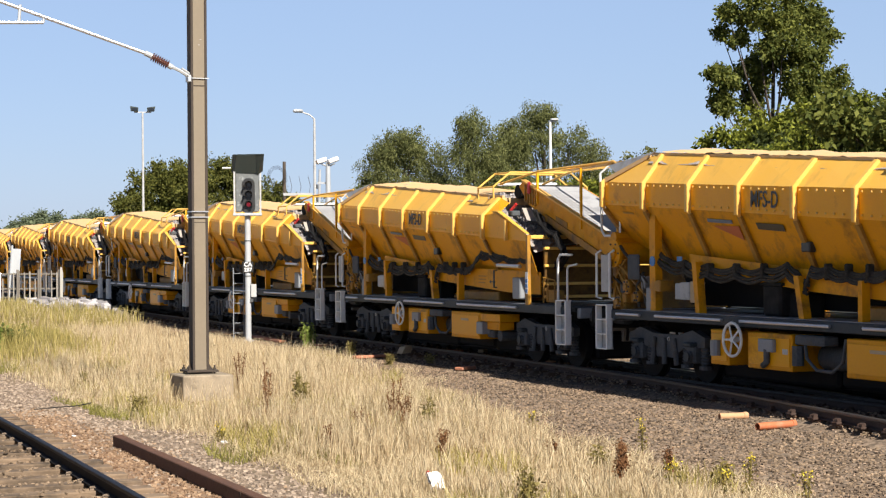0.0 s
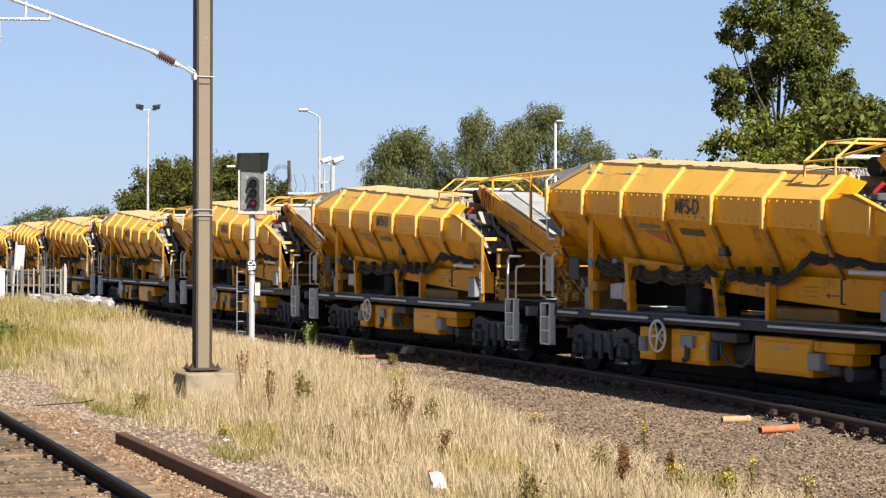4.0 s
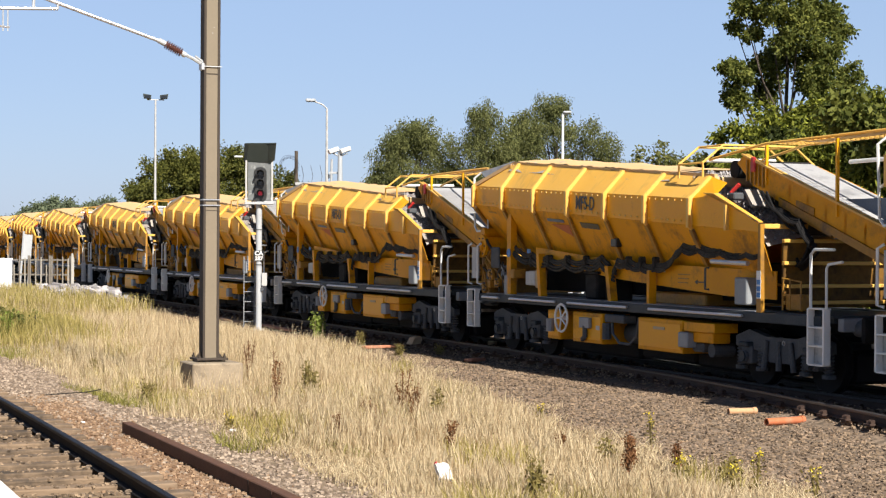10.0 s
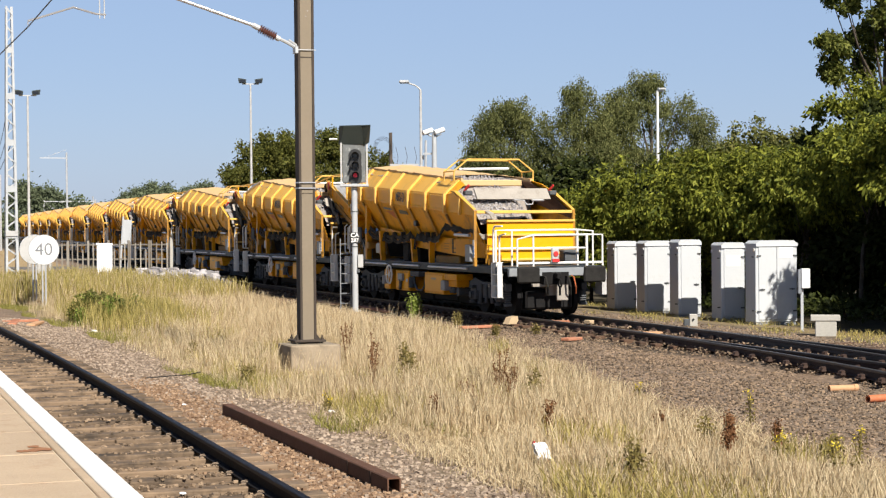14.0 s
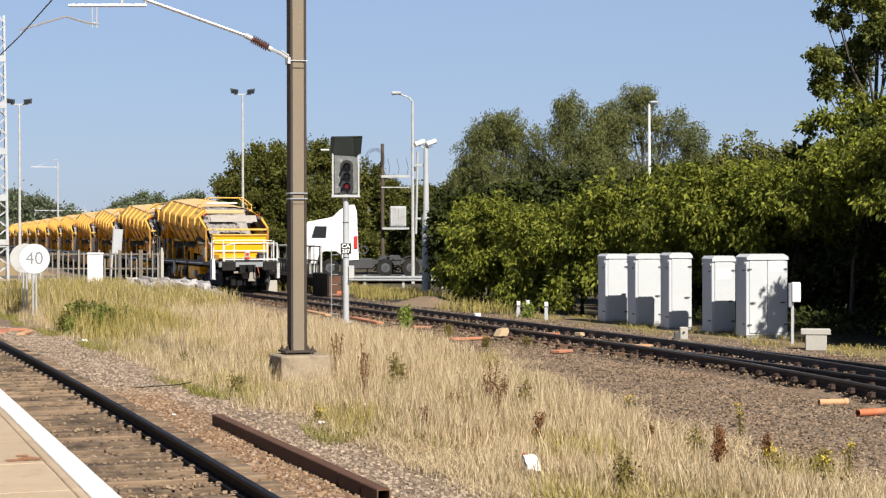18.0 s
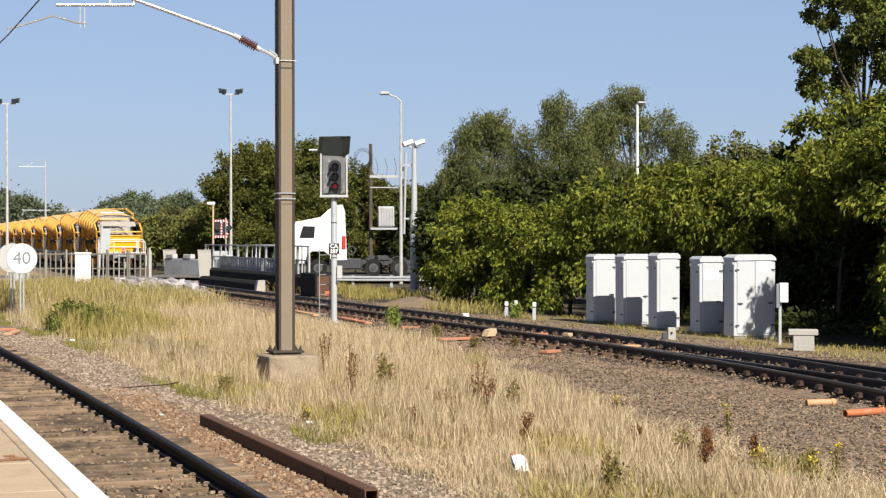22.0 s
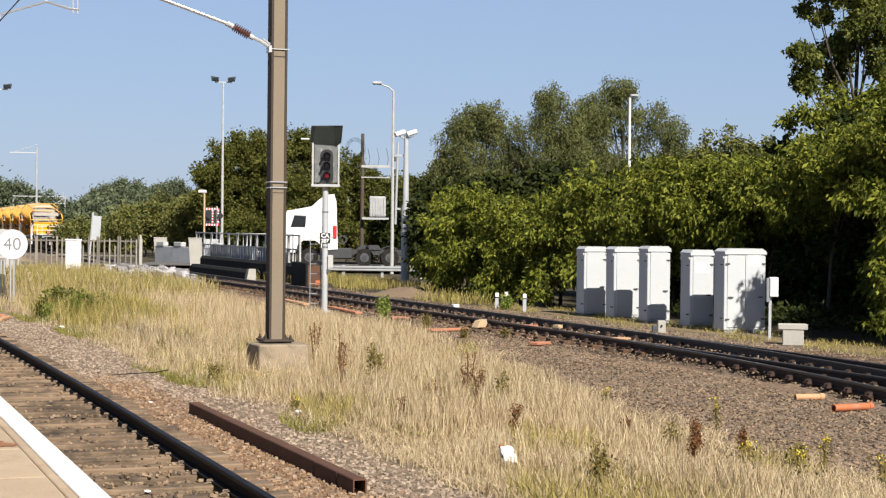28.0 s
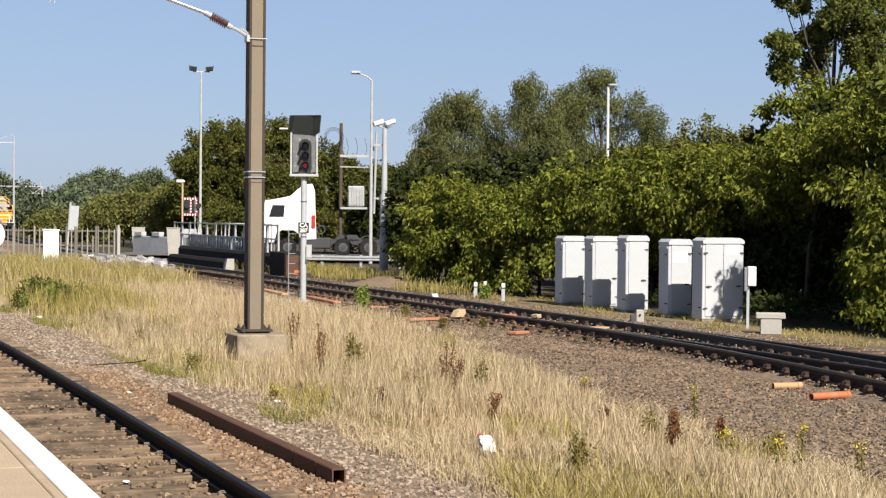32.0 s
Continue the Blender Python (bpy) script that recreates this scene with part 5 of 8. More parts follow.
        part("tail_hose", Form().pipe([(-1.1 + q, 2.6, 2.6), (-1.0 + q, 2.45, 2.52), (-0.92 + q, 2.4, 2.36), (-0.92 + q, 2.38, 2.18 - q), (-1.02, 2.42, 2.02 - q), (-1.16, 2.47, 1.98 - q), (-1.26, 2.5, 2.02)], 0.018, 6), WORNGREY, w, "pale grey hose loop" if k == 0 else "")
    part("side_cage", Form().pipe([(-1.2, 2.2, 1.25), (-1.2, 2.2, 1.75), (-1.2, 1.7, 1.7), (-1.2, 1.7, 1.25)], 0.016, 5).pipe([(-1.2, 2.0, 1.25), (-1.2, 2.0, 1.72)], 0.012, 5).pipe([(-1.2, 2.2, 1.5), (-1.2, 1.7, 1.48)], 0.012, 5).box(-1.15, 2.2, 1.25, -0.95, 1.75, 1.5, 0.02), YELLOW_OLD, w)
    return w


last_wagon = build_wagon()
WAGONS = [last_wagon] + [copy_thing(last_wagon, pose(0, 0, 0)) for _ in range(12)]
# only the last wagon carries the end railings and the bright tail board; the others' boards have the arm's shade put
# into their colour
shaded_board = Form().box(-1.12, 2.30, 1.28, 1.22, 2.36, 2.36, 0.01).mesh("tail_board", TAIL_SHADE)
for wg in WAGONS[1:]:
    for c in list(wg.children):
        kind = c.name.split(".")[0]
        if kind in ("end_railing", "toe_rail", "tail_hose"):
            for o in (*c.children_recursive, c):
                bpy.data.objects.remove(o)
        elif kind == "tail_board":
            c.data = shaded_board
            tagged(c, "ochre tail board with the arm's shade in its colour")
for mark in [c for c in WAGONS[3].children if c.name.startswith("class_mark")]:
    at = mark.matrix_local.copy()
    bpy.data.objects.remove(mark)
    lettering("class_mark", "MFS-SB", 0.36, SIGNBLACK, WAGONS[3], at @ Matrix.Diagonal((0.86, 1, 1, 1)), "black stencilled wagon class letters", 0.004)
tl = part("tail_lamp", Form().box(-0.10, 0.58, 1.30, 0.10, 0.68, 1.66, 0.03), OFFWHITE, last_wagon, "white tail lamp box with red lens")
part("lamp_lens", Form().cyl((0, 0.58, 1.52), (0, 0.56, 1.52), 0.065, 14), RED, tl, "red lens")
part("lamp_base", Form().box(-0.09, 0.572, 1.32, 0.09, 0.584, 1.40), RED, tl, "red band")
tagged(last_wagon, "yellow hopper wagon at the train's tail, red lamp hung on it")


def travelled(t):
    """Where the train's rear end stands at t seconds."""
    return -73.40 + 7.890 * t + 0.0071 * t * t - 0.00017 * t ** 3


def wagon_pose(s):
    """The pose of a wagon whose rear end has come s metres along the far track."""
    def on(d):
        return Vector((far_line(d), d, 0))
    a, b = on(s + 2.45), on(s + 12.2)
    d = (b - a).normalized()
    return Matrix.Translation(a - d * 2.45) @ Matrix.Rotation(-math.atan2(d.x, d.y), 4, "Z")


def motions():
    for k, wg in enumerate(WAGONS):
        rows = [(t, wagon_pose(travelled(t) + LEN * k)) for t in np.linspace(0, 32, 33)]
        walk(wg, rows)


# ---- overhead line mast on its plinth ----
MX, MY = 7.96, 30.35
single("mast_plinth", Form().box(-0.48, -0.64, -0.62, 0.44, 0.32, 0.0, 0.02), CONCRETE, pose(MX, MY, 0.12), "weathered concrete plinth with stained faces in dry grass", "plinth")
mast = thing("overhead_mast", pose(MX - 0.02, MY, 0.12), "tan steel mast bolted to a concrete plinth, carrying the overhead line", "mast")
W2, D2, HM = 0.150, 0.135, 9.5
# the flanges are coloured dark for the shade on their faces beside the web
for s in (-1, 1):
    part("flange", Form().box(s * W2, -D2, 0.05, s * (W2 - 0.045), D2, HM, 0.006), MASTDARK, mast, "flange with its side shade put into the colour" if s < 0 else "")
part("web", Form().box(-W2 + 0.046, -0.118, 0.05, W2 - 0.046, 0.008, HM), MASTTAN, mast, "tan painted web plate")
bp = part("base_plate", Form().box(-0.29, -0.27, 0.03, 0.29, 0.27, 0.07, 0.006), MASTDARK, mast, "dark steel base plate")
for x in (-0.23, 0.23):
    for y in (-0.21, 0.21):
        part("anchor_bolt", Form().cyl((x, y, 0), (x, y, 0.15), 0.016, 8).cyl((x, y, 0.07), (x, y, 0.11), 0.032, 6), MASTDARK, bp)
for s in (-1, 1):
    part("base_gusset", Form().prism([(s * (W2 + 0.001), 0.07), (s * (W2 + 0.1), 0.07), (s * (W2 + 0.001), 0.2)], "y", -0.01, 0.01), MASTDARK, bp)
for z in (2.80, 2.90):
    part("band", Form().box(-W2 - 0.012, -D2 - 0.012, z, W2 + 0.012, -D2 + 0.002, z + 0.02).box(-W2 - 0.012, -D2, z, -W2 - 0.002, D2, z + 0.02), ALU, mast, "bright metal strap")
part("splice", Form().box(-W2 + 0.046, -0.122, 2.71, W2 - 0.046, -0.1185, 2.72).box(-W2 + 0.046, -0.122, 5.16, W2 - 0.046, -0.1185, 5.18), MASTDARK, mast)
part("clamp", Form().box(-W2 - 0.05, -D2 - 0.012, 5.295, W2 + 0.03, -D2 - 0.002, 5.31).box(-W2 - 0.05, -D2 - 0.02, 5.24, -W2, 0.05, 5.36), GALV, mast, "galvanised clamp")
part("rivets", Form().box(0.0, -0.122, 5.9, 0.012, -0.1185, 5.912).box(0.03, -0.122, 6.0, 0.042, -0.1185, 6.012), ALU, mast)


def rel(x, z):
    return (x - (MX - 0.02), -0.06, z - 0.12)


cant = part("cantilever_tube", Form().pipe([rel(7.03, 5.83), rel(5.2, 6.41), rel(3.6, 6.92)], 0.032, 8), ALU, mast, "bright cantilever tube")
part("tube_fork", Form().pipe([rel(7.80, 5.44), rel(7.62, 5.55), rel(7.46, 5.62)], 0.03, 6).pipe([rel(7.80, 5.50), rel(7.64, 5.60)], 0.02, 6), GALV, cant)
ins = part("insulator", Form().cyl(rel(7.46, 5.62), rel(7.03, 5.83), 0.035, 10), PORCELAIN, cant, "brown ribbed porcelain insulator")
for k in range(8):
    a = k / 7
    x, z = 7.38 - 0.26 * a, 5.655 + 0.127 * a
    part("insulator_shed", Form().cyl(rel(x, z), rel(x - 0.018, z + 0.009), 0.088, 14, 0.05), PORCELAIN, ins)
part("end_cap", Form().cyl(rel(7.10, 5.795), rel(6.98, 5.85), 0.05, 10), GALV, ins)
part("end_cap", Form().cyl(rel(7.47, 5.61), rel(7.40, 5.645), 0.05, 10), GALV, ins)
bar = part("steady_tube", Form().pipe([rel(5.2, 6.31), rel(3.86, 6.25)], 0.028, 8), ALU, mast, "horizontal registration tube")
part("link", Form().pipe([rel(5.2, 6.42), rel(5.2, 6.31)], 0.022, 6), GALV, bar)
part("strut", Form().pipe([rel(4.78, 6.28), rel(4.80, 6.6)], 0.028, 6), GALV, bar)
for x in (4.27, 4.35):
    part("drop_bracket", Form().pipe([rel(x, 6.26), rel(x, 5.88)], 0.012, 6), GALV, bar)
part("registration_arm", Form().pipe([rel(4.38, 5.95), rel(4.2, 5.96), rel(3.82, 6.06), rel(3.05, 5.80), rel(3.05, 5.74)], 0.018, 6), ALU, bar)
single("contact_wire", Form().pipe([(2.65, -60, 5.72), (3.05, MY - 0.06, 5.70), (2.5, 76, 5.66), (1.2, 130, 5.7)], 0.011, 5), DARK, pose(0, 0, 0), "dark copper contact wire over the platform track", "wire")
single("catenary_wire", Form().pipe([(2.65, -60, 7.4)] + [(2.9 + 0.15 * math.sin(y * 0.05), y, 6.5 + 0.55 * ((y - 5) / 25) ** 2 if abs(y - 5) < 25.4 else 6.5 + 0.55 * ((y - 55) / 25) ** 2) for y in np.linspace(-20, 78, 40)], 0.010, 5), DARK, pose(0, 0, 0), "dark catenary wire slung over the platform track", "wire")

# ---- colour light signal ----
SGN = pose(14.12, 48.35, -0.28, 0, 0, -16.3)
sig = thing("railway_signal", SGN, "grey post colour-light signal showing red, ladder behind", "signal")
part("post", Form().cyl((0, 0, 0), (0, 0, 3.75), 0.088, 14), GREYPOST, sig, "grey tubular post")
part("post_foot", Form().cyl((0, 0, 0), (0, 0, 0.06), 0.17, 14), GALV, sig)
hd = part("signal_head", Form().box(-0.34, 0.0, 3.78, 0.34, 0.16, 5.0, 0.02), SIGNALGREY, sig, "weathered grey backboard")
for s in (-1, 1):
    part("side_frame", Form().box(s * 0.40, -0.02, 3.7, s * 0.35, 0.06, 4.95), OFFWHITE, hd)
part("bottom_tray", Form().box(-0.42, -0.2, 3.66, 0.42, 0.22, 3.74, 0.01), GALV, hd, "galvanised tray")
part("black_plate", Form().prism([(0.19 * math.cos(a) + 0.03, 4.16 + (0.42 if math.sin(a) > 0 else -0.26) + 0.18 * math.sin(a)) for a in np.linspace(0, 2 * math.pi, 20, endpoint=False)], "y", -0.012, 0.0), SIGNBLACK, hd)
for k, z in enumerate((4.56, 4.28, 3.99)):
    angles = np.linspace(-0.5, math.pi + 0.5, 12)
    prof = [(0.03 + 0.125 * math.cos(a), z + 0.125 * math.sin(a)) for a in angles] + [(0.03 + 0.110 * math.cos(a), z + 0.110 * math.sin(a)) for a in angles[::-1]]
    hood = Form().add([(x, yy, zz) for yy in (0, -0.26) for x, zz in prof], [(i, (i + 1) % 24, 24 + (i + 1) % 24, 24 + i) for i in range(24)] + [(i, i + 1, 22 - i, 23 - i) for i in range(11)] + [(24 + i, 47 - i, 46 - i, 25 + i) for i in range(11)])
    part("lens_hood", hood, SIGNBLACK, hd, "black lens hood")
    part("lens", Form().cyl((0.03, -0.01, z), (0.03, -0.03, z), 0.062, 16), LENS_RED if k == 2 else LENS_OFF, hd, "lit red lens" if k == 2 else "dark unlit lens")
canopy = Form().plate([(-0.42, -0.10, 5.42), (0.48, -0.42, 5.42), (0.48, 0.2, 5.42), (-0.42, 0.2, 5.42)], 0.02)
canopy.plate([(-0.38, 0.02, 4.90), (0.28, -0.02, 4.90), (0.24, -0.30, 5.42), (-0.30, -0.26, 5.42)], 0.015)
canopy.plate([(0.28, -0.02, 4.86), (0.44, -0.02, 4.96), (0.48, -0.40, 5.42), (0.24, -0.30, 5.42)], 0.015)
canopy.plate([(-0.44, 0.10, 4.90), (-0.38, 0.02, 4.90), (-0.30, -0.26, 5.42), (-0.42, -0.10, 5.42)], 0.015)
part("hood", canopy, HOOD, sig, "dark green-black sun hood")
part("side_lamp", Form().cyl((-0.48, 0, 5.05), (-0.72, 0, 5.05), 0.03, 8), GALV, sig)
pl = part("number_plate", Form().box(-0.155, -0.10, 2.02, 0.155, -0.092, 2.33, 0.003), SIGNBLACK, sig, "black and white signal plate")
face = Matrix(((1, 0, 0, 0), (0, 0, -1, 0), (0, 1, 0, 0), (0, 0, 0, 1)))
lettering("plate_letters", "CA", 0.17, SIGNWHITE, pl, Matrix.Translation((0, -0.104, 2.245)) @ face, "", 0.006)
lettering("plate_figures", "287", 0.15, SIGNWHITE, pl, Matrix.Translation((0, -0.104, 2.095)) @ face, "", 0.005)
part("junction_box", Form().box(0.08, -0.12, 1.30, 0.24, 0.06, 1.68, 0.01), OFFWHITE, sig, "pale junction box")
part("cable_box", Form().box(0.06, -0.1, 1.16, 0.14, 0.0, 1.26), DARK, sig)
for z in (2.92, 1.9):
    part("post_strap", Form().cyl((0, 0, z), (0, 0, z + 0.03), 0.095, 14), DARK, sig)
lad = part("ladder", Form().box(-0.44, 0.30, 0.0, -0.415, 0.34, 2.15), MGREY, sig, "dull grey access ladder")
part("stile", Form().box(-0.14, 0.30, 0.0, -0.115, 0.34, 2.15), MGREY, lad)
for k in range(7):
    part("rung", Form().cyl((-0.43, 0.32, 0.25 + 0.29 * k), (-0.13, 0.32, 0.25 + 0.29 * k), 0.012, 6), MGREY, lad)

# ---- equipment cabinets beside the far track ----


def cabinet(x, y, w, d, h, doors, label, notice=None):
    c = thing("equipment_cabinet", pose(x, y, -0.21), label, "cabinet", "trackside equipment cabinets")
    part("body", Form().box(0, 0, 0.08, w, d, h - 0.08, 0.012), CABINET, c)
    part("plinth", Form().box(0.02, 0.02, 0, w - 0.02, d - 0.02, 0.09), MGREY, c)
    roof = Form().prism([(-0.005, h - 0.12), (w + 0.005, h - 0.12), (w + 0.005, h - 0.07), (w * 0.9, h + 0.0), (w * 0.1, h + 0.0), (-0.005, h - 0.07)], "y", -0.03, d + 0.02)
    part("roof", roof, CABINET, c, "sloped sheet roof")
    n = doors
    for k in range(n):
        a, b = 0.07 + (w - 0.14) * k / n + 0.006, 0.07 + (w - 0.14) * (k + 1) / n - 0.006
        dr = part("door", Form().box(a, -0.022, 0.14, b, 0.0, h - 0.16, 0.006), CABINET, c)
        hx = b - 0.08 if k == n - 1 else a + 0.08
        part("handle", Form().box(hx - 0.07, -0.055, h * 0.42, hx + 0.07, -0.03, h * 0.42 + 0.025, 0.004).cyl((hx, -0.06, h * 0.42 + 0.012), (hx, -0.02, h * 0.42 + 0.012), 0.022, 8), DARK, dr, "dark lever handle")
        for z in (0.32, h - 0.38):
            part("hinge", Form().box((b if k == n - 1 else a) - 0.05, -0.035, z, (b if k == n - 1 else a) + 0.05, -0.02, z + 0.035), DARK, dr)
        if notice is not None and k == n - 1:
            part("notice", Form().box(a + 0.06, -0.026, h - notice - 0.26, b - 0.06, -0.0235, h - notice), SIGNWHITE, dr, "white notice sheet")
    for y0 in (0.05, d - 0.05):
        part("lifting_eye", Form().ring((-0.015, y0, h - 0.22), (1, 0, 0), 0.03, 0.012, 10, 5), WHITE, c)
    part("drip_edge", Form().box(-0.005, -0.04, h - 0.14, w + 0.005, -0.03, h - 0.12), CABINET, c)
    for y0 in (0.04,):
        for z in (0.34, h - 0.4):
            part("side_latch", Form().box(-0.03, y0, z, 0.0, y0 + 0.10, z + 0.03), DARK, c)
    return c


pale = "pale grey steel trackside cabinet on bare ground, doors shut"
cabinet(20.30, 43.76, 0.70, 0.50, 1.96, 1, pale)
cabinet(20.33, 41.92, 0.80, 0.50, 1.98, 1, pale)
cabinet(20.39, 40.06, 0.66, 0.50, 2.02, 1, pale)
cabinet(20.48, 37.93, 0.66, 0.50, 1.96, 1, "pale grey steel trackside cabinet with a white notice", 0.32)
cabinet(20.41, 36.10, 1.12, 0.50, 2.02, 2, "wide pale grey two-door cabinet dappled by leaf shade", 0.16)
bx = thing("post_box", pose(20.10, 33.5, -0.21, 0, 0, -25), "small white equipment box on a thin post", "equipment box")
part("post", Form().box(-0.03, -0.03, 0, 0.03, 0.03, 1.05), GREYPOST, bx)
part("box", Form().box(-0.02, -0.12, 0.98, 0.17, 0.10, 1.42, 0.015), SIGNWHITE, bx, "white box")
part("bracket", Form().box(-0.09, -0.09, 0.86, -0.01, 0.06, 1.40, 0.01), MGREY, bx)
tr = thing("concrete_stand", pose(19.72, 31.95, -0.22, 0, 0, -30), "pale concrete T-shaped stand beside the track", "concrete stand")
part("cap", Form().box(-0.30, -0.20, 0.36, 0.32, 0.20, 0.48, 0.012), PALECONC, tr)
part("leg", Form().box(-0.20, -0.18, 0, 0.24, 0.18, 0.37, 0.01), PALECONC, tr)
pm = thing("point_box", pose(18.85, 36.3, -0.2, 0, 0, -20) @ Matrix.Diagonal((0.72, 0.72, 0.72, 1)), "grey point detector box on the sleeper ends", "equipment box")
part("case", Form().box(-0.12, -0.10, 0.0, 0.14, 0.12, 0.42, 0.02), PALECONC, pm)
part("cover", Form().box(-0.30, -0.08, 0.0, -0.12, 0.1, 0.26, 0.02), DARK, pm, "dark cover")
part("knob", Form().cyl((0.0, -0.10, 0.25), (0.0, -0.14, 0.25), 0.035, 10), SIGNBLACK, pm)
for x, y, h in ((19.36, 47.9, 0.52), (19.62, 47.8, 0.55), (19.5, 46.1, 0.56)):
    mk = thing("marker_post", pose(x, y, -0.22, 0, 0, -22), "short grey post with a white marker cap", "marker post", "short marker posts")
    part("stem", Form().box(-0.05, -0.04, 0, 0.05, 0.04, h - 0.16), GREYPOST, mk)
    part("cap", Form().box(-0.055, -0.05, h - 0.13, 0.055, 0.05, h, 0.01), SIGNWHITE, mk, "white cap")
single("rail_lubricator", Form().box(-0.09, -0.08, 0, 0.09, 0.08, 0.16, 0.015), SIGNWHITE, pose(17.7, 47.0, -0.15), "small white box on a sleeper end", "equipment box")

# ---- loose things on the ballast ----


def clay_pipe(x0, y0, x1, y1, z, r, mat, label):
    d = Vector((x1 - x0, y1 - y0, 0))
    p = thing("pipe", pose(x0, y0, z, 0, 0, math.degrees(math.atan2(d.y, d.x))), label, "pipe", "pipes lying on the ballast")
    n, l = 14, d.length
    f = Form()
    for a, b in ((r, r * 0.8),):
        vs = []
        for x in (0, l):
            for rr in (a, b):
                vs += [(x, rr * math.cos(2 * math.pi * k / n), rr * math.sin(2 * math.pi * k / n)) for k in range(n)]
        fs = []
        for k in range(n):
            j = (k + 1) % n
            fs += [(k, j, 2 * n + j, 2 * n + k), (n + k, 3 * n + k, 3 * n + j, n + j), (k, n + k, n + j, j), (2 * n + k, 2 * n + j, 3 * n + j, 3 * n + k)]
        f.add(vs, fs)
    part("barrel", f, mat, p)
    c = Form()
    c.lathe((0, 0, 0), [(r * 1.0, 0), (r * 1.16, 0.005), (r * 1.16, 0.06), (r * 1.0, 0.065)], 14)
    part("collar", c, mat, p, m=Matrix.Translation((l - 0.07, 0, 0)) @ Matrix.Rotation(radians(90), 4, "Y"))


clay_pipe(13.80, 22.25, 14.26, 22.20, -0.235, 0.05, PALEORANGE, "short faded orange pipe lying on ballast")
clay_pipe(13.48, 20.73, 14.18, 20.84, -0.235, 0.052, ORANGE, "short bright orange pipe lying on ballast")
for k, (x0, y0, x1, y1) in enumerate(((13.98, 38.95, 15.06, 39.2), (14.86, 44.4, 15.36, 44.3), (14.75, 47.0, 14.95, 50.5), (14.7, 52.3, 14.9, 56.0), (14.55, 33.9, 14.98, 34.15), (4.1, 45.6, 4.4, 47.6), (4.5, 44.9, 4.9, 46.4), (4.0, 46.9, 4.9, 47.3), (16.0, 38.6, 16.5, 38.2), (16.2, 33.5, 16.6, 33.4))):
    d = math.hypot(x1 - x0, y1 - y0)
    single("cable_duct", Form().box(0, -0.11, 0, d, 0.11, 0.065, 0.012), PALEORANGE if k in (3, 6, 9) else CLAY, pose(x0, y0, -0.26 if x0 < 15.9 else -0.15, 0, 0, math.degrees(math.atan2(y1 - y0, x1 - x0))), "flat orange cable duct lying beside the rail", "cable duct", "orange ducts by the far track")
single("timber_wedge", Form().prism([(-0.16, 0), (0.18, 0), (0.13, 0.19), (-0.06, 0.16)], "y", -0.1, 0.12), TAN, pose(15.28, 38.9, -0.17, 0, 0, 15), "pale tan wooden wedge against the rail", "timber block")
single("timber_block", Form().box(-0.07, -0.1, 0, 0.08, 0.1, 0.09, 0.01), TAN, pose(16.9, 37.9, -0.16, 0, 0, 20), "small yellowish block between the rails", "timber block")
bc = thing("steel_channel", pose(4.775, 18.77, -0.225, 0, 0, 0.2), "long rusty steel channel lying open side down on the ballast", "steel channel")
for a, b in ((-3.6, -3.07), (-3.055, -2.3), (-2.285, 3.6)):
    part("channel_length", Form().prism([(-0.065, 0.0), (-0.065, 0.125), (-0.055, 0.135), (0.055, 0.135), (0.065, 0.125), (0.065, 0.0), (0.053, 0.0), (0.053, 0.12), (-0.053, 0.12), (-0.053, 0.0)], "y", a, b), RUSTBOARD, bc)
for y in (-3.06, -2.29):
    part("fish_plate", Form().box(-0.072, y - 0.02, 0.005, -0.065, y + 0.02, 0.13), RUSTY, bc)
lt = thing("litter_sheet", pose(7.02, 16.93, -0.27, -35, 14, 12) @ Matrix.Diagonal((0.85, 0.85, 0.85, 1)), "crumpled white carton with a red corner in the grass", "litter")
nv = 6
vs = [((i / (nv - 1) - 0.5) * 0.24 + 0.01 * rng.normal(), 0.02 * rng.normal(), 0.05 + j / (nv - 1) * 0.20 + 0.012 * rng.normal()) for j in range(nv) for i in range(nv)]
part("sheet", Form().add(vs + [(x + 0.01, y + 0.05, z) for x, y, z in vs], [(j * nv + i, j * nv + i + 1, (j + 1) * nv + i + 1, (j + 1) * nv + i) for j in range(nv - 1) for i in range(nv - 1)] + [(nv * nv + j * nv + i, nv * nv + (j + 1) * nv + i, nv * nv + (j + 1) * nv + i + 1, nv * nv + j * nv + i + 1) for j in range(nv - 1) for i in range(nv - 1)]), PAPER, lt)
part("red_corner", Form().box(-0.125, -0.02, 0.225, -0.10, 0.03, 0.25, 0.005), RED, lt, "red corner")
for x, y, s in ((6.25, 22.6, 0.05), (5.75, 42.3, 0.07), (2.9, 15.6, 0.035), (3.1, 17.8, 0.04), (2.6, 20.4, 0.04), (4.4, 23.5, 0.03), (8.6, 15.2, 0.05), (12.0, 39.5, 0.06)):
    single("litter_scrap", Form().box(-s, -s * 0.7, 0, s, s * 0.7, s * 0.7, s * 0.3), PAPER, pose(x, y, ground_z(x, y) + 0.02, 8, 5, 40 * s * 100 % 90), "small white scrap of litter on the ballast", "litter", "scraps of litter")
f = Form().pipe([(0, 0, 0), (0.4, 0.3, 0.02), (0.9, 0.2, 0.01), (1.6, 0.5, 0.03)], 0.02, 5)
single("dark_branch", f, BARK, pose(13.6, 45.0, -0.24, 0, 0, 20), "dark dead branch lying on the ballast", "branch")
f = Form().pipe([(0, 0, 0), (0.3, 0.3, 0.015), (0.5, 0.7, 0.01), (0.55, 1.1, 0.02)], 0.009, 5)
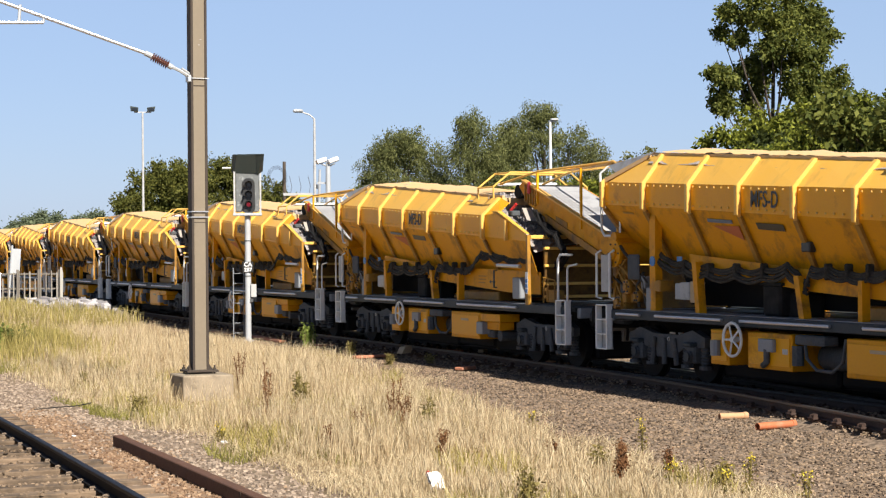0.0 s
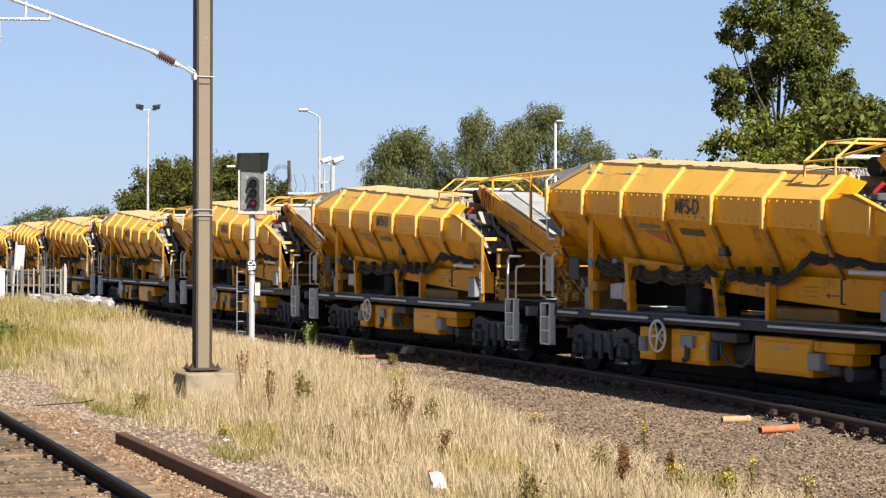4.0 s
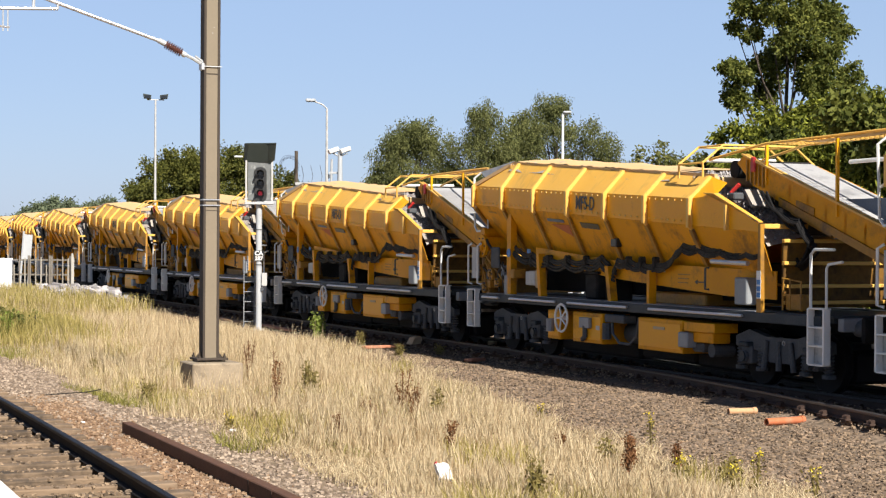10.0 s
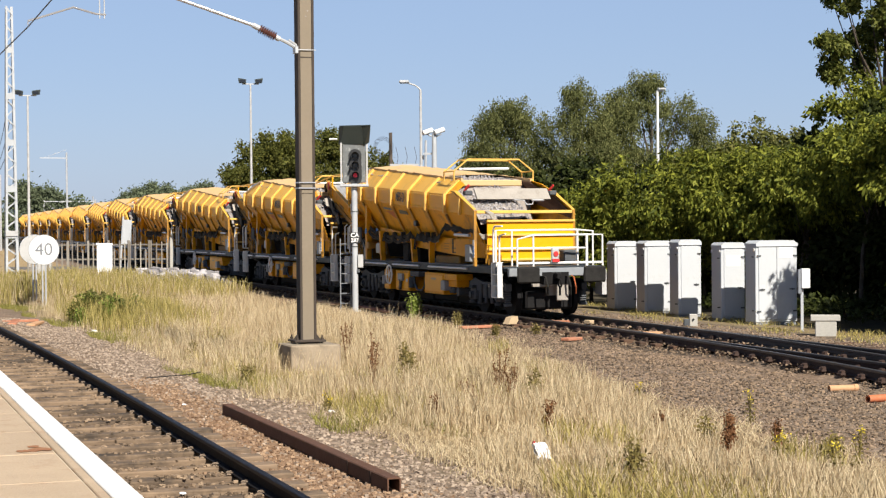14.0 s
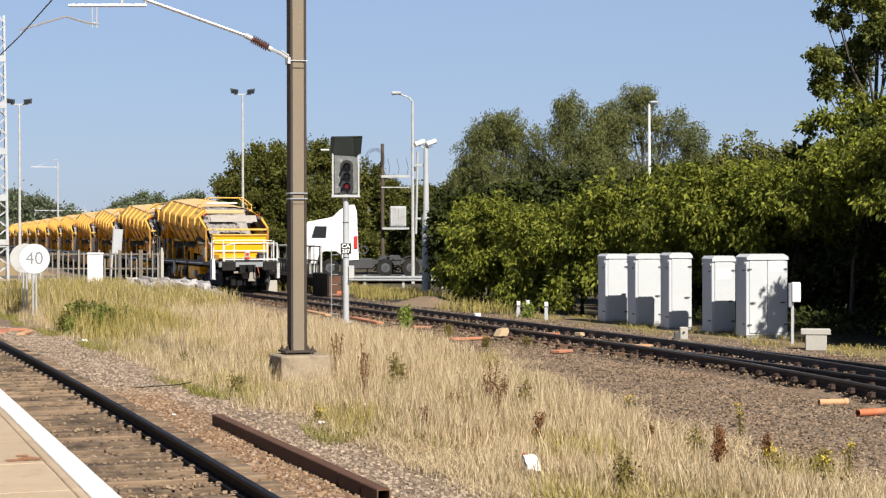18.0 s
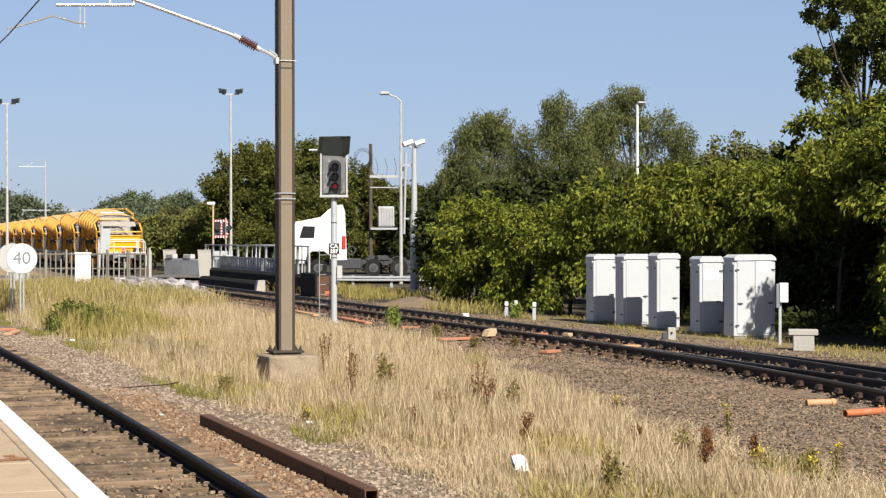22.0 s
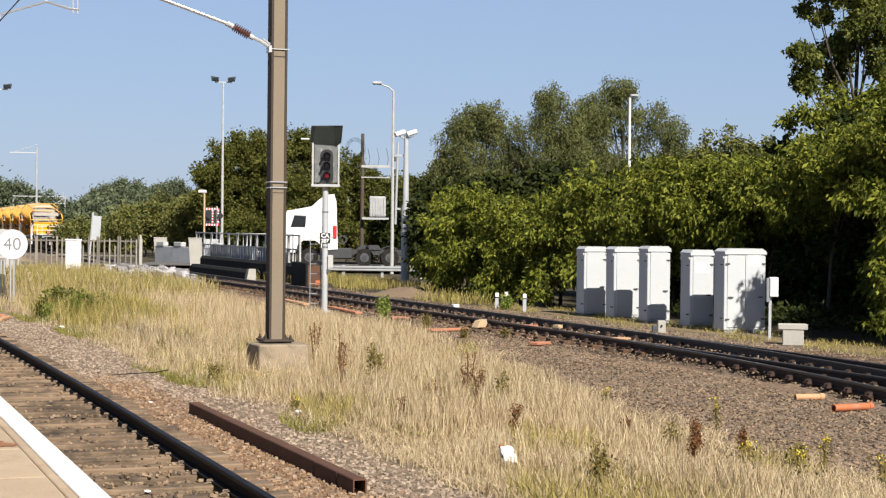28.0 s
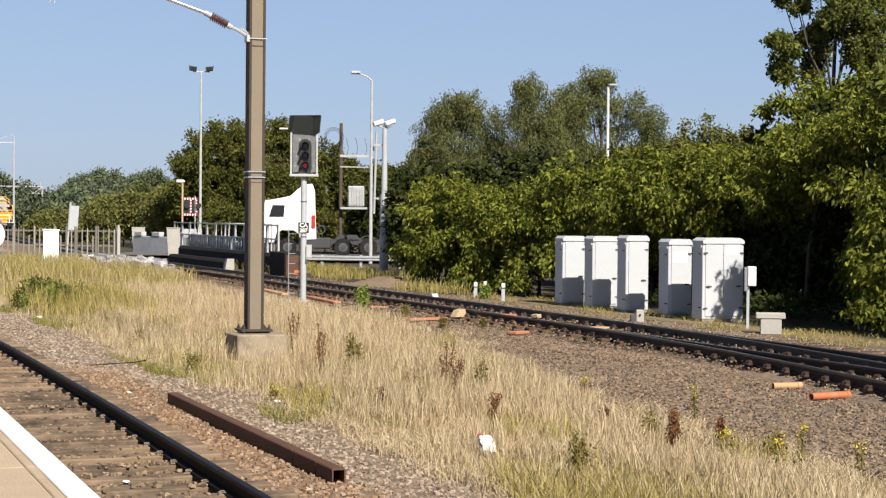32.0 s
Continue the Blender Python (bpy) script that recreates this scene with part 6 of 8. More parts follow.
single("loose_cable", f, BLACK, pose(4.6, 28.2, -0.225, 0, 0, -35), "dark loose cable across the ballast", "cable")

# ---- speed sign, lattice mast, poles ----
for k, (x, y, c) in enumerate(((6.05, 56.0, SIGNWHITE), (5.92, 57.6, OFFWHITE))):
    sg = thing("speed_sign", pose(x, y, -0.3, 0, 0, -6), "round white speed board on two thin posts" if k == 0 else "second round pale board seen behind the first", "speed sign")
    part("disc", Form().cyl((0, -0.02, 1.86), (0, 0.0, 1.86), 0.47, 36), c, sg, "round board")
    part("rim", Form().ring((0, -0.01, 1.86), (0, 1, 0), 0.47, 0.014, 36, 6), GALV, sg)
    for px in (-0.05, 0.05):
        part("post", Form().cyl((px, 0.03, 0), (px, 0.03, 2.25), 0.028, 8), GALV, sg)
    if k == 0:
        lettering("numerals", "40", 0.56, SIGNGREY, sg, Matrix.Translation((0, -0.026, 1.86)) @ face, "grey numerals")
lm = thing("lattice_mast", pose(7.25, 80.4, -0.3), "tall galvanised lattice mast of the overhead line", "mast")
for sx in (-1, 1):
    for sy in (-1, 1):
        a, b, e, h = sx * 0.30, sx * 0.15, sy * 0.25, sy * 0.14
        f = Form().plate([(a, e, 0), (a - sx * 0.11, e, 0), (b - sx * 0.08, h, 12.6), (b, h, 12.6)], 0.012)
        f.plate([(a, e, 0), (a, e - sy * 0.11, 0), (b, h - sy * 0.08, 12.6), (b, h, 12.6)], 0.012)
        part("leg", f, GREYPOST, lm)
for k in range(30):
    a, b = k / 30, (k + 1) / 30
    wa, wb = 0.30 - 0.15 * a, 0.30 - 0.15 * b
    s = 1 if k % 2 else -1
    for yy in (-0.26, 0.26):
        ya, yb = yy * (1 - 0.43 * a), yy * (1 - 0.43 * b)
        part("brace", Form().plate([(s * wa, ya, 12.6 * a), (s * wa, ya, 12.6 * a + 0.06), (-s * wb, yb, 12.6 * b + 0.06), (-s * wb, yb, 12.6 * b)], 0.01), GREYPOST, lm)
    if k % 5 == 0:
        part("batten", Form().box(-wa, -0.27 * (1 - 0.43 * a), 12.6 * a, wa, -0.255 * (1 - 0.43 * a), 12.6 * a + 0.28), GREYPOST, lm)
part("foot", Form().box(-0.5, -0.45, -0.1, 0.5, 0.45, 0.12, 0.02), CONCRETE, lm)
part("plate", Form().box(-0.28, -0.30, 2.2, 0.28, -0.27, 2.45), OFFWHITE, lm)


def floodlight_post(x, y, h, label):
    p = thing("floodlight_mast", pose(x, y, -0.3, 0, 0, -10), label, "floodlight mast", "floodlight masts")
    part("pole", Form().cyl((0, 0, 0), (0, 0, h), 0.10, 10, 0.06), OFFWHITE, p, "pale slender pole")
    part("crossbar", Form().box(-0.55, -0.03, h - 0.02, 0.55, 0.03, h + 0.05), GALV, p)
    for s in (-1, 1):
        fl = part("floodlight", Form().prism([(s * 0.30, h + 0.05), (s * 0.75, h + 0.08), (s * 0.80, h + 0.38), (s * 0.28, h + 0.30)], "y", -0.30, 0.12), HOOD, p, "dark floodlight")
        part("glass", Form().box(s * 0.34, -0.32, h + 0.09, s * 0.72, -0.30, h + 0.28), GLASS, fl)
    return p


floodlight_post(25.3, 110.6, 11.85, "tall pale pole with two dark floodlights")
floodlight_post(11.25, 112.5, 11.0, "tall pale pole with two dark floodlights near the fence")
for x, y, h, arm, label in ((29.45, 88.0, 9.93, 1, "white street lamp column with an outreach arm"), (38.9, 78.6, 9.3, 0, "white lamp column rising behind the trees")):
    p = thing("street_lamp", pose(x, y, -0.3, 0, 0, -18), label, "street lamp", "street lamps")
    part("column", Form().cyl((0, 0, 0), (0, 0, h - 0.1), 0.10, 10, 0.06), WHITE if arm == 0 else OFFWHITE, p)
    if arm:
        part("arm", Form().pipe([(0, 0, h - 0.1), (-0.25, 0, h + 0.12), (-0.75, 0, h + 0.3)], 0.04, 8), OFFWHITE, p)
        part("lantern", Form().box(-1.15, -0.14, h + 0.24, -0.6, 0.14, h + 0.42, 0.06), GALV, p, "grey lantern")
    else:
        part("arm", Form().box(-0.05, -0.05, h - 0.12, 0.3, 0.05, h - 0.05, 0.02), OFFWHITE, p)
        part("lantern", Form().box(0.02, -0.16, h - 0.05, 0.42, 0.16, h + 0.06, 0.03), GALV, p, "grey lantern")
cc = thing("camera_mast", pose(23.1, 67.3, -0.25, 0, 0, -19), "grey crossing camera mast with two white cameras", "camera mast")
part("tube", Form().cyl((0, 0, 0), (0, 0, 3.4), 0.18, 12, 0.17).cyl((0, 0, 3.4), (0, 0, 6.3), 0.13, 12, 0.09), GREYPOST, cc, "tapered grey tube")
part("second_tube", Form().cyl((-0.42, 0.1, 2.6), (-0.34, 0.1, 6.0), 0.05, 8), GALV, cc)
part("brace", Form().box(-0.45, 0.05, 3.2, 0.05, 0.12, 3.28).box(-0.45, 0.05, 5.4, 0.05, 0.12, 5.48), GALV, cc)
for s, z in ((-1, 6.38), (1, 6.40)):
    part("camera", Form().cyl((s * 0.24 - 0.22, -0.14, z - 0.10), (s * 0.24 + 0.16, 0.05, z + 0.04), 0.105, 10), SIGNWHITE, cc, "white camera housing")
    part("camera_arm", Form().pipe([(0, 0, 6.1), (s * 0.3, 0, 6.25)], 0.03, 6), GALV, cc)
for k, z in enumerate((5.2, 4.7)):
    part("aerial", Form().box(-0.50, -0.05, z, -0.42, 0.05, z + 0.18, 0.02), DARK, cc)
hp = thing("transformer_pole", pose(33.1, 105.0, -1.0, 0, 0, -18) @ Matrix.Diagonal((1.31, 1.31, 1.31, 1)), "wooden pole with crossarm and a grey transformer", "utility pole")
part("pole", Form().cyl((0, 0, 0), (0, 0, 7.0), 0.10, 10, 0.08), BARK, hp, "dark wooden pole")
part("crossarm", Form().box(-0.05, -0.1, 5.35, 1.35, 0.0, 5.47).box(-0.05, -0.1, 4.85, 1.35, -0.04, 4.9), OFFWHITE, hp, "pale crossarm")
tf = part("transformer", Form().box(0.35, -0.45, 2.95, 1.15, 0.05, 3.95, 0.05), LGREY, hp, "grey finned transformer")
for k in range(6):
    part("fin", Form().box(0.40 + 0.13 * k, -0.50, 3.05, 0.43 + 0.13 * k, -0.45, 3.85), OFFWHITE, tf)
part("platform", Form().box(0.0, -0.5, 2.82, 1.3, 0.1, 2.92), GALV, hp)
for k in range(4):
    part("cable_coil", Form().ring((-0.35, -0.1, 6.3), (0.2, 1, 0.1), 0.34 + 0.05 * k, 0.007, 18, 4), BLACK, hp)
for x in (0.3, 0.75, 1.2):
    part("lead", Form().pipe([(x, 0, 5.47), (x + 0.06, 0, 5.8), (x - 0.05, 0, 6.3)], 0.012, 5), DARK, hp)

# ---- level crossing ----
road = thing("road", pose(0, 0, 0), "worn asphalt road over the level crossing", "road", kind="structure")
part("carriageway", Form().plate([(19.2, 101.5, -0.02), (16.8, 96.5, -0.02), (40, 82.5, 0.0), (60, 74, 0.0), (62, 79.5, 0.0), (42, 89.5, 0.0)], 0.05), ASPHALT, road)
part("crossing_deck", Form().plate([(9, 104.5, -0.05), (9, 98.5, -0.05), (15.9, 97.0, -0.05), (15.9, 101.5, -0.05)], 0.045).plate([(16.15, 97.0, -0.05), (17.35, 96.6, -0.05), (17.35, 101.2, -0.05), (16.15, 101.5, -0.05)], 0.045), ASPHALT, road, "dark crossing deck")
fence = thing("palisade_fence", pose(0, 0, 0), "rusty grey steel palisade fence with tall pales", "fence")
FA, FB = Vector((14.25, 79.3, -0.3)), Vector((8.2, 82.6, -0.3))
for k in range(8):
    p = FA.lerp(FB, k / 7)
    part("post", Form().box(p.x - 0.05, p.y - 0.05, -0.35, p.x + 0.05, p.y + 0.05, 1.66, 0.01), FENCEGREY, fence)
for z in (0.75, 1.42):
    part("rail", Form().plate([(FA.x, FA.y, z), (FB.x, FB.y, z), (FB.x, FB.y, z + 0.07), (FA.x, FA.y, z + 0.07)], 0.04), FENCEGREY, fence)
for k in range(27):
    p = FA.lerp(FB, (k + 0.5) / 27)
    h = (1.50, 1.56, 1.5, 1.62, 1.2, 1.54)[k % 6]
    part("pale", Form().prism([(p.x - 0.03, -0.3), (p.x + 0.03, -0.3), (p.x + 0.03, h), (p.x, h + 0.07), (p.x - 0.03, h)], "y", p.y - 0.075, p.y - 0.06), FENCEGREY, fence)
part("end_pale", Form().prism([(14.24, -0.3), (14.36, -0.3), (14.38, 1.5), (14.33, 1.75), (14.26, 1.78), (14.24, 1.5)], "y", 79.1, 79.16), PALECONC, fence, "pale curved end pale")
wb = thing("white_notice_box", pose(10.95, 77.0, -0.3, 0, 0, -8), "tall white box in the grass by the fence", "equipment box")
part("case", Form().box(-0.34, -0.2, 0, 0.34, 0.2, 1.78, 0.015), SIGNWHITE, wb)
part("lid", Form().box(-0.37, -0.23, 1.78, 0.37, 0.23, 1.86, 0.02), SIGNWHITE, wb)
part("mark", Form().box(-0.10, -0.206, 0.35, -0.07, -0.201, 0.62).box(-0.10, -0.206, 0.33, 0.1, -0.201, 0.37).box(0.08, -0.206, 0.35, 0.11, -0.201, 0.55), MGREY, wb, "unreadable grey mark")
gb = thing("grey_cabinet", pose(9.1, 84.2, -0.3, 0, 0, -6), "small grey cabinet behind the fence", "cabinet")
part("case", Form().box(-0.32, -0.2, 0, 0.32, 0.2, 1.35, 0.015), OFFWHITE, gb)
part("lid", Form().box(-0.35, -0.23, 1.35, 0.35, 0.23, 1.42, 0.02), LGREY, gb)
st = thing("leaning_board", pose(12.65, 84.0, -0.3, 0, 4, -8), "grey rectangular board on a leaning post", "sign")
part("post", Form().cyl((0, 0, 0), (0, 0, 3.1), 0.05, 8), GREYPOST, st)
part("board", Form().box(0.0, -0.06, 1.75, 0.42, -0.03, 2.95, 0.01), GREYPOST, st, "grey board back")
part("post", Form().cyl((0.36, 0, 0), (0.36, 0, 1.8), 0.04, 8), GREYPOST, st)
for x, y, hh, w, d in ((21.7, 112.5, 1.55, 0.75, 0.6), (19.35, 90.6, 1.7, 0.6, 0.6)):
    p = thing("concrete_pillar", pose(x, y, -0.2, 0, 0, -12), "pale concrete wing pillar at the crossing", "pillar", "crossing pillars")
    part("shaft", Form().prism([(-w / 2, 0), (w / 2, 0), (w / 2 - 0.02, hh), (-w / 2 - 0.12, hh)], "y", -d / 2, d / 2), PALECONC, p)
    part("cap", Form().box(-w / 2 - 0.14, -d / 2 - 0.02, hh, w / 2, d / 2 + 0.02, hh + 0.06, 0.015), PALECONC, p)
wl = thing("parapet_wall", pose(20.4, 101.0, -0.2, 0, 0, -72), "low pale parapet between the pillars", "wall")
part("wall", Form().box(-2.4, -0.15, 0, 6.5, 0.15, 1.15, 0.03), LGREY, wl)
for k in range(4):
    part("white_cap", Form().box(-2.2 + 2.1 * k, -0.18, 1.15, -1.3 + 2.1 * k, 0.18, 1.42, 0.04), OFFWHITE, wl, "white painted cap" if k == 0 else "")
for name, x, y0, y1, h, w, lbl in (("kerb_beam", 18.25, 74.3, 86.0, 0.50, 0.4, "long low black beam beside the rail"), ("kerb_beam", 19.3, 69.5, 88.6, 0.86, 0.35, "long black beam set behind the first")):
    kb = thing(name, pose(x, 0, -0.22), lbl, "beam", "black beams by the crossing")
    n = 5
    for k in range(n):
        a, b = y0 + (y1 - y0) * k / n + 0.01, y0 + (y1 - y0) * (k + 1) / n - 0.01
        part("beam_length", Form().prism([(-w / 2, 0), (w / 2, 0), (w / 2, h), (-w / 2 + 0.1, h), (-w / 2, h - 0.12)], "y", a, b), BLACK, kb)
    if h < 0.6:
        part("white_end", Form().prism([(-w / 2 - 0.02, 0), (w / 2, 0), (w / 2, h + 0.05), (-w / 2 + 0.08, h + 0.05)], "y", y0 - 0.35, y0 - 0.01), PALECONC, kb, "pale concrete end block")
eb = thing("beam_end_box", pose(19.05, 66.2, -0.22, 0, 0, 0), "dark rusty steel box at the beam's end", "box")
part("case", Form().box(-0.5, 0, 0, 0.15, 2.2, 1.0, 0.03), BLACK, eb)
part("rust_face", Form().box(-0.42, -0.02, 0.08, 0.08, 0.0, 0.9), RUSTBOARD, eb, "rusty end plate")
part("orange_tag", Form().box(-0.1, -0.03, 0.12, 0.12, -0.021, 0.3), ORANGE, eb)
rl = thing("footway_railing", pose(20.6, 0, -0.1), "grey-blue pedestrian railing along the crossing", "railing")
for k in range(12):
    y = 74.5 + 2.0 * k
    part("post", Form().box(-0.04, y - 0.04, 0, 0.04, y + 0.04, 1.95), OFFWHITE, rl)
for z in (0.6, 1.25, 1.88):
    part("rail", Form().box(-0.03, 74.5, z, 0.03, 96.5, z + 0.06), OFFWHITE, rl)
for k in range(44):
    y = 74.75 + 0.5 * k
    part("infill_bar", Form().box(-0.015, y - 0.02, 0.62, 0.015, y + 0.02, 1.27 if k % 3 else 1.9), GALV, rl)
for k, (y, mt) in enumerate(((78.5, BLUEGREY), (81.0, BLUEGREY), (84.4, BLUEGREY), (86.9, BLUEGREY), (89.4, BLUEGREY), (91.9, BLUEGREY))):
    sheet = part("panel", Form().box(0.05, y - 1.2, 0.35, 0.08, y + 1.2, 1.3), mt, rl, "blue-grey infill sheet" if k == 0 else "")
    if y > 83:
        f = Form()
        for q in range(5):
            a = y - 1.0 + 0.46 * q
            f.prism([(a, 0.42), (a + 0.16, 0.42), (a + 0.34, 1.22), (a + 0.10, 1.22)], "x", 0.03, 0.048)
        f.box(0.03, y - 1.1, 0.78, 0.046, y + 1.1, 0.90)
        part("white_pattern", f, OFFWHITE, sheet, "worn white painted pattern")
rl2 = thing("near_railing", pose(24.4, 90.8, -0.1, 0, 0, -16), "pale tubular railing beside the road", "railing")
for x in (-3.2, -2.0, -0.8, 0.3):
    part("post", Form().cyl((x, 0, 0), (x, 0, 1.9), 0.045, 8), OFFWHITE, rl2)
for z in (0.9, 1.88):
    part("rail", Form().cyl((-3.2, 0, z), (0.3, 0, z), 0.04, 8), OFFWHITE, rl2)
wg = thing("warning_lights", pose(21.9, 98.4, 1.10, 0, 0, -12) @ Matrix.Diagonal((0.66, 0.66, 0.66, 1)), "crossing wig-wag lights with a red and white border", "crossing lights")
part("post", Form().cyl((0.45, 0, -1.9), (0.45, 0, 3.4), 0.06, 8), GALV, wg)
brd = part("backboard", Form().box(-0.60, -0.05, 1.75, 0.55, -0.02, 3.1, 0.02), SIGNBLACK, wg, "black backboard")
for k in range(12):
    for a, b, c, d in ((-0.72 + 0.115 * k, 3.06, 0.11, 0.18), (-0.72 + 0.115 * k, 1.66, 0.11, 0.18)):
        part("border_block", Form().box(a, -0.08, b, a + c, -0.05, b + d), RED if k % 2 else SIGNWHITE, brd)
    if k < 10:
        for a in (-0.72, 0.0, 0.50):
            part("border_block", Form().box(a, -0.08, 1.84 + 0.122 * k, a + 0.14, -0.05, 1.955 + 0.122 * k), SIGNWHITE if k % 2 else RED, brd)
for x in (-0.28, 0.75):
    part("lamp", Form().cyl((x, -0.28, 2.55), (x, -0.02, 2.55), 0.24, 12), SIGNBLACK, wg, "black hooded lamp")
part("base_box", Form().box(-0.55, -0.2, -1.9, 0.6, 0.2, 0.5, 0.03), LGREY, wg)
cp = thing("crossing_camera", pose(21.35, 97.9, -0.1, 0, 0, -12), "white camera on a short brown post", "camera")
part("post", Form().cyl((0, 0, 0), (0, 0, 4.2), 0.055, 8), TAN, cp)
part("camera", Form().box(-0.36, -0.09, 4.18, 0.12, 0.09, 4.36, 0.04), SIGNWHITE, cp, "white camera housing")
gr = thing("guardrail", pose(22.9, 80.8, -0.25, 0, 0, -27.5), "galvanised roadside guardrail on short posts", "guardrail")
part("beam", Form().add([(x, yy, z) for x in (-0.6, 5.6) for yy, z in ((0, 0.33), (-0.07, 0.37), (-0.07, 0.42), (0, 0.46), (-0.07, 0.5), (-0.07, 0.55), (0, 0.59), (0.03, 0.59), (0.03, 0.33))], [(k, (k + 1) % 9, 9 + (k + 1) % 9, 9 + k) for k in range(9)] + [tuple(range(8, -1, -1)), tuple(range(9, 18))]), GALV, gr, "corrugated beam")
for x in (-0.4, 1.6, 3.5, 5.4):
    part("post", Form().box(x - 0.06, 0.03, 0, x + 0.06, 0.13, 0.62), GALV, gr)

# ---- lorry waiting at the crossing ----
TX, TY = 28.35, 91.9
lorry = thing("lorry_tractor", pose(TX, TY, 0.03, 0, 0, -16), "white lorry tractor unit waiting on the road", "lorry")
cabp = [(-3.85, 0.75), (-3.95, 1.5), (-3.85, 2.2), (-3.55, 3.05), (-3.1, 3.12), (-2.2, 3.30), (-1.75, 3.72), (-1.35, 3.95), (-0.98, 3.98), (-0.85, 3.6), (-0.75, 0.95), (-1.6, 0.9), (-1.75, 1.25), (-2.0, 1.42), (-2.65, 1.42), (-2.95, 1.2), (-3.05, 0.75)]
cab = part("cab", Form().prism(cabp, "y", -1.2, 1.2), TRUCKWHITE, lorry, "glossy white high-roof cab")
part("side_window", Form().prism([(-3.35, 2.15), (-2.55, 2.15), (-2.5, 2.78), (-3.15, 2.8)], "y", -1.215, -1.19), GLASS, cab, "dark side window")
part("windscreen", Form().plate([(-3.90, -1.05, 2.15), (-3.90, 1.05, 2.15), (-3.62, 1.05, 2.95), (-3.62, -1.05, 2.95)], 0.02), GLASS, cab)
for x in (-1.85, -0.98):
    part("cab_seam", Form().box(x, -1.206, 1.2, x + 0.012, -1.2, 3.4), MGREY, cab)
for z in (1.6, 2.1, 2.6, 3.1):
    part("cab_seam", Form().box(-1.85, -1.206, z, -0.8, -1.2, z + 0.012), MGREY, cab)
part("mirror", Form().box(-3.75, -1.42, 2.1, -3.6, -1.25, 2.75, 0.03), SIGNBLACK, cab)
part("red_extinguisher_box", Form().box(-1.02, -1.26, 1.55, -0.82, -1.2, 2.25, 0.02), RED, cab, "red locker on the cab side")
part("chassis", Form().box(-3.6, -0.45, 0.62, 3.0, 0.45, 0.92, 0.02), TRUCKDARK, lorry, "dark chassis frame")
part("side_skirt", Form().box(-1.7, -1.15, 0.42, 0.05, -0.75, 1.02, 0.06), TRUCKDARK, lorry)
part("fifth_wheel", Form().prism([(0.35, 0.92), (1.7, 0.92), (1.5, 1.18), (0.5, 1.18)], "y", -0.5, 0.5), TRUCKDARK, lorry)
part("suzie_coils", Form().ring((-0.5, -0.3, 1.45), (0.2, 1, 0), 0.22, 0.025, 16, 5).ring((-0.4, 0.0, 1.5), (0.2, 1, 0), 0.2, 0.012, 16, 5), DARK, lorry, "dark air line coils")
for x in (-2.33, 0.72, 2.12):
    for s in (-1, 1):
        wh = part("wheel", Form().cyl((x, s * 0.85, 0.5), (x, s * 1.15, 0.5), 0.5, 24), BLACK, lorry)
        part("rim", Form().cyl((x, s * 1.13, 0.5), (x, s * 1.165, 0.5), 0.25, 18), DARK, wh, "grey wheel rim")
        part("hub", Form().cyl((x, s * 1.15, 0.5), (x, s * 1.2, 0.5), 0.13, 12), TRUCKDARK, wh)
    if x > 0:
        for s in (-1, 1):
            arch = Form()
            for k in range(8):
                a, b = math.pi * (0.08 + 0.84 * k / 8), math.pi * (0.08 + 0.84 * (k + 1) / 8)
                arch.plate([(x + 0.62 * math.cos(a), s * 0.8, 0.5 + 0.62 * math.sin(a)), (x + 0.62 * math.cos(b), s * 0.8, 0.5 + 0.62 * math.sin(b)), (x + 0.62 * math.cos(b), s * 1.2, 0.5 + 0.62 * math.sin(b)), (x + 0.62 * math.cos(a), s * 1.2, 0.5 + 0.62 * math.sin(a))], 0.03)
            part("mudguard", arch, TRUCKDARK, lorry)
part("tail_light", Form().box(2.92, -1.1, 0.72, 3.02, -0.8, 0.9, 0.01), RED, lorry)

# ---- far overhead line masts ----
for x, y, h, arm in ((11.5, 139.0, 9.2, 1), (17.3, 205.0, 8.8, 1), (24.26, 200.0, 11.2, 1), (32.4, 236.0, 6.4, 0), (13.9, 190.0, 7.5, 0), (40.8, 300.0, 8.0, 0)):
    p = thing("line_mast", pose(x, y, -0.3), "distant slender grey overhead line mast", "mast", "distant overhead masts")
    part("pole", Form().cyl((0, 0, 0), (0, 0, h), 0.13, 8, 0.10), GALV, p)
    if arm:
        part("arm", Form().box(-3.0, -0.05, h - 0.7, 0.1, 0.05, h - 0.6), GALV, p)
        part("stay", Form().cyl((-2.6, 0, h - 0.65), (0, 0, h + 0.3), 0.02, 5), GALV, p)
pt = thing("line_portal", pose(29.0, 236.0, -0.3), "distant lattice portal over the far line", "portal")
for z in (5.2, 6.1):
    part("boom", Form().box(-3.4, -0.08, z, 3.4, 0.08, z + 0.12), GALV, pt)
for k in range(6):
    part("lattice", Form().cyl((-3.4 + 1.13 * k, 0, 5.25 if k % 2 else 6.1), (-2.27 + 1.13 * k, 0, 6.1 if k % 2 else 5.25), 0.05, 5), GALV, pt)
part("leg", Form().cyl((-3.4, 0, 0), (-3.4, 0, 6.3), 0.14, 8), GALV, pt)
for k, (z, sag) in enumerate(((8.6, 1.2), (7.2, 0.7), (6.0, 0.1))):
    pts = [(7.25 + 4.0 * a, 80.4 + 58.6 * a, z - sag * 4 * a * (1 - a)) for a in np.linspace(0, 1, 12)]
    single("line_wire", Form().pipe(pts, 0.018, 4), DARK, pose(0, 0, 0), "thin dark overhead wire between distant masts", "wire")


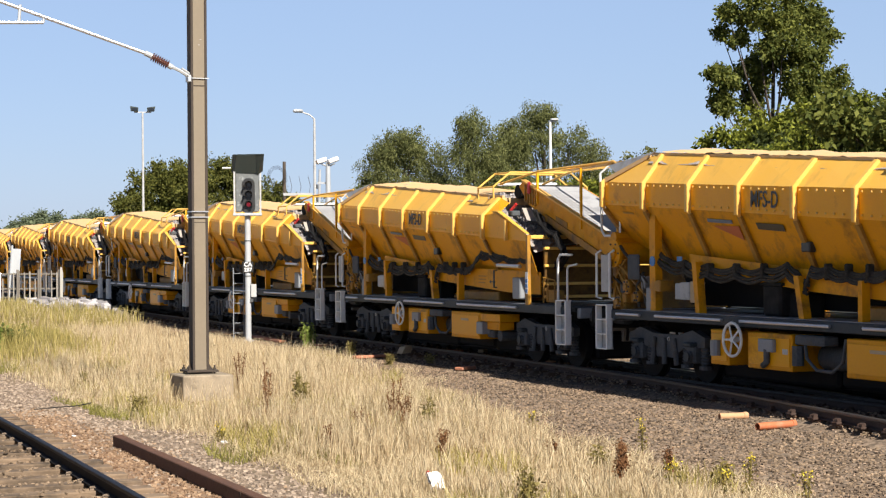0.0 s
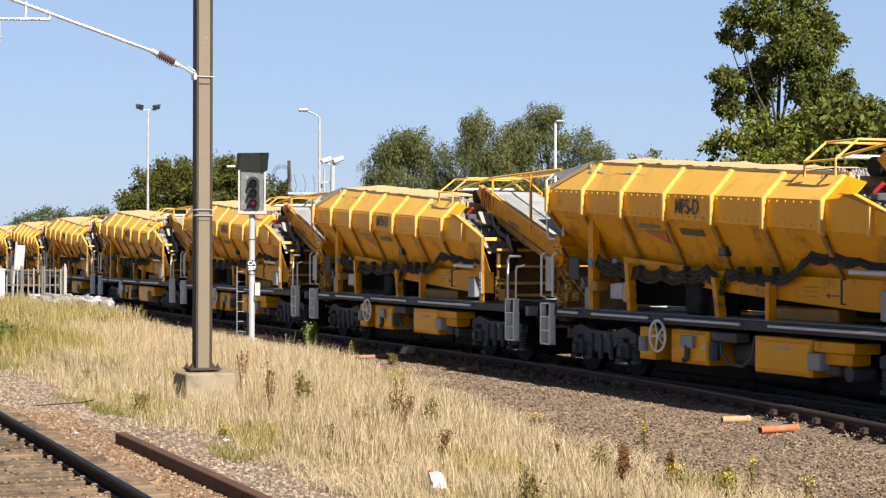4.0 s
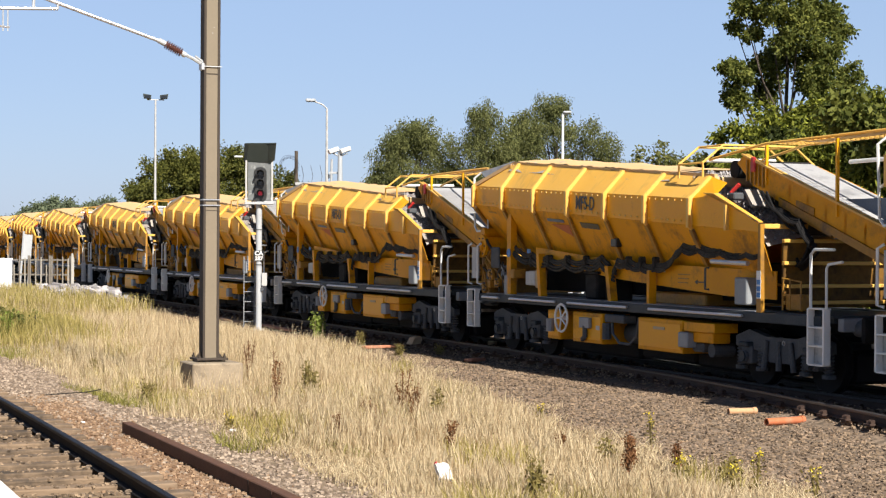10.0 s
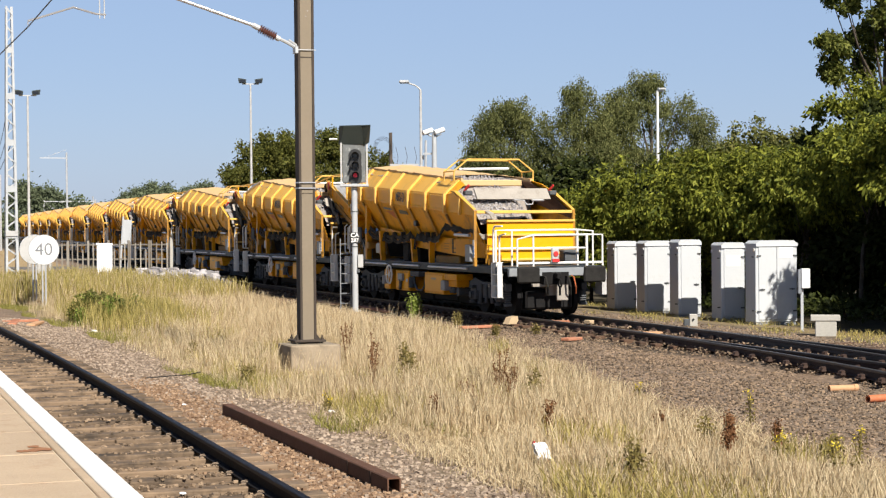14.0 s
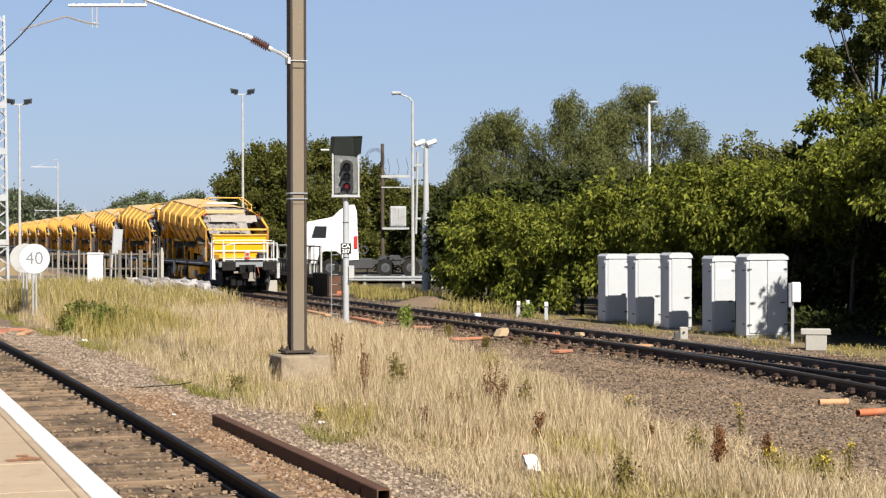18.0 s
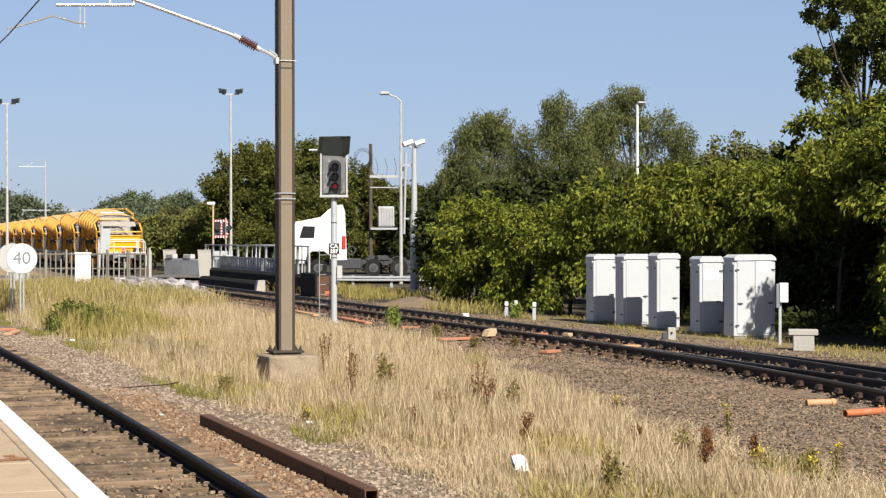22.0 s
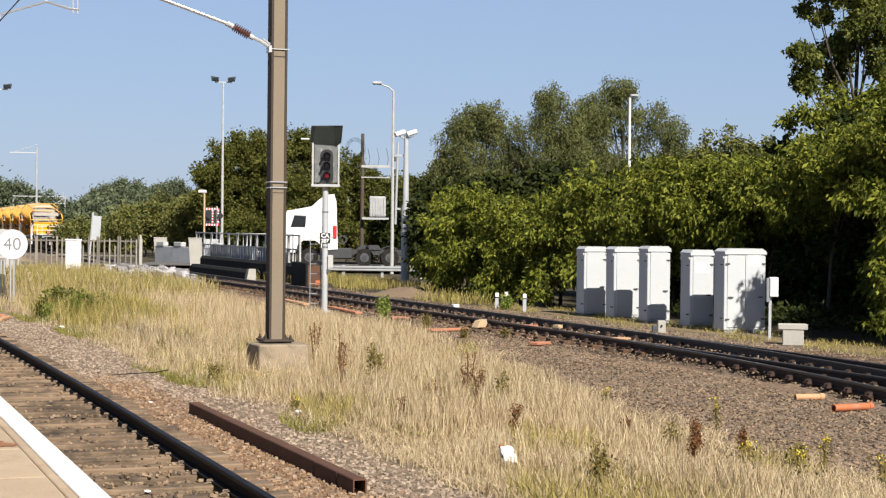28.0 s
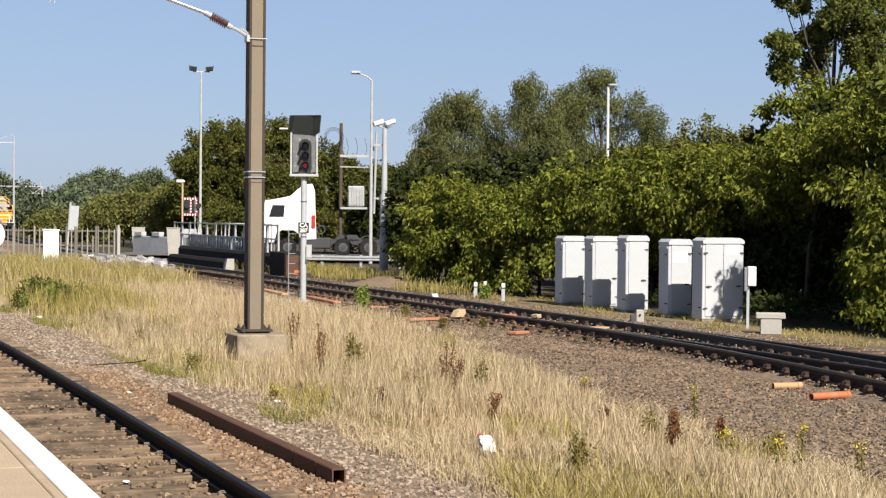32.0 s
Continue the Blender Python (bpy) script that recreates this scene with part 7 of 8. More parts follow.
# ---- trees, bushes ----
def leaf_cloud(lobes, density, leaves, size, spread, droop=0.25, seed=1, core=0.35, tuft=0.36, slim=0.26, hang=0.0, fill=3.4):
    """Leaf blades in tufts that stand out from rounded lobes, with gaps between; lobes: x, y, z, radius across, radius up."""
    g = np.random.default_rng(seed)
    cs, outs = [], []
    for cx, cy, cz, rx, rz in lobes:
        big = (rx * rx * rz) ** (1 / 3)
        rt = min(max(tuft * big, 0.22), 0.62 if big < 2.8 else 0.3 * big)
        n = int(fill * big * big / (rt * rt)) + 5
        for _ in range(n):
            d = g.normal(size=3)
            d /= np.linalg.norm(d)
            if d[2] < -0.75:
                continue
            rr = g.uniform(0.55, 0.98)
            c = np.array([cx + d[0] * rx * rr, cy + d[1] * rx * rr, cz + d[2] * rz * rr])
            r = rt * g.uniform(0.45, 1.3)
            m = int(density * 4.6 * r * r) + 3
            e = g.normal(size=(m, 3))
            e /= np.linalg.norm(e, axis=1)[:, None]
            q = e * (r * g.random((m, 1)) ** 0.45) * np.array([1, 1, 0.8 + hang])
            q[:, 2] -= hang * r * 0.6
            cs.append(c + q)
            outs.append(e * 0.5 + d * 0.5)
        m = int(density * 12 * big * big * 0.16 * core) + 4
        e = g.normal(size=(m, 3))
        e /= np.linalg.norm(e, axis=1)[:, None]
        cs.append(np.array([cx, cy, cz]) + e * g.uniform(0.2, 0.62, (m, 1)) * np.array([rx, rx, rz]))
        outs.append(e)
    c, o = np.concatenate(cs), np.concatenate(outs)
    keep = c[:, 2] > 0.02
    c, o = c[keep], o[keep]
    p = np.repeat(c, leaves, axis=0) + g.normal(size=(len(c) * leaves, 3)) * spread * 0.62
    o = np.repeat(o, leaves, axis=0)
    keep = p[:, 2] > -0.1
    p, o = p[keep], o[keep]
    n = len(p)
    axis = g.normal(size=(n, 3)) * 0.75 + o * 0.7
    axis[:, 2] -= droop * 2
    axis /= np.linalg.norm(axis, axis=1)[:, None]
    side = np.cross(axis, g.normal(size=(n, 3)))
    side /= np.linalg.norm(side, axis=1)[:, None] + 1e-9
    l = size * g.uniform(0.6, 1.4, (n, 1))
    w = l * g.uniform(0.75, 1.25, (n, 1)) * slim
    return np.stack([p, p + axis * l * 0.45 + side * w, p + axis * l, p + axis * l * 0.45 - side * w], 1).reshape(-1, 3)


def cloud_mesh(name, v, mat, k=4):
    me = bpy.data.meshes.new(name)
    n = len(v) // k
    me.vertices.add(len(v))
    me.vertices.foreach_set("co", np.asarray(v, np.float32).ravel())
    me.loops.add(n * k)
    me.loops.foreach_set("vertex_index", np.arange(n * k, dtype=np.int32))
    me.polygons.add(n)
    me.polygons.foreach_set("loop_start", np.arange(0, n * k, k, dtype=np.int32))
    me.update(calc_edges=True)
    me.materials.append(mat)
    return me


def plant(name, label, category, lobes, mat, density, leaves, size, spread, droop=0.25, seed=1, trunk=0.18, group="", stems=1, core=0.35, base=-0.3, tuft=0.36, slim=0.26, hang=0.0, fill=3.4):
    lobes = [tuple(l) for l in lobes]
    bx, by = float(np.mean([l[0] for l in lobes])), float(np.mean([l[1] for l in lobes]))
    t = thing(name, pose(bx, by, base), label, category, group)
    top = max(l[2] for l in lobes)
    g = np.random.default_rng(seed + 50)
    f = Form()
    low = min(l[2] - l[4] for l in lobes)
    fork = max(0.6, min(low + 0.8, 0.45 * top))
    for s in range(stems):
        ox = 0 if stems == 1 else g.normal() * 0.5
        f.cyl((ox, ox * 0.4, 0), (ox * 0.6 + 0.05, 0.03, fork), trunk, 9, trunk * 0.72)
        f.cyl((ox * 0.6 + 0.05, 0.03, fork), (0.1, 0, 0.8 * (top - base)), trunk * 0.72, 8, trunk * 0.25)
    part("trunk", f, BARK, t, "grey-brown trunk" if trunk > 0.1 else "thin stems")
    for l in lobes:
        p = Vector((l[0] - bx, l[1] - by, l[2] - base))
        a = Vector((0.08, 0.01, min(max(fork, 0.62 * p.z), 0.75 * (top - base))))
        m = a.lerp(p, 0.55) + Vector((0, 0, -0.12 * (p - a).length))
        part("limb", Form().cyl(a, m, trunk * 0.42, 7, trunk * 0.26).cyl(m, p, trunk * 0.26, 6, trunk * 0.08), BARK, t)
    v = leaf_cloud([(x - bx, y - by, z - base, rx, rz) for x, y, z, rx, rz in lobes], density, leaves, size, spread, droop, seed, core, tuft, slim, hang, fill)
    part("crown", cloud_mesh("crown", v, mat), None, t, "ragged crown of leaves")
    return t


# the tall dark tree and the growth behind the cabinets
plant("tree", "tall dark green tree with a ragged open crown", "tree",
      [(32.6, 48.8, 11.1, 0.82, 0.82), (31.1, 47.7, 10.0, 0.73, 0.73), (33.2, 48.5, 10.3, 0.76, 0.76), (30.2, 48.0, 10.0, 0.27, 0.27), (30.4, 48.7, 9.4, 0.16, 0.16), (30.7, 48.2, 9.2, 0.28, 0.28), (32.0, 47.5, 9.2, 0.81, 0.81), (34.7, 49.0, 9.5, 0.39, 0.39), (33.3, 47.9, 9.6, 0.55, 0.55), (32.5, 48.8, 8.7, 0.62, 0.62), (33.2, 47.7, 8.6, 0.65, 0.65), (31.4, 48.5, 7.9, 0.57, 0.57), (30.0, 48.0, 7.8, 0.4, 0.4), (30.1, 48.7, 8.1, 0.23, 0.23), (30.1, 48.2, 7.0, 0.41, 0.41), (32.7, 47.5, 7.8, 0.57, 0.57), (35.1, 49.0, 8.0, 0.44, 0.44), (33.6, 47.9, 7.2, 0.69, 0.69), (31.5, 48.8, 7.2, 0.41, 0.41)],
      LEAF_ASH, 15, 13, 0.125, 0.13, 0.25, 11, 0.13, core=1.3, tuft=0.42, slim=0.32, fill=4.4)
plant("bush", "broad olive bush at the foot of the tall tree", "bush",
      [(30.6, 46.8, 6.1, 0.72, 0.72), (28.9, 45.7, 5.8, 0.44, 0.44), (28.6, 46.5, 5.6, 0.29, 0.29), (32.0, 46.0, 6.2, 0.85, 0.85), (34.0, 46.7, 6.5, 0.74, 0.74), (34.2, 46.2, 7.0, 0.37, 0.37), (34.3, 45.5, 6.6, 0.37, 0.37), (31.7, 47.0, 6.4, 0.46, 0.46)],
      LEAF_HEDGE, 12, 13, 0.15, 0.15, 0.4, 12, 0.09, "hedge behind the far track", 3, 0.6, tuft=0.4, slim=0.24, fill=2.8)
hedge = [
    ([(21.55, 58.1, 1.6, 1.1, 1.8), (21.3, 58.2, 0.7, 0.8, 1.0), (22.4, 58.7, 2.0, 1.2, 1.8)], 61), ([(21.6, 56.0, 1.9, 1.2, 1.7), (21.2, 56.1, 0.8, 1.2, 1.1), (22.4, 56.6, 2.2, 1.3, 1.6)], 62),
    ([(21.9, 52.9, 1.5, 1.2, 1.6), (21.7, 52.9, 0.6, 1.1, 0.8), (22.8, 53.8, 2.1, 1.3, 1.5)], 63), ([(22.3, 50.5, 1.8, 1.1, 1.4), (22.3, 50.5, 0.7, 1.1, 0.9), (23.3, 51.3, 2.2, 1.3, 1.4)], 64),
    ([(23.3, 48.7, 2.6, 1.3, 1.4), (23.1, 49.0, 1.2, 1.2, 1.2)], 65), ([(23.9, 46.2, 2.75, 1.4, 1.5), (24.5, 48.0, 1.4, 1.2, 1.3), (25.2, 47.2, 2.7, 1.5, 1.5)], 66),
    ([(24.7, 44.6, 2.9, 1.5, 1.6), (25.6, 46.6, 1.4, 1.2, 1.3), (26.0, 45.4, 2.8, 1.6, 1.5)], 67), ([(25.5, 43.0, 2.95, 1.5, 1.6), (27.0, 45.3, 1.5, 1.2, 1.3), (27.0, 43.8, 3.2, 1.6, 1.6)], 68),
    ([(25.5, 39.8, 3.5, 1.5, 1.5), (27.2, 41.0, 3.9, 1.7, 1.6)], 69), ([(25.6, 37.2, 3.9, 1.4, 2.0), (25.1, 36.6, 0.8, 0.45, 1.0), (27.0, 38.2, 4.7, 1.6, 1.3), (24.9, 35.4, 1.7, 0.8, 1.0), (25.3, 35.0, 0.5, 0.7, 0.8)], 70),
]
for k, (lobes, sd_) in enumerate(hedge):
    plant("bush", "bright green leafy bush beside the track" if k < 5 else "deep green tall bush shading the cabinets", "bush", lobes, LEAF_HEDGE, 13, 15, 0.165, 0.15, 0.5, sd_, 0.07, "hedge behind the far track", 3, 0.6, tuft=0.40, slim=0.19, fill=2.7)
# all but one of these bushes have the shade put into their leaf colour
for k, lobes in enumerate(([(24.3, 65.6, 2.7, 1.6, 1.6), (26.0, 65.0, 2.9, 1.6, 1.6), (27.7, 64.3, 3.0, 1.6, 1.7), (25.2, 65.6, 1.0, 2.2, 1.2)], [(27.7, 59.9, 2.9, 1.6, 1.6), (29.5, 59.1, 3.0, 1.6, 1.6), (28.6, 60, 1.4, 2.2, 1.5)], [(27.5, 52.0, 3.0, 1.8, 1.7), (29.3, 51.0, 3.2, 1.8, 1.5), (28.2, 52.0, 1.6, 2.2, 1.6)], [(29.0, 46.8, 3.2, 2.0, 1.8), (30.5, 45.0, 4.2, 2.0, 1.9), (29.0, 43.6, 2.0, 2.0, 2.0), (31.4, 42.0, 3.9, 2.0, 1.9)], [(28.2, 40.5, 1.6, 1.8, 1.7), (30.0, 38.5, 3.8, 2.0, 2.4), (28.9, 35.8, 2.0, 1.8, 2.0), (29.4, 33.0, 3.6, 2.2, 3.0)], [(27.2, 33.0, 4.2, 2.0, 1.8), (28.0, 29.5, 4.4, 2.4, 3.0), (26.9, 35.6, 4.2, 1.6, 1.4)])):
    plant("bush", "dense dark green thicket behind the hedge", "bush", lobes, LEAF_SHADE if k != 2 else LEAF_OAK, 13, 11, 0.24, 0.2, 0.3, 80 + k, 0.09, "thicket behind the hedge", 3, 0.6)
# low growth whose near-black leaf colour stands for the deep shade
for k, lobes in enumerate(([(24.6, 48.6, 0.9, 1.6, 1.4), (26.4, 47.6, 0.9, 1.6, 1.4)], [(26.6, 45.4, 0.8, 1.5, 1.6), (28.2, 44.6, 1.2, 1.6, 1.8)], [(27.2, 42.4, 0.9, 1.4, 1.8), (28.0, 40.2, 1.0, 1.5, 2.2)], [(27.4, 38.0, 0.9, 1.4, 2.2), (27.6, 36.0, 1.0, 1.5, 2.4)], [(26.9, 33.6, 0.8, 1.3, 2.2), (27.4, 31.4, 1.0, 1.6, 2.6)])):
    plant("bush", "underbrush with deep shade put into its leaf colour", "bush", lobes, LEAF_SHADE, 13, 9, 0.2, 0.2, 0.3, 160 + k, 0.06, "shaded underbrush", 2, 0.8, tuft=0.5)
# thicket added to darken the shaded foot of the feathery trees
plant("bush", "thicket added for the dark shade under the feathery trees", "bush", [(33.6, 82.0, 2.4, 2.4, 2.2), (36.6, 80.5, 2.8, 2.4, 2.4), (39.4, 79.0, 2.8, 2.4, 2.4), (41.8, 77.6, 2.4, 2.2, 2.2)], LEAF_SHADE, 9, 9, 0.3, 0.3, 0.3, 175, 0.1, "thicket behind the hedge", 3, 0.8)
plant("tree", "leafy tree shading the ground beside the cabinets", "tree", [(23.9, 30.0, 4.7, 1.4, 1.2), (25.6, 29.2, 5.4, 1.9, 1.7), (24.6, 27.6, 6.0, 1.8, 1.5), (26.4, 31.4, 5.0, 1.9, 1.5), (23.0, 30.7, 4.4, 0.7, 0.6), (22.2, 30.9, 5.1, 0.6, 0.5), (26.0, 27.0, 4.2, 2.0, 1.8), (24.4, 31.6, 3.6, 1.0, 0.9), (25.4, 32.6, 4.3, 1.2, 1.0)], LEAF_ASH, 12, 12, 0.16, 0.15, 0.3, 181, 0.2, core=0.9)
plant("bush", "leafy bush beside the rails, lit from the front", "bush", [(21.9, 31.0, 1.5, 0.85, 0.9), (22.3, 31.0, 2.6, 0.9, 0.9), (21.8, 31.2, 0.5, 0.7, 0.6), (22.6, 30.6, 3.5, 0.9, 0.8)], LEAF_HEDGE, 13, 14, 0.15, 0.14, 0.5, 186, 0.06, "hedge behind the far track", 3, 0.6, tuft=0.40, slim=0.2, fill=2.6)
# low dark leaves added so that the ground under the bushes reads as shaded
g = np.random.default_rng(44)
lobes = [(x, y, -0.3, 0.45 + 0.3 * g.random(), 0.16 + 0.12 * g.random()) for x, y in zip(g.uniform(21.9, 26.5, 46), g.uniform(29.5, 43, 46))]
tagged(new("ground_ivy", cloud_mesh("ground_ivy", leaf_cloud([(x, y, z + 0.25, r, h) for x, y, z, r, h in lobes], 14, 8, 0.13, 0.12, 0.1, 190, 0.8), LEAF_SHADE)), "dark low leaves added for the shade under the bushes", "ground cover", kind="stuff")
plant("tree", "rounded dull green tree above the thicket", "tree", [(38.8, 67.7, 5.6, 1.8, 1.1), (37.9, 68.2, 5.0, 1.3, 1.0), (39.7, 67.1, 5.0, 1.3, 1.2), (38.8, 67.9, 3.6, 2.4, 1.5)], LEAF_SCRUB, 11, 14, 0.15, 0.18, 0.3, 21, 0.15)
birch = (("feathery grey-green willow with drooping sprays", [(36.2, 93.2, 7.7, 1.8, 1.5), (36.7, 93.0, 9.0, 1.2, 0.8), (35.2, 93.6, 6.5, 1.3, 1.1), (37.8, 92.6, 6.7, 1.4, 1.9), (36.0, 93.3, 5.0, 2.3, 1.7), (34.5, 93.8, 5.9, 0.7, 1.0), (37.2, 92.8, 3.6, 2.4, 2.0), (38.4, 92.0, 5.6, 1.4, 1.6), (36.9, 92.8, 8.2, 0.9, 1.0), (35.5, 93.5, 8.0, 0.8, 0.9)], 31),
         ("feathery grey-green birch with a pointed crown", [(39.6, 89.6, 8.2, 1.5, 1.7), (39.4, 89.7, 9.5, 1.0, 0.8), (38.7, 90.0, 6.9, 1.3, 1.9), (40.3, 89.3, 6.3, 1.3, 1.9), (39.4, 89.6, 4.2, 2.2, 1.9)], 32),
         ("tall grey-green birch with loose hanging twigs", [(44.3, 91.9, 9.3, 1.7, 1.4), (44.7, 91.7, 10.5, 1.2, 0.6), (46.3, 90.9, 8.2, 1.6, 1.6), (43.4, 92.3, 7.0, 1.8, 2.2), (47.5, 90.3, 7.4, 0.9, 1.5), (45.5, 91.3, 5.6, 2.4, 1.9), (48.0, 90.1, 6.2, 0.8, 1.3), (45, 91.6, 3.4, 2.6, 2.0), (42.0, 90.6, 8.0, 1.5, 1.8), (41.6, 90.8, 6.0, 1.8, 2.0), (42.9, 91.5, 9.0, 1.1, 1.1)], 33))
for label, lobes, sd_ in birch:
    plant("tree", label, "tree", lobes, LEAF_BIRCH, 10, 19, 0.135, 0.21, 0.8, sd_, 0.2, "feathery trees", 1, 0.6, tuft=0.40, slim=0.20, hang=0.7, fill=2.8)
plant("tree", "broad dark green rounded tree", "tree", [(28.6, 121.7, 6.0, 2.5, 2.9), (27.0, 122.0, 4.0, 1.7, 2.1), (30.3, 121.3, 7.1, 2.1, 2.0), (32.7, 120.6, 7.0, 2.1, 2.4), (31.0, 121.1, 3.2, 3.8, 2.6)], LEAF_OAK, 9, 22, 0.19, 0.28, 0.2, 41, 0.3, core=0.5)
plant("tree", "dark green tree behind the road", "tree", [(34.4, 112.9, 5.4, 1.9, 2.2), (32.9, 113.3, 3.5, 2.4, 2.4), (35.7, 112.5, 3.3, 1.8, 2.4), (31.3, 113.7, 3.7, 2.0, 2.4), (37.6, 110.5, 3.0, 2.2, 2.2), (36.3, 112.2, 4.4, 1.6, 1.7), (38.4, 110.5, 4.4, 1.8, 1.5), (40.2, 109, 4.2, 1.8, 1.5), (34, 113, 1.4, 4.0, 1.5)], LEAF_OAK, 9, 22, 0.19, 0.28, 0.2, 42, 0.25, core=0.5)
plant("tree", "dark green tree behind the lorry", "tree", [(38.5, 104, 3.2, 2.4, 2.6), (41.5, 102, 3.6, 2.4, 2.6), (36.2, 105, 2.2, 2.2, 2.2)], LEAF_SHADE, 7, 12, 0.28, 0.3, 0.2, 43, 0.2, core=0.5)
for k, (lobes, mat) in enumerate((([(23.0, 133.0, 1.7, 1.9, 1.8), (25.1, 132.7, 1.9, 1.9, 1.9)], LEAF_SCRUB), ([(26.6, 127.4, 2.2, 1.9, 2.0), (28.2, 127.1, 2.6, 1.6, 2.4)], LEAF_SCRUB), ([(24.2, 150, 1.2, 2.2, 1.7), (21.6, 151, 1.0, 2.3, 1.4), (27, 149, 1.9, 2.6, 2.0)], LEAF_SCRUB), ([(27.6, 140, 2.2, 2.4, 2.4), (30.5, 138, 2.8, 2.6, 2.8)], LEAF_BIRCH), ([(30.5, 131, 2.8, 2.6, 2.9), (33.5, 128, 3.0, 2.6, 3.0)], LEAF_OAK))):
    plant("bush", "brownish green scrub beyond the crossing", "bush", lobes, mat, 7, 14, 0.26, 0.34, 0.2, 100 + k, 0.08, "scrub beyond the crossing", 2, 0.6)
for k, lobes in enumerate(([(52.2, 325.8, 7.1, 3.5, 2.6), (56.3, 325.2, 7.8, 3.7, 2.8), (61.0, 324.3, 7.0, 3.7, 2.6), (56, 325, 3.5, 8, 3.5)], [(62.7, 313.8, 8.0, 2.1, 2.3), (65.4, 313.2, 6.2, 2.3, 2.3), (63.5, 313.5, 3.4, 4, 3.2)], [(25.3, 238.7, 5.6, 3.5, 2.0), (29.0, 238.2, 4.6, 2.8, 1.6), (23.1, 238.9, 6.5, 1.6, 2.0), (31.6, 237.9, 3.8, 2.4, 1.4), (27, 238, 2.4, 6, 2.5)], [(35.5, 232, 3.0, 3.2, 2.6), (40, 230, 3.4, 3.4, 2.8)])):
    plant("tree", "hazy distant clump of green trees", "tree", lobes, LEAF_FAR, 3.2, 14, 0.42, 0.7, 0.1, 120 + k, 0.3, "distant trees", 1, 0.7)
g = np.random.default_rng(5)
lobes = []
for k in range(120):
    a = radians(-25 + 95 * k / 119)
    d = 430 + 60 * g.random()
    lobes.append((d * math.sin(a), d * math.cos(a), 2.0 + 1.5 * g.random(), 9 + 4 * g.random(), 3.2 + 2.2 * g.random()))
for k in range(46):
    a = radians(9 + 50 * k / 45)
    d = 175 + 25 * g.random()
    lobes.append((d * math.sin(a), d * math.cos(a), 1.4, 3.6, 2.4 + 1.4 * g.random()))
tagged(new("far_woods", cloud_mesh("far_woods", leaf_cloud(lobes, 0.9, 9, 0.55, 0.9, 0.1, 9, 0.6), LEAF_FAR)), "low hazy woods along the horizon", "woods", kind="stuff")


for k, (x, y, r, h) in enumerate(((6.3, 47.2, 0.5, 0.5), (6.9, 46.2, 0.42, 0.42), (6.6, 48.6, 0.45, 0.5))):
    plant("bramble", "low dark green bramble in the grass", "bramble", [(x, y, -0.05, r, h), (x + 0.5, y + 0.4, -0.1, r * 0.8, h * 0.8)], LEAF_SCRUB if k > 0 else LEAF_OAK, 26, 12, 0.085, 0.08, 0.2, 140 + k, 0.02, "brambles in the grass", 2, 0.6)


# ---- dry grass ----
def blades(n, place, height, lean, width, seed):
    g = np.random.default_rng(seed)
    out = []
    for _ in range(n):
        q = place(g)
        if q is None:
            continue
        x, y, hs = q
        h = height * hs * g.uniform(0.5, 1.25)
        a, b = g.uniform(0, 2 * math.pi), g.uniform(0, 2 * math.pi)
        dx, dy = math.cos(a) * lean * h * g.random(), math.sin(a) * lean * h * g.random()
        sx, sy = math.cos(b) * width, math.sin(b) * width
        z = ground_z(x, y) - 0.02
        m, t = 0.55, 1.0
        px, py, pz = x + dx * 0.3, y + dy * 0.3, z + h * m
        tx, ty, tz = x + dx, y + dy, z + h * t
        out += [(x - sx, y - sy, z), (x + sx, y + sy, z), (px + sx * 0.8, py + sy * 0.8, pz), (px - sx * 0.8, py - sy * 0.8, pz)]
        out += [(px - sx * 0.8, py - sy * 0.8, pz), (px + sx * 0.8, py + sy * 0.8, pz), (tx + sx * 0.35, ty + sy * 0.35, tz), (tx - sx * 0.35, ty - sy * 0.35, tz)]
    return np.array(out)


def in_strip(g):
    y = 11 + 52 * g.random() ** 1.35
    gl, gr = grass_left(y), grass_right(y)
    x = gl - 0.3 + (gr - gl + 0.6) * g.random()
    e = min(x - gl, gr - x)
    patch = noise.noise((x * 0.55, y * 0.35, 2.0))
    if (7.3 < x < 8.55 and 29.3 < y < 30.9) or (7.1 < x < 8.0 and 27.4 < y < 29.4 and g.random() < 0.8) or (abs(x - 7.0) < 0.3 and 15.6 < y < 17.3 and g.random() < 0.85):
        return None
    if e < 0.5 and g.random() > 0.35 + e:
        return None
    if patch < -0.10 and g.random() > 0.22:
        return None
    tall = 0.5 + 0.5 * min(max(e / 1.6, 0), 1) + 0.7 * patch + 0.3 * noise.noise((x * 1.7, y * 1.2, 6.0))
    if y < 20:
        tall *= 0.55 + 0.45 * (y - 11) / 9
    return x, y, max(tall, 0.3)


tagged(new("dry_grass", cloud_mesh("dry_grass", blades(100000, in_strip, 0.40, 0.5, 0.0048, 3), STRAW)), "tall straw-coloured dry grass between the tracks", "grass", kind="stuff")


def thatch(g):
    y = 11 + 24 * g.random() ** 1.3
    gl, gr = grass_left(y), grass_right(y)
    x = gl - 0.1 + (gr - gl + 0.3 + 1.1 * max(0, 0.3 + noise.noise((4.0, y * 0.8, 17)))) * g.random()
    return (x, y, 0.8 + 0.5 * noise.noise((x * 0.9, y * 0.7, 20))) if not (abs(x - 7.9) < 0.6 and 28.4 < y < 31) else None


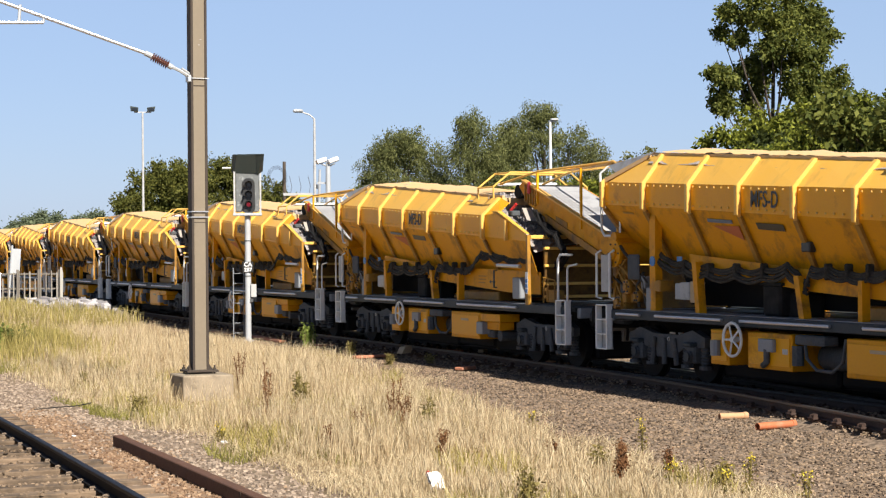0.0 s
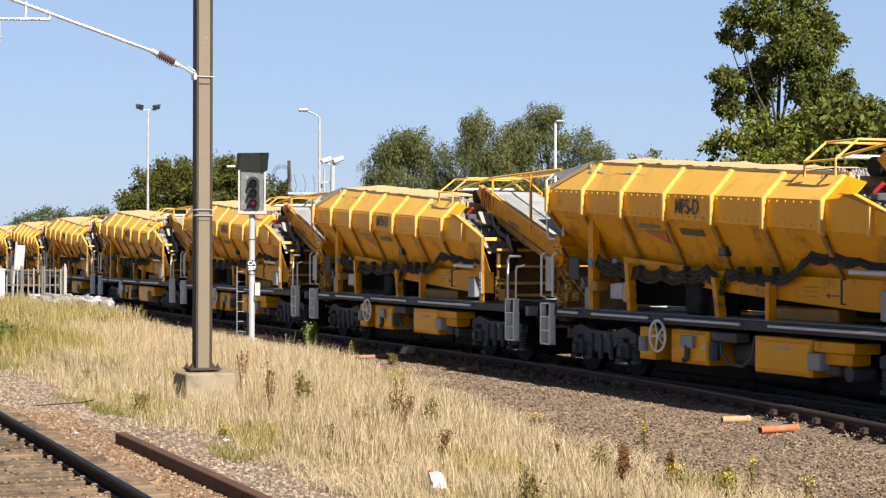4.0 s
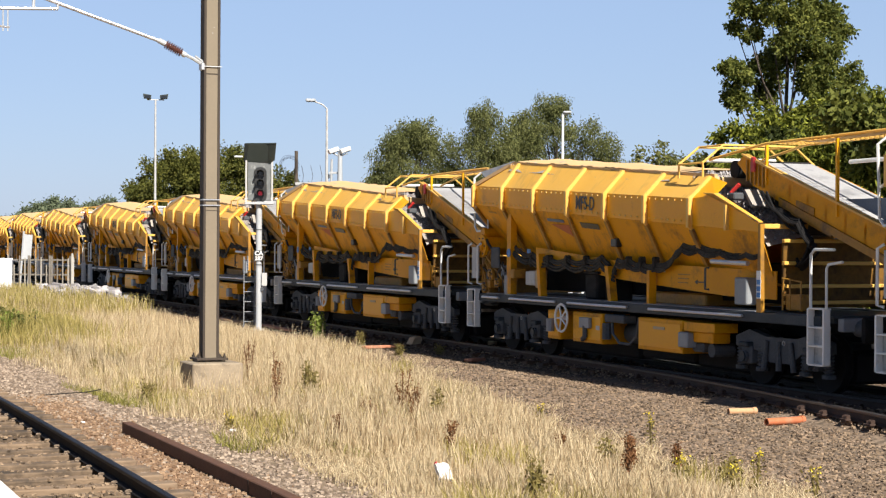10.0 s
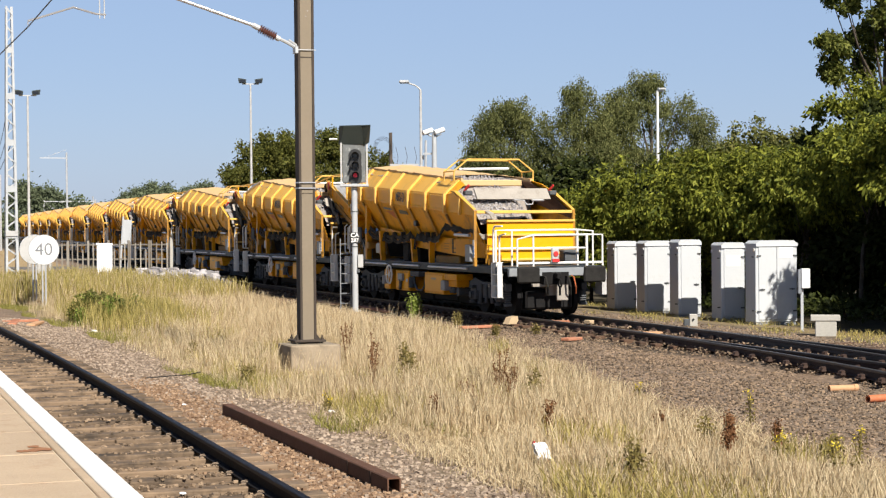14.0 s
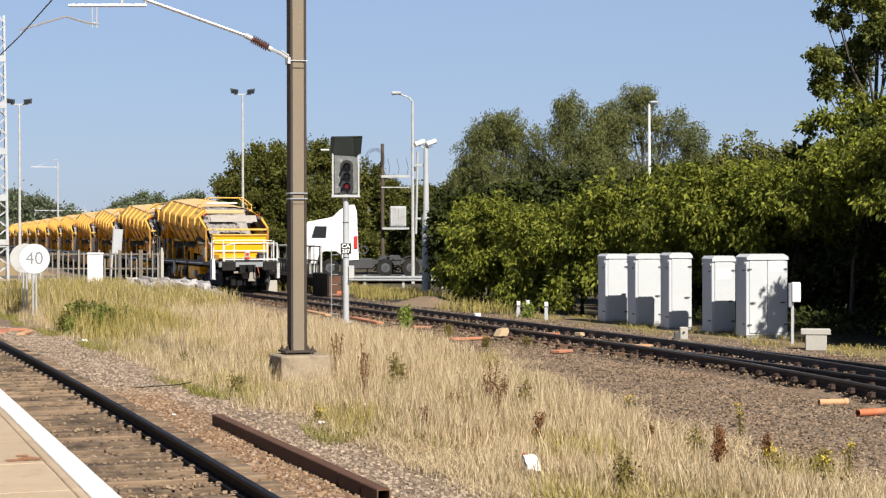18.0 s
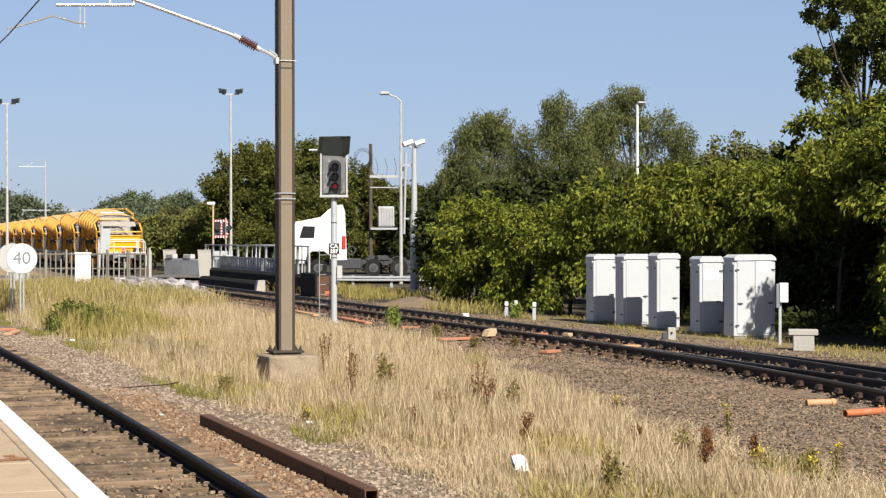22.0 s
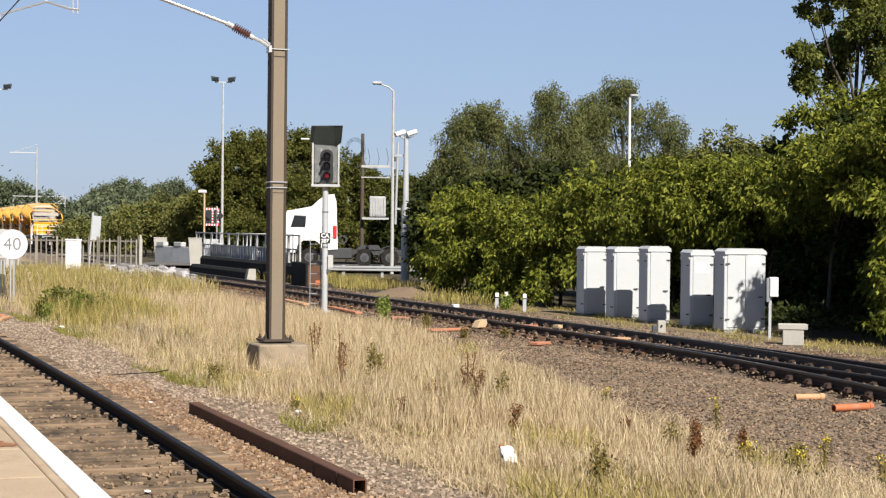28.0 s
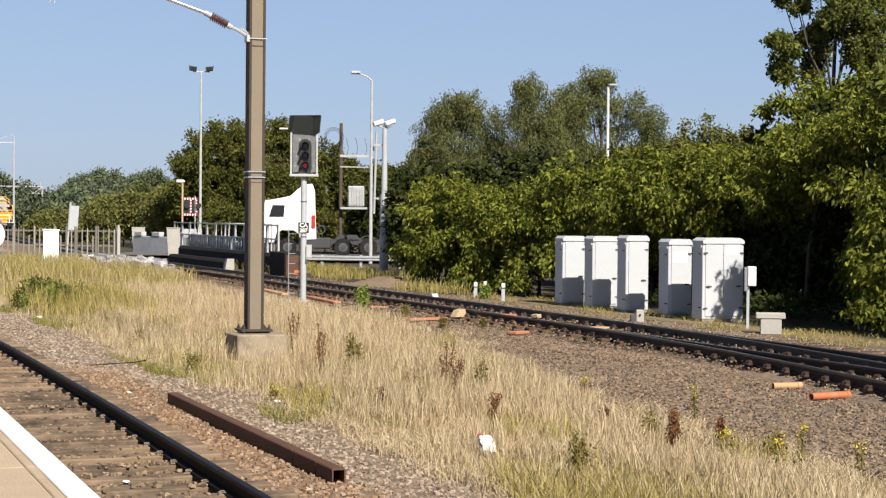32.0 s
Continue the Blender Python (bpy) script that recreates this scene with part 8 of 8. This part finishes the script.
tagged(new("grass_thatch", cloud_mesh("grass_thatch", blades(66000, thatch, 0.16, 1.7, 0.0042, 23), STRAW)), "low tangled thatch of bleached grass", "grass", kind="stuff")


def stalk(g):
    q = in_strip(g)
    return None if q is None else (q[0], q[1], max(q[2], 0.6))


tagged(new("seed_stalks", cloud_mesh("seed_stalks", blades(2600, stalk, 0.56, 0.4, 0.006, 13), STRAW)), "taller pale seed stalks standing out of the grass", "grass", kind="stuff")


def mixed(g):
    y = 11 + 30 * g.random() ** 1.3
    x = grass_left(y) + (grass_right(y) - grass_left(y)) * g.random()
    if noise.noise((x * 0.5, y * 0.4, 11.0)) < 0.08:
        return None
    return x, y, 0.8


tagged(new("mixed_grass", cloud_mesh("mixed_grass", blades(26000, mixed, 0.34, 0.7, 0.006, 14), GREENGRASS)), "olive patches of living grass among the straw", "grass", kind="stuff")


def in_verge(g):
    y = 13 + 48 * g.random()
    x = grass_left(y) - 0.35 + 1.3 * g.random() ** 1.4
    if noise.noise((x * 0.4, y * 0.22, 7.0)) < -0.05:
        return None
    return x, y, 0.7


tagged(new("green_grass", cloud_mesh("green_grass", blades(20000, in_verge, 0.2, 0.9, 0.006, 4), VERGE)), "short yellow-green grass along the ballast edge", "grass", kind="stuff")


def far_patch(g):
    y = 58 + 21 * g.random()
    x = 3.5 + 9.8 * g.random()
    if x > 11.6 and y > 66:
        return None
    return (x, y, 0.8 + 0.5 * noise.noise((x * 0.4, y * 0.3, 1)))


tagged(new("rough_grass", cloud_mesh("rough_grass", blades(24000, far_patch, 0.85, 0.4, 0.011, 6), GREENGRASS)), "rough yellow-green grass before the fence", "grass", kind="stuff")


tagged(new("pale_grass", cloud_mesh("pale_grass", blades(11000, far_patch, 0.8, 0.5, 0.009, 16), STRAW)), "pale dry stems among the rough grass", "grass", kind="stuff")


def clump_patch(g):
    x, y = 7.2 + 0.9 * g.normal(), 48.0 + 2.6 * g.normal()
    return (x, y, 0.75 + 0.6 * noise.noise((x * 0.9, y * 0.6, 31))) if x > 5.8 else None


tagged(new("tussock_grass", cloud_mesh("tussock_grass", blades(9000, clump_patch, 0.72, 0.45, 0.008, 26), GREENGRASS)), "tall olive tussocks round the brambles", "grass", kind="stuff")


def back_patch(g):
    y = 50 + 32 * g.random()
    x = 18.9 + 5.2 * g.random()
    if noise.noise((x * 0.5, y * 0.3, 4)) < -0.15 or (y < 58 and x > 20.2) or (18.0 < x < 22.2 and 54.5 < y < 61.0):
        return None
    return (x, y, 0.7)


tagged(new("verge_grass", cloud_mesh("verge_grass", blades(11000, back_patch, 0.55, 0.5, 0.011, 8), GREENGRASS)), "green and straw grass beyond the far track", "grass", kind="stuff")


# ---- ballast ----
def stones(n, place, lo, hi, seed):
    g = np.random.default_rng(seed)
    base = np.array([(x, y, z) for z in (-1, 1) for y in (-1, 1) for x in (-1, 1)], float)
    quads = np.array([(0, 2, 3, 1), (4, 5, 7, 6), (0, 1, 5, 4), (2, 6, 7, 3), (0, 4, 6, 2), (1, 3, 7, 5)])
    vs, fs, k = [], [], 0
    for _ in range(n):
        q = place(g)
        if q is None:
            continue
        x, y, dz = q
        s = g.uniform(lo, hi)
        b = base * g.uniform(0.55, 1.0, (8, 3)) * s * np.array([g.uniform(0.7, 1.2), g.uniform(0.7, 1.2), g.uniform(0.5, 0.8)])
        a, t = g.uniform(0, 6.28), g.uniform(-0.6, 0.6)
        ca, sa, ct, st_ = math.cos(a), math.sin(a), math.cos(t), math.sin(t)
        b = b @ np.array([[1, 0, 0], [0, ct, -st_], [0, st_, ct]]) @ np.array([[ca, -sa, 0], [sa, ca, 0], [0, 0, 1]])
        vs.append(b + (x, y, ground_z(x, y) + dz + s * 0.25))
        fs.append(quads + k)
        k += 8
    me = bpy.data.meshes.new("ballast")
    me.from_pydata(np.concatenate(vs).tolist(), [], np.concatenate(fs).tolist())
    return me


def strip_beyond(g):
    y = 26 + 24 * g.random()
    x = 18.9 + 2.4 * g.random() ** 0.8
    if noise.noise((x * 0.9, y * 0.5, 41)) < 0.0:
        return None
    return x, y, 0.8


tagged(new("strip_grass", cloud_mesh("strip_grass", blades(6500, strip_beyond, 0.15, 1.2, 0.007, 46), GREENGRASS)), "low olive grass on the dirt beyond the far rail", "grass", kind="stuff")


def near_bed(g):
    y = 9 + 40 * g.random() ** 1.8
    x = 3.62 + (grass_left(y) + 0.3 - 3.62) * g.random()
    if abs(x - left_rail(y)) < 0.09:
        return None
    if abs(x - 4.4) < 0.55 and 10 < y < 27 and g.random() < 0.85:
        return None
    return x, y, 0.0


def rust_bed(g):
    y = 9.5 + 19 * g.random() ** 1.3
    return 4.35 + 0.45 * g.normal(), y, 0.0


def four_foot(g):
    y = 7 + 40 * g.random() ** 1.8
    x = left_rail(y) - 2.1 + 2.05 * g.random()
    ph = ((y + 6.0) / 0.66) % 1
    on_sleeper = ph < 0.19 or ph > 0.81
    if on_sleeper and g.random() < 0.66:
        return None
    return x, y, 0.055 if on_sleeper else 0.0


def fine_bed(g):
    y = 13 + 32 * g.random() ** 1.4
    lo = grass_right(y) - 0.6
    x = lo + (15.3 - lo) * g.random()
    return x, y, 0.0


def far_bed(g):
    y = 13 + 60 * g.random() ** 1.5
    lo = grass_right(y) - 0.5
    x = lo + (19.4 - lo) * g.random()
    if any(abs(x - q) < 0.09 for q in (far_line(y) - 0.752, far_line(y) + 0.752)):
        return None
    q = x - far_line(y)
    if (abs(q) < 0.75 and g.random() < 0.75) or (q > 0.75 and g.random() < 0.5):
        return None
    return x, y, (0.05 if abs(q) < 1.4 else 0.0)


for nm, me, mt, lab in (("ballast_stones", stones(23000, near_bed, 0.010, 0.028, 1), STONE, "pinkish grey ballast stones beside the platform track"), ("rusty_stones", stones(6000, rust_bed, 0.010, 0.026, 2), STONE_RUST, "rust-stained ballast stones along the steel channel"),
                        ("track_stones", stones(24000, four_foot, 0.012, 0.028, 3), STONE_BROWN, "brown ballast stones between the sleepers"), ("far_ballast_stones", stones(46000, far_bed, 0.011, 0.028, 4), STONE_BROWN, "brown-grey ballast stones beside the far track"),
                        ("ballast_chippings", stones(30000, fine_bed, 0.007, 0.019, 5), CHIPPING, "fine pale and dark chippings over the far ballast")):
    me.materials.append(mt)
    tagged(new(nm, me), lab, "ballast", kind="stuff")
heap = Form()
nn = 22
vs = [(18.2 + 4.6 * i / (nn - 1), 53.0 + 6.5 * j / (nn - 1), -0.3 + 0.42 * math.exp(-((i / (nn - 1) - 0.5) / 0.28) ** 2 - ((j / (nn - 1) - 0.5) / 0.30) ** 2) * (1 + 0.4 * noise.noise((i * 0.35, j * 0.35, 8))) + 0.06 * noise.noise((i * 0.9, j * 0.9, 3))) for j in range(nn) for i in range(nn)]
heap.add(vs, [(j * nn + i, j * nn + i + 1, (j + 1) * nn + i + 1, (j + 1) * nn + i) for j in range(nn - 1) for i in range(nn - 1)])
single("spoil_heap", heap, STONE_BROWN, pose(-0.5, 1.4, 0), "low brown heap of spoil beyond the far track", "spoil heap", recalc=False)
me = stones(1100, lambda g: (13.6 + 0.6 * g.normal(), 73.6 + 2.4 * g.normal(), 0.05 + 0.5 * g.random()), 0.09, 0.22, 9)
me.materials.append(GRAVEL)
tagged(new("rubble_pile", me), "pile of pale broken concrete by the fence", "rubble", kind="stuff")


# ---- weeds ----
def weed(kind, x, y, h, seed):
    g = np.random.default_rng(seed)
    name, label, cat = {"dock": ("dock_weed", "dead brown dock stalks in the dry grass", "weed"), "green": ("green_weed", "bushy green weed in the dry grass", "weed"),
                        "rag": ("ragwort", "ragwort with small yellow flowers", "weed"), "willow": ("willowherb", "fresh green sapling on the ballast", "weed")}[kind]
    t = thing(name, pose(x, y, ground_z(x, y) - 0.02, 0, 0, g.uniform(0, 360)), label, cat, name.replace("_", " ") + " plants")
    heads, leaves = [], []
    for k in range({"dock": 3, "green": 7, "rag": 4, "willow": 7}[kind]):
        lean = g.normal(size=2) * (0.10 if kind != "green" else 0.14) * h
        hh = h * g.uniform(0.7, 1.05)
        part("stem", Form().pipe([(lean[0] * 0.1, lean[1] * 0.1, 0), (lean[0] * 0.5, lean[1] * 0.5, hh * 0.5), (lean[0], lean[1], hh)], 0.006, 5), WEEDBROWN if kind == "dock" else WEEDGREEN, t)
        for _ in range({"dock": 110, "green": 55, "rag": 16, "willow": 110}[kind]):
            a = g.uniform(0.35 if kind == "dock" else 0.1, 1.0)
            p = np.array([lean[0] * a, lean[1] * a, hh * a]) + g.normal(size=3) * (0.024 if kind == "dock" else 0.06 if kind == "willow" else 0.04)
            (heads if kind == "dock" else leaves).append(p)
        if kind == "rag":
            for _ in range(7):
                heads.append(np.array([lean[0], lean[1], hh]) + g.normal(size=3) * 0.025)

    def cards(ps, s, droop):
        v = []
        for p in ps:
            a = g.normal(size=3)
            a[2] -= droop
            a /= np.linalg.norm(a)
            b = np.cross(a, g.normal(size=3))
            b /= np.linalg.norm(b)
            l, w = s * g.uniform(0.6, 1.3), s * 0.3
            v += [p, p + a * l * 0.5 + b * w, p + a * l, p + a * l * 0.5 - b * w]
        return np.array(v)
    if heads:
        hd_ = part("seed_head" if kind == "dock" else "flower_head", cloud_mesh("heads", cards(heads, 0.035 if kind == "dock" else 0.03, 0), WEEDBROWN if kind == "dock" else FLOWER), None, t, "brown seed head" if kind == "dock" else "yellow flowers")
        tagged(hd_, "brown seed head" if kind == "dock" else "yellow flowers", kind="stuff")
    if leaves:
        part("leaves", cloud_mesh("leaves", cards(leaves, 0.085 if kind == "willow" else 0.05, 0.3), FRESH if kind == "willow" else WEEDGREEN), None, t, "green leaves")


for k, (kind, x, y, h) in enumerate((("dock", 7.55, 24.98, 0.85), ("dock", 8.11, 19.5, 0.36), ("dock", 8.12, 22.24, 0.40), ("dock", 9.29, 18.78, 0.32), ("dock", 7.24, 21.1, 0.34), ("dock", 8.83, 30.8, 0.7), ("dock", 9.1, 23.6, 0.62), ("dock", 9.4, 17.2, 0.34), ("dock", 9.9, 17.0, 0.34), ("dock", 9.0, 16.6, 0.3),
                                     ("dock", 8.94, 22.74, 0.5), ("green", 8.75, 27.1, 0.55), ("green", 9.1, 22.3, 0.5), ("green", 7.20, 15.1, 0.42), ("green", 9.46, 17.9, 0.26), ("dock", 9.83, 18.0, 0.3), ("green", 10.0, 16.1, 0.24), ("green", 8.3, 25.4, 0.5),
                                     ("rag", 10.6, 22.1, 0.36), ("rag", 10.72, 19.1, 0.5), ("rag", 9.16, 15.75, 0.42), ("rag", 9.29, 14.86, 0.4), ("rag", 9.9, 15.4, 0.45), ("rag", 6.3, 22.9, 0.25), ("rag", 10.1, 14.6, 0.4), ("willow", 14.55, 44.05, 0.66), ("willow", 6.5, 45.4, 0.75), ("willow", 6.2, 47.4, 0.8), ("willow", 6.9, 46.6, 0.7), ("willow", 5.9, 46.0, 0.5),
                                     ("green", 14.5, 40.6, 0.3), ("green", 15.0, 36.6, 0.2), ("green", 13.9, 36.4, 0.24), ("willow", 19.4, 47.3, 0.4), ("green", 6.4, 33.0, 0.3), ("green", 6.2, 27.5, 0.28))):
    weed(kind, x, y, h * (1.2 if kind in ("dock", "green") else 1), 300 + k)

motions()
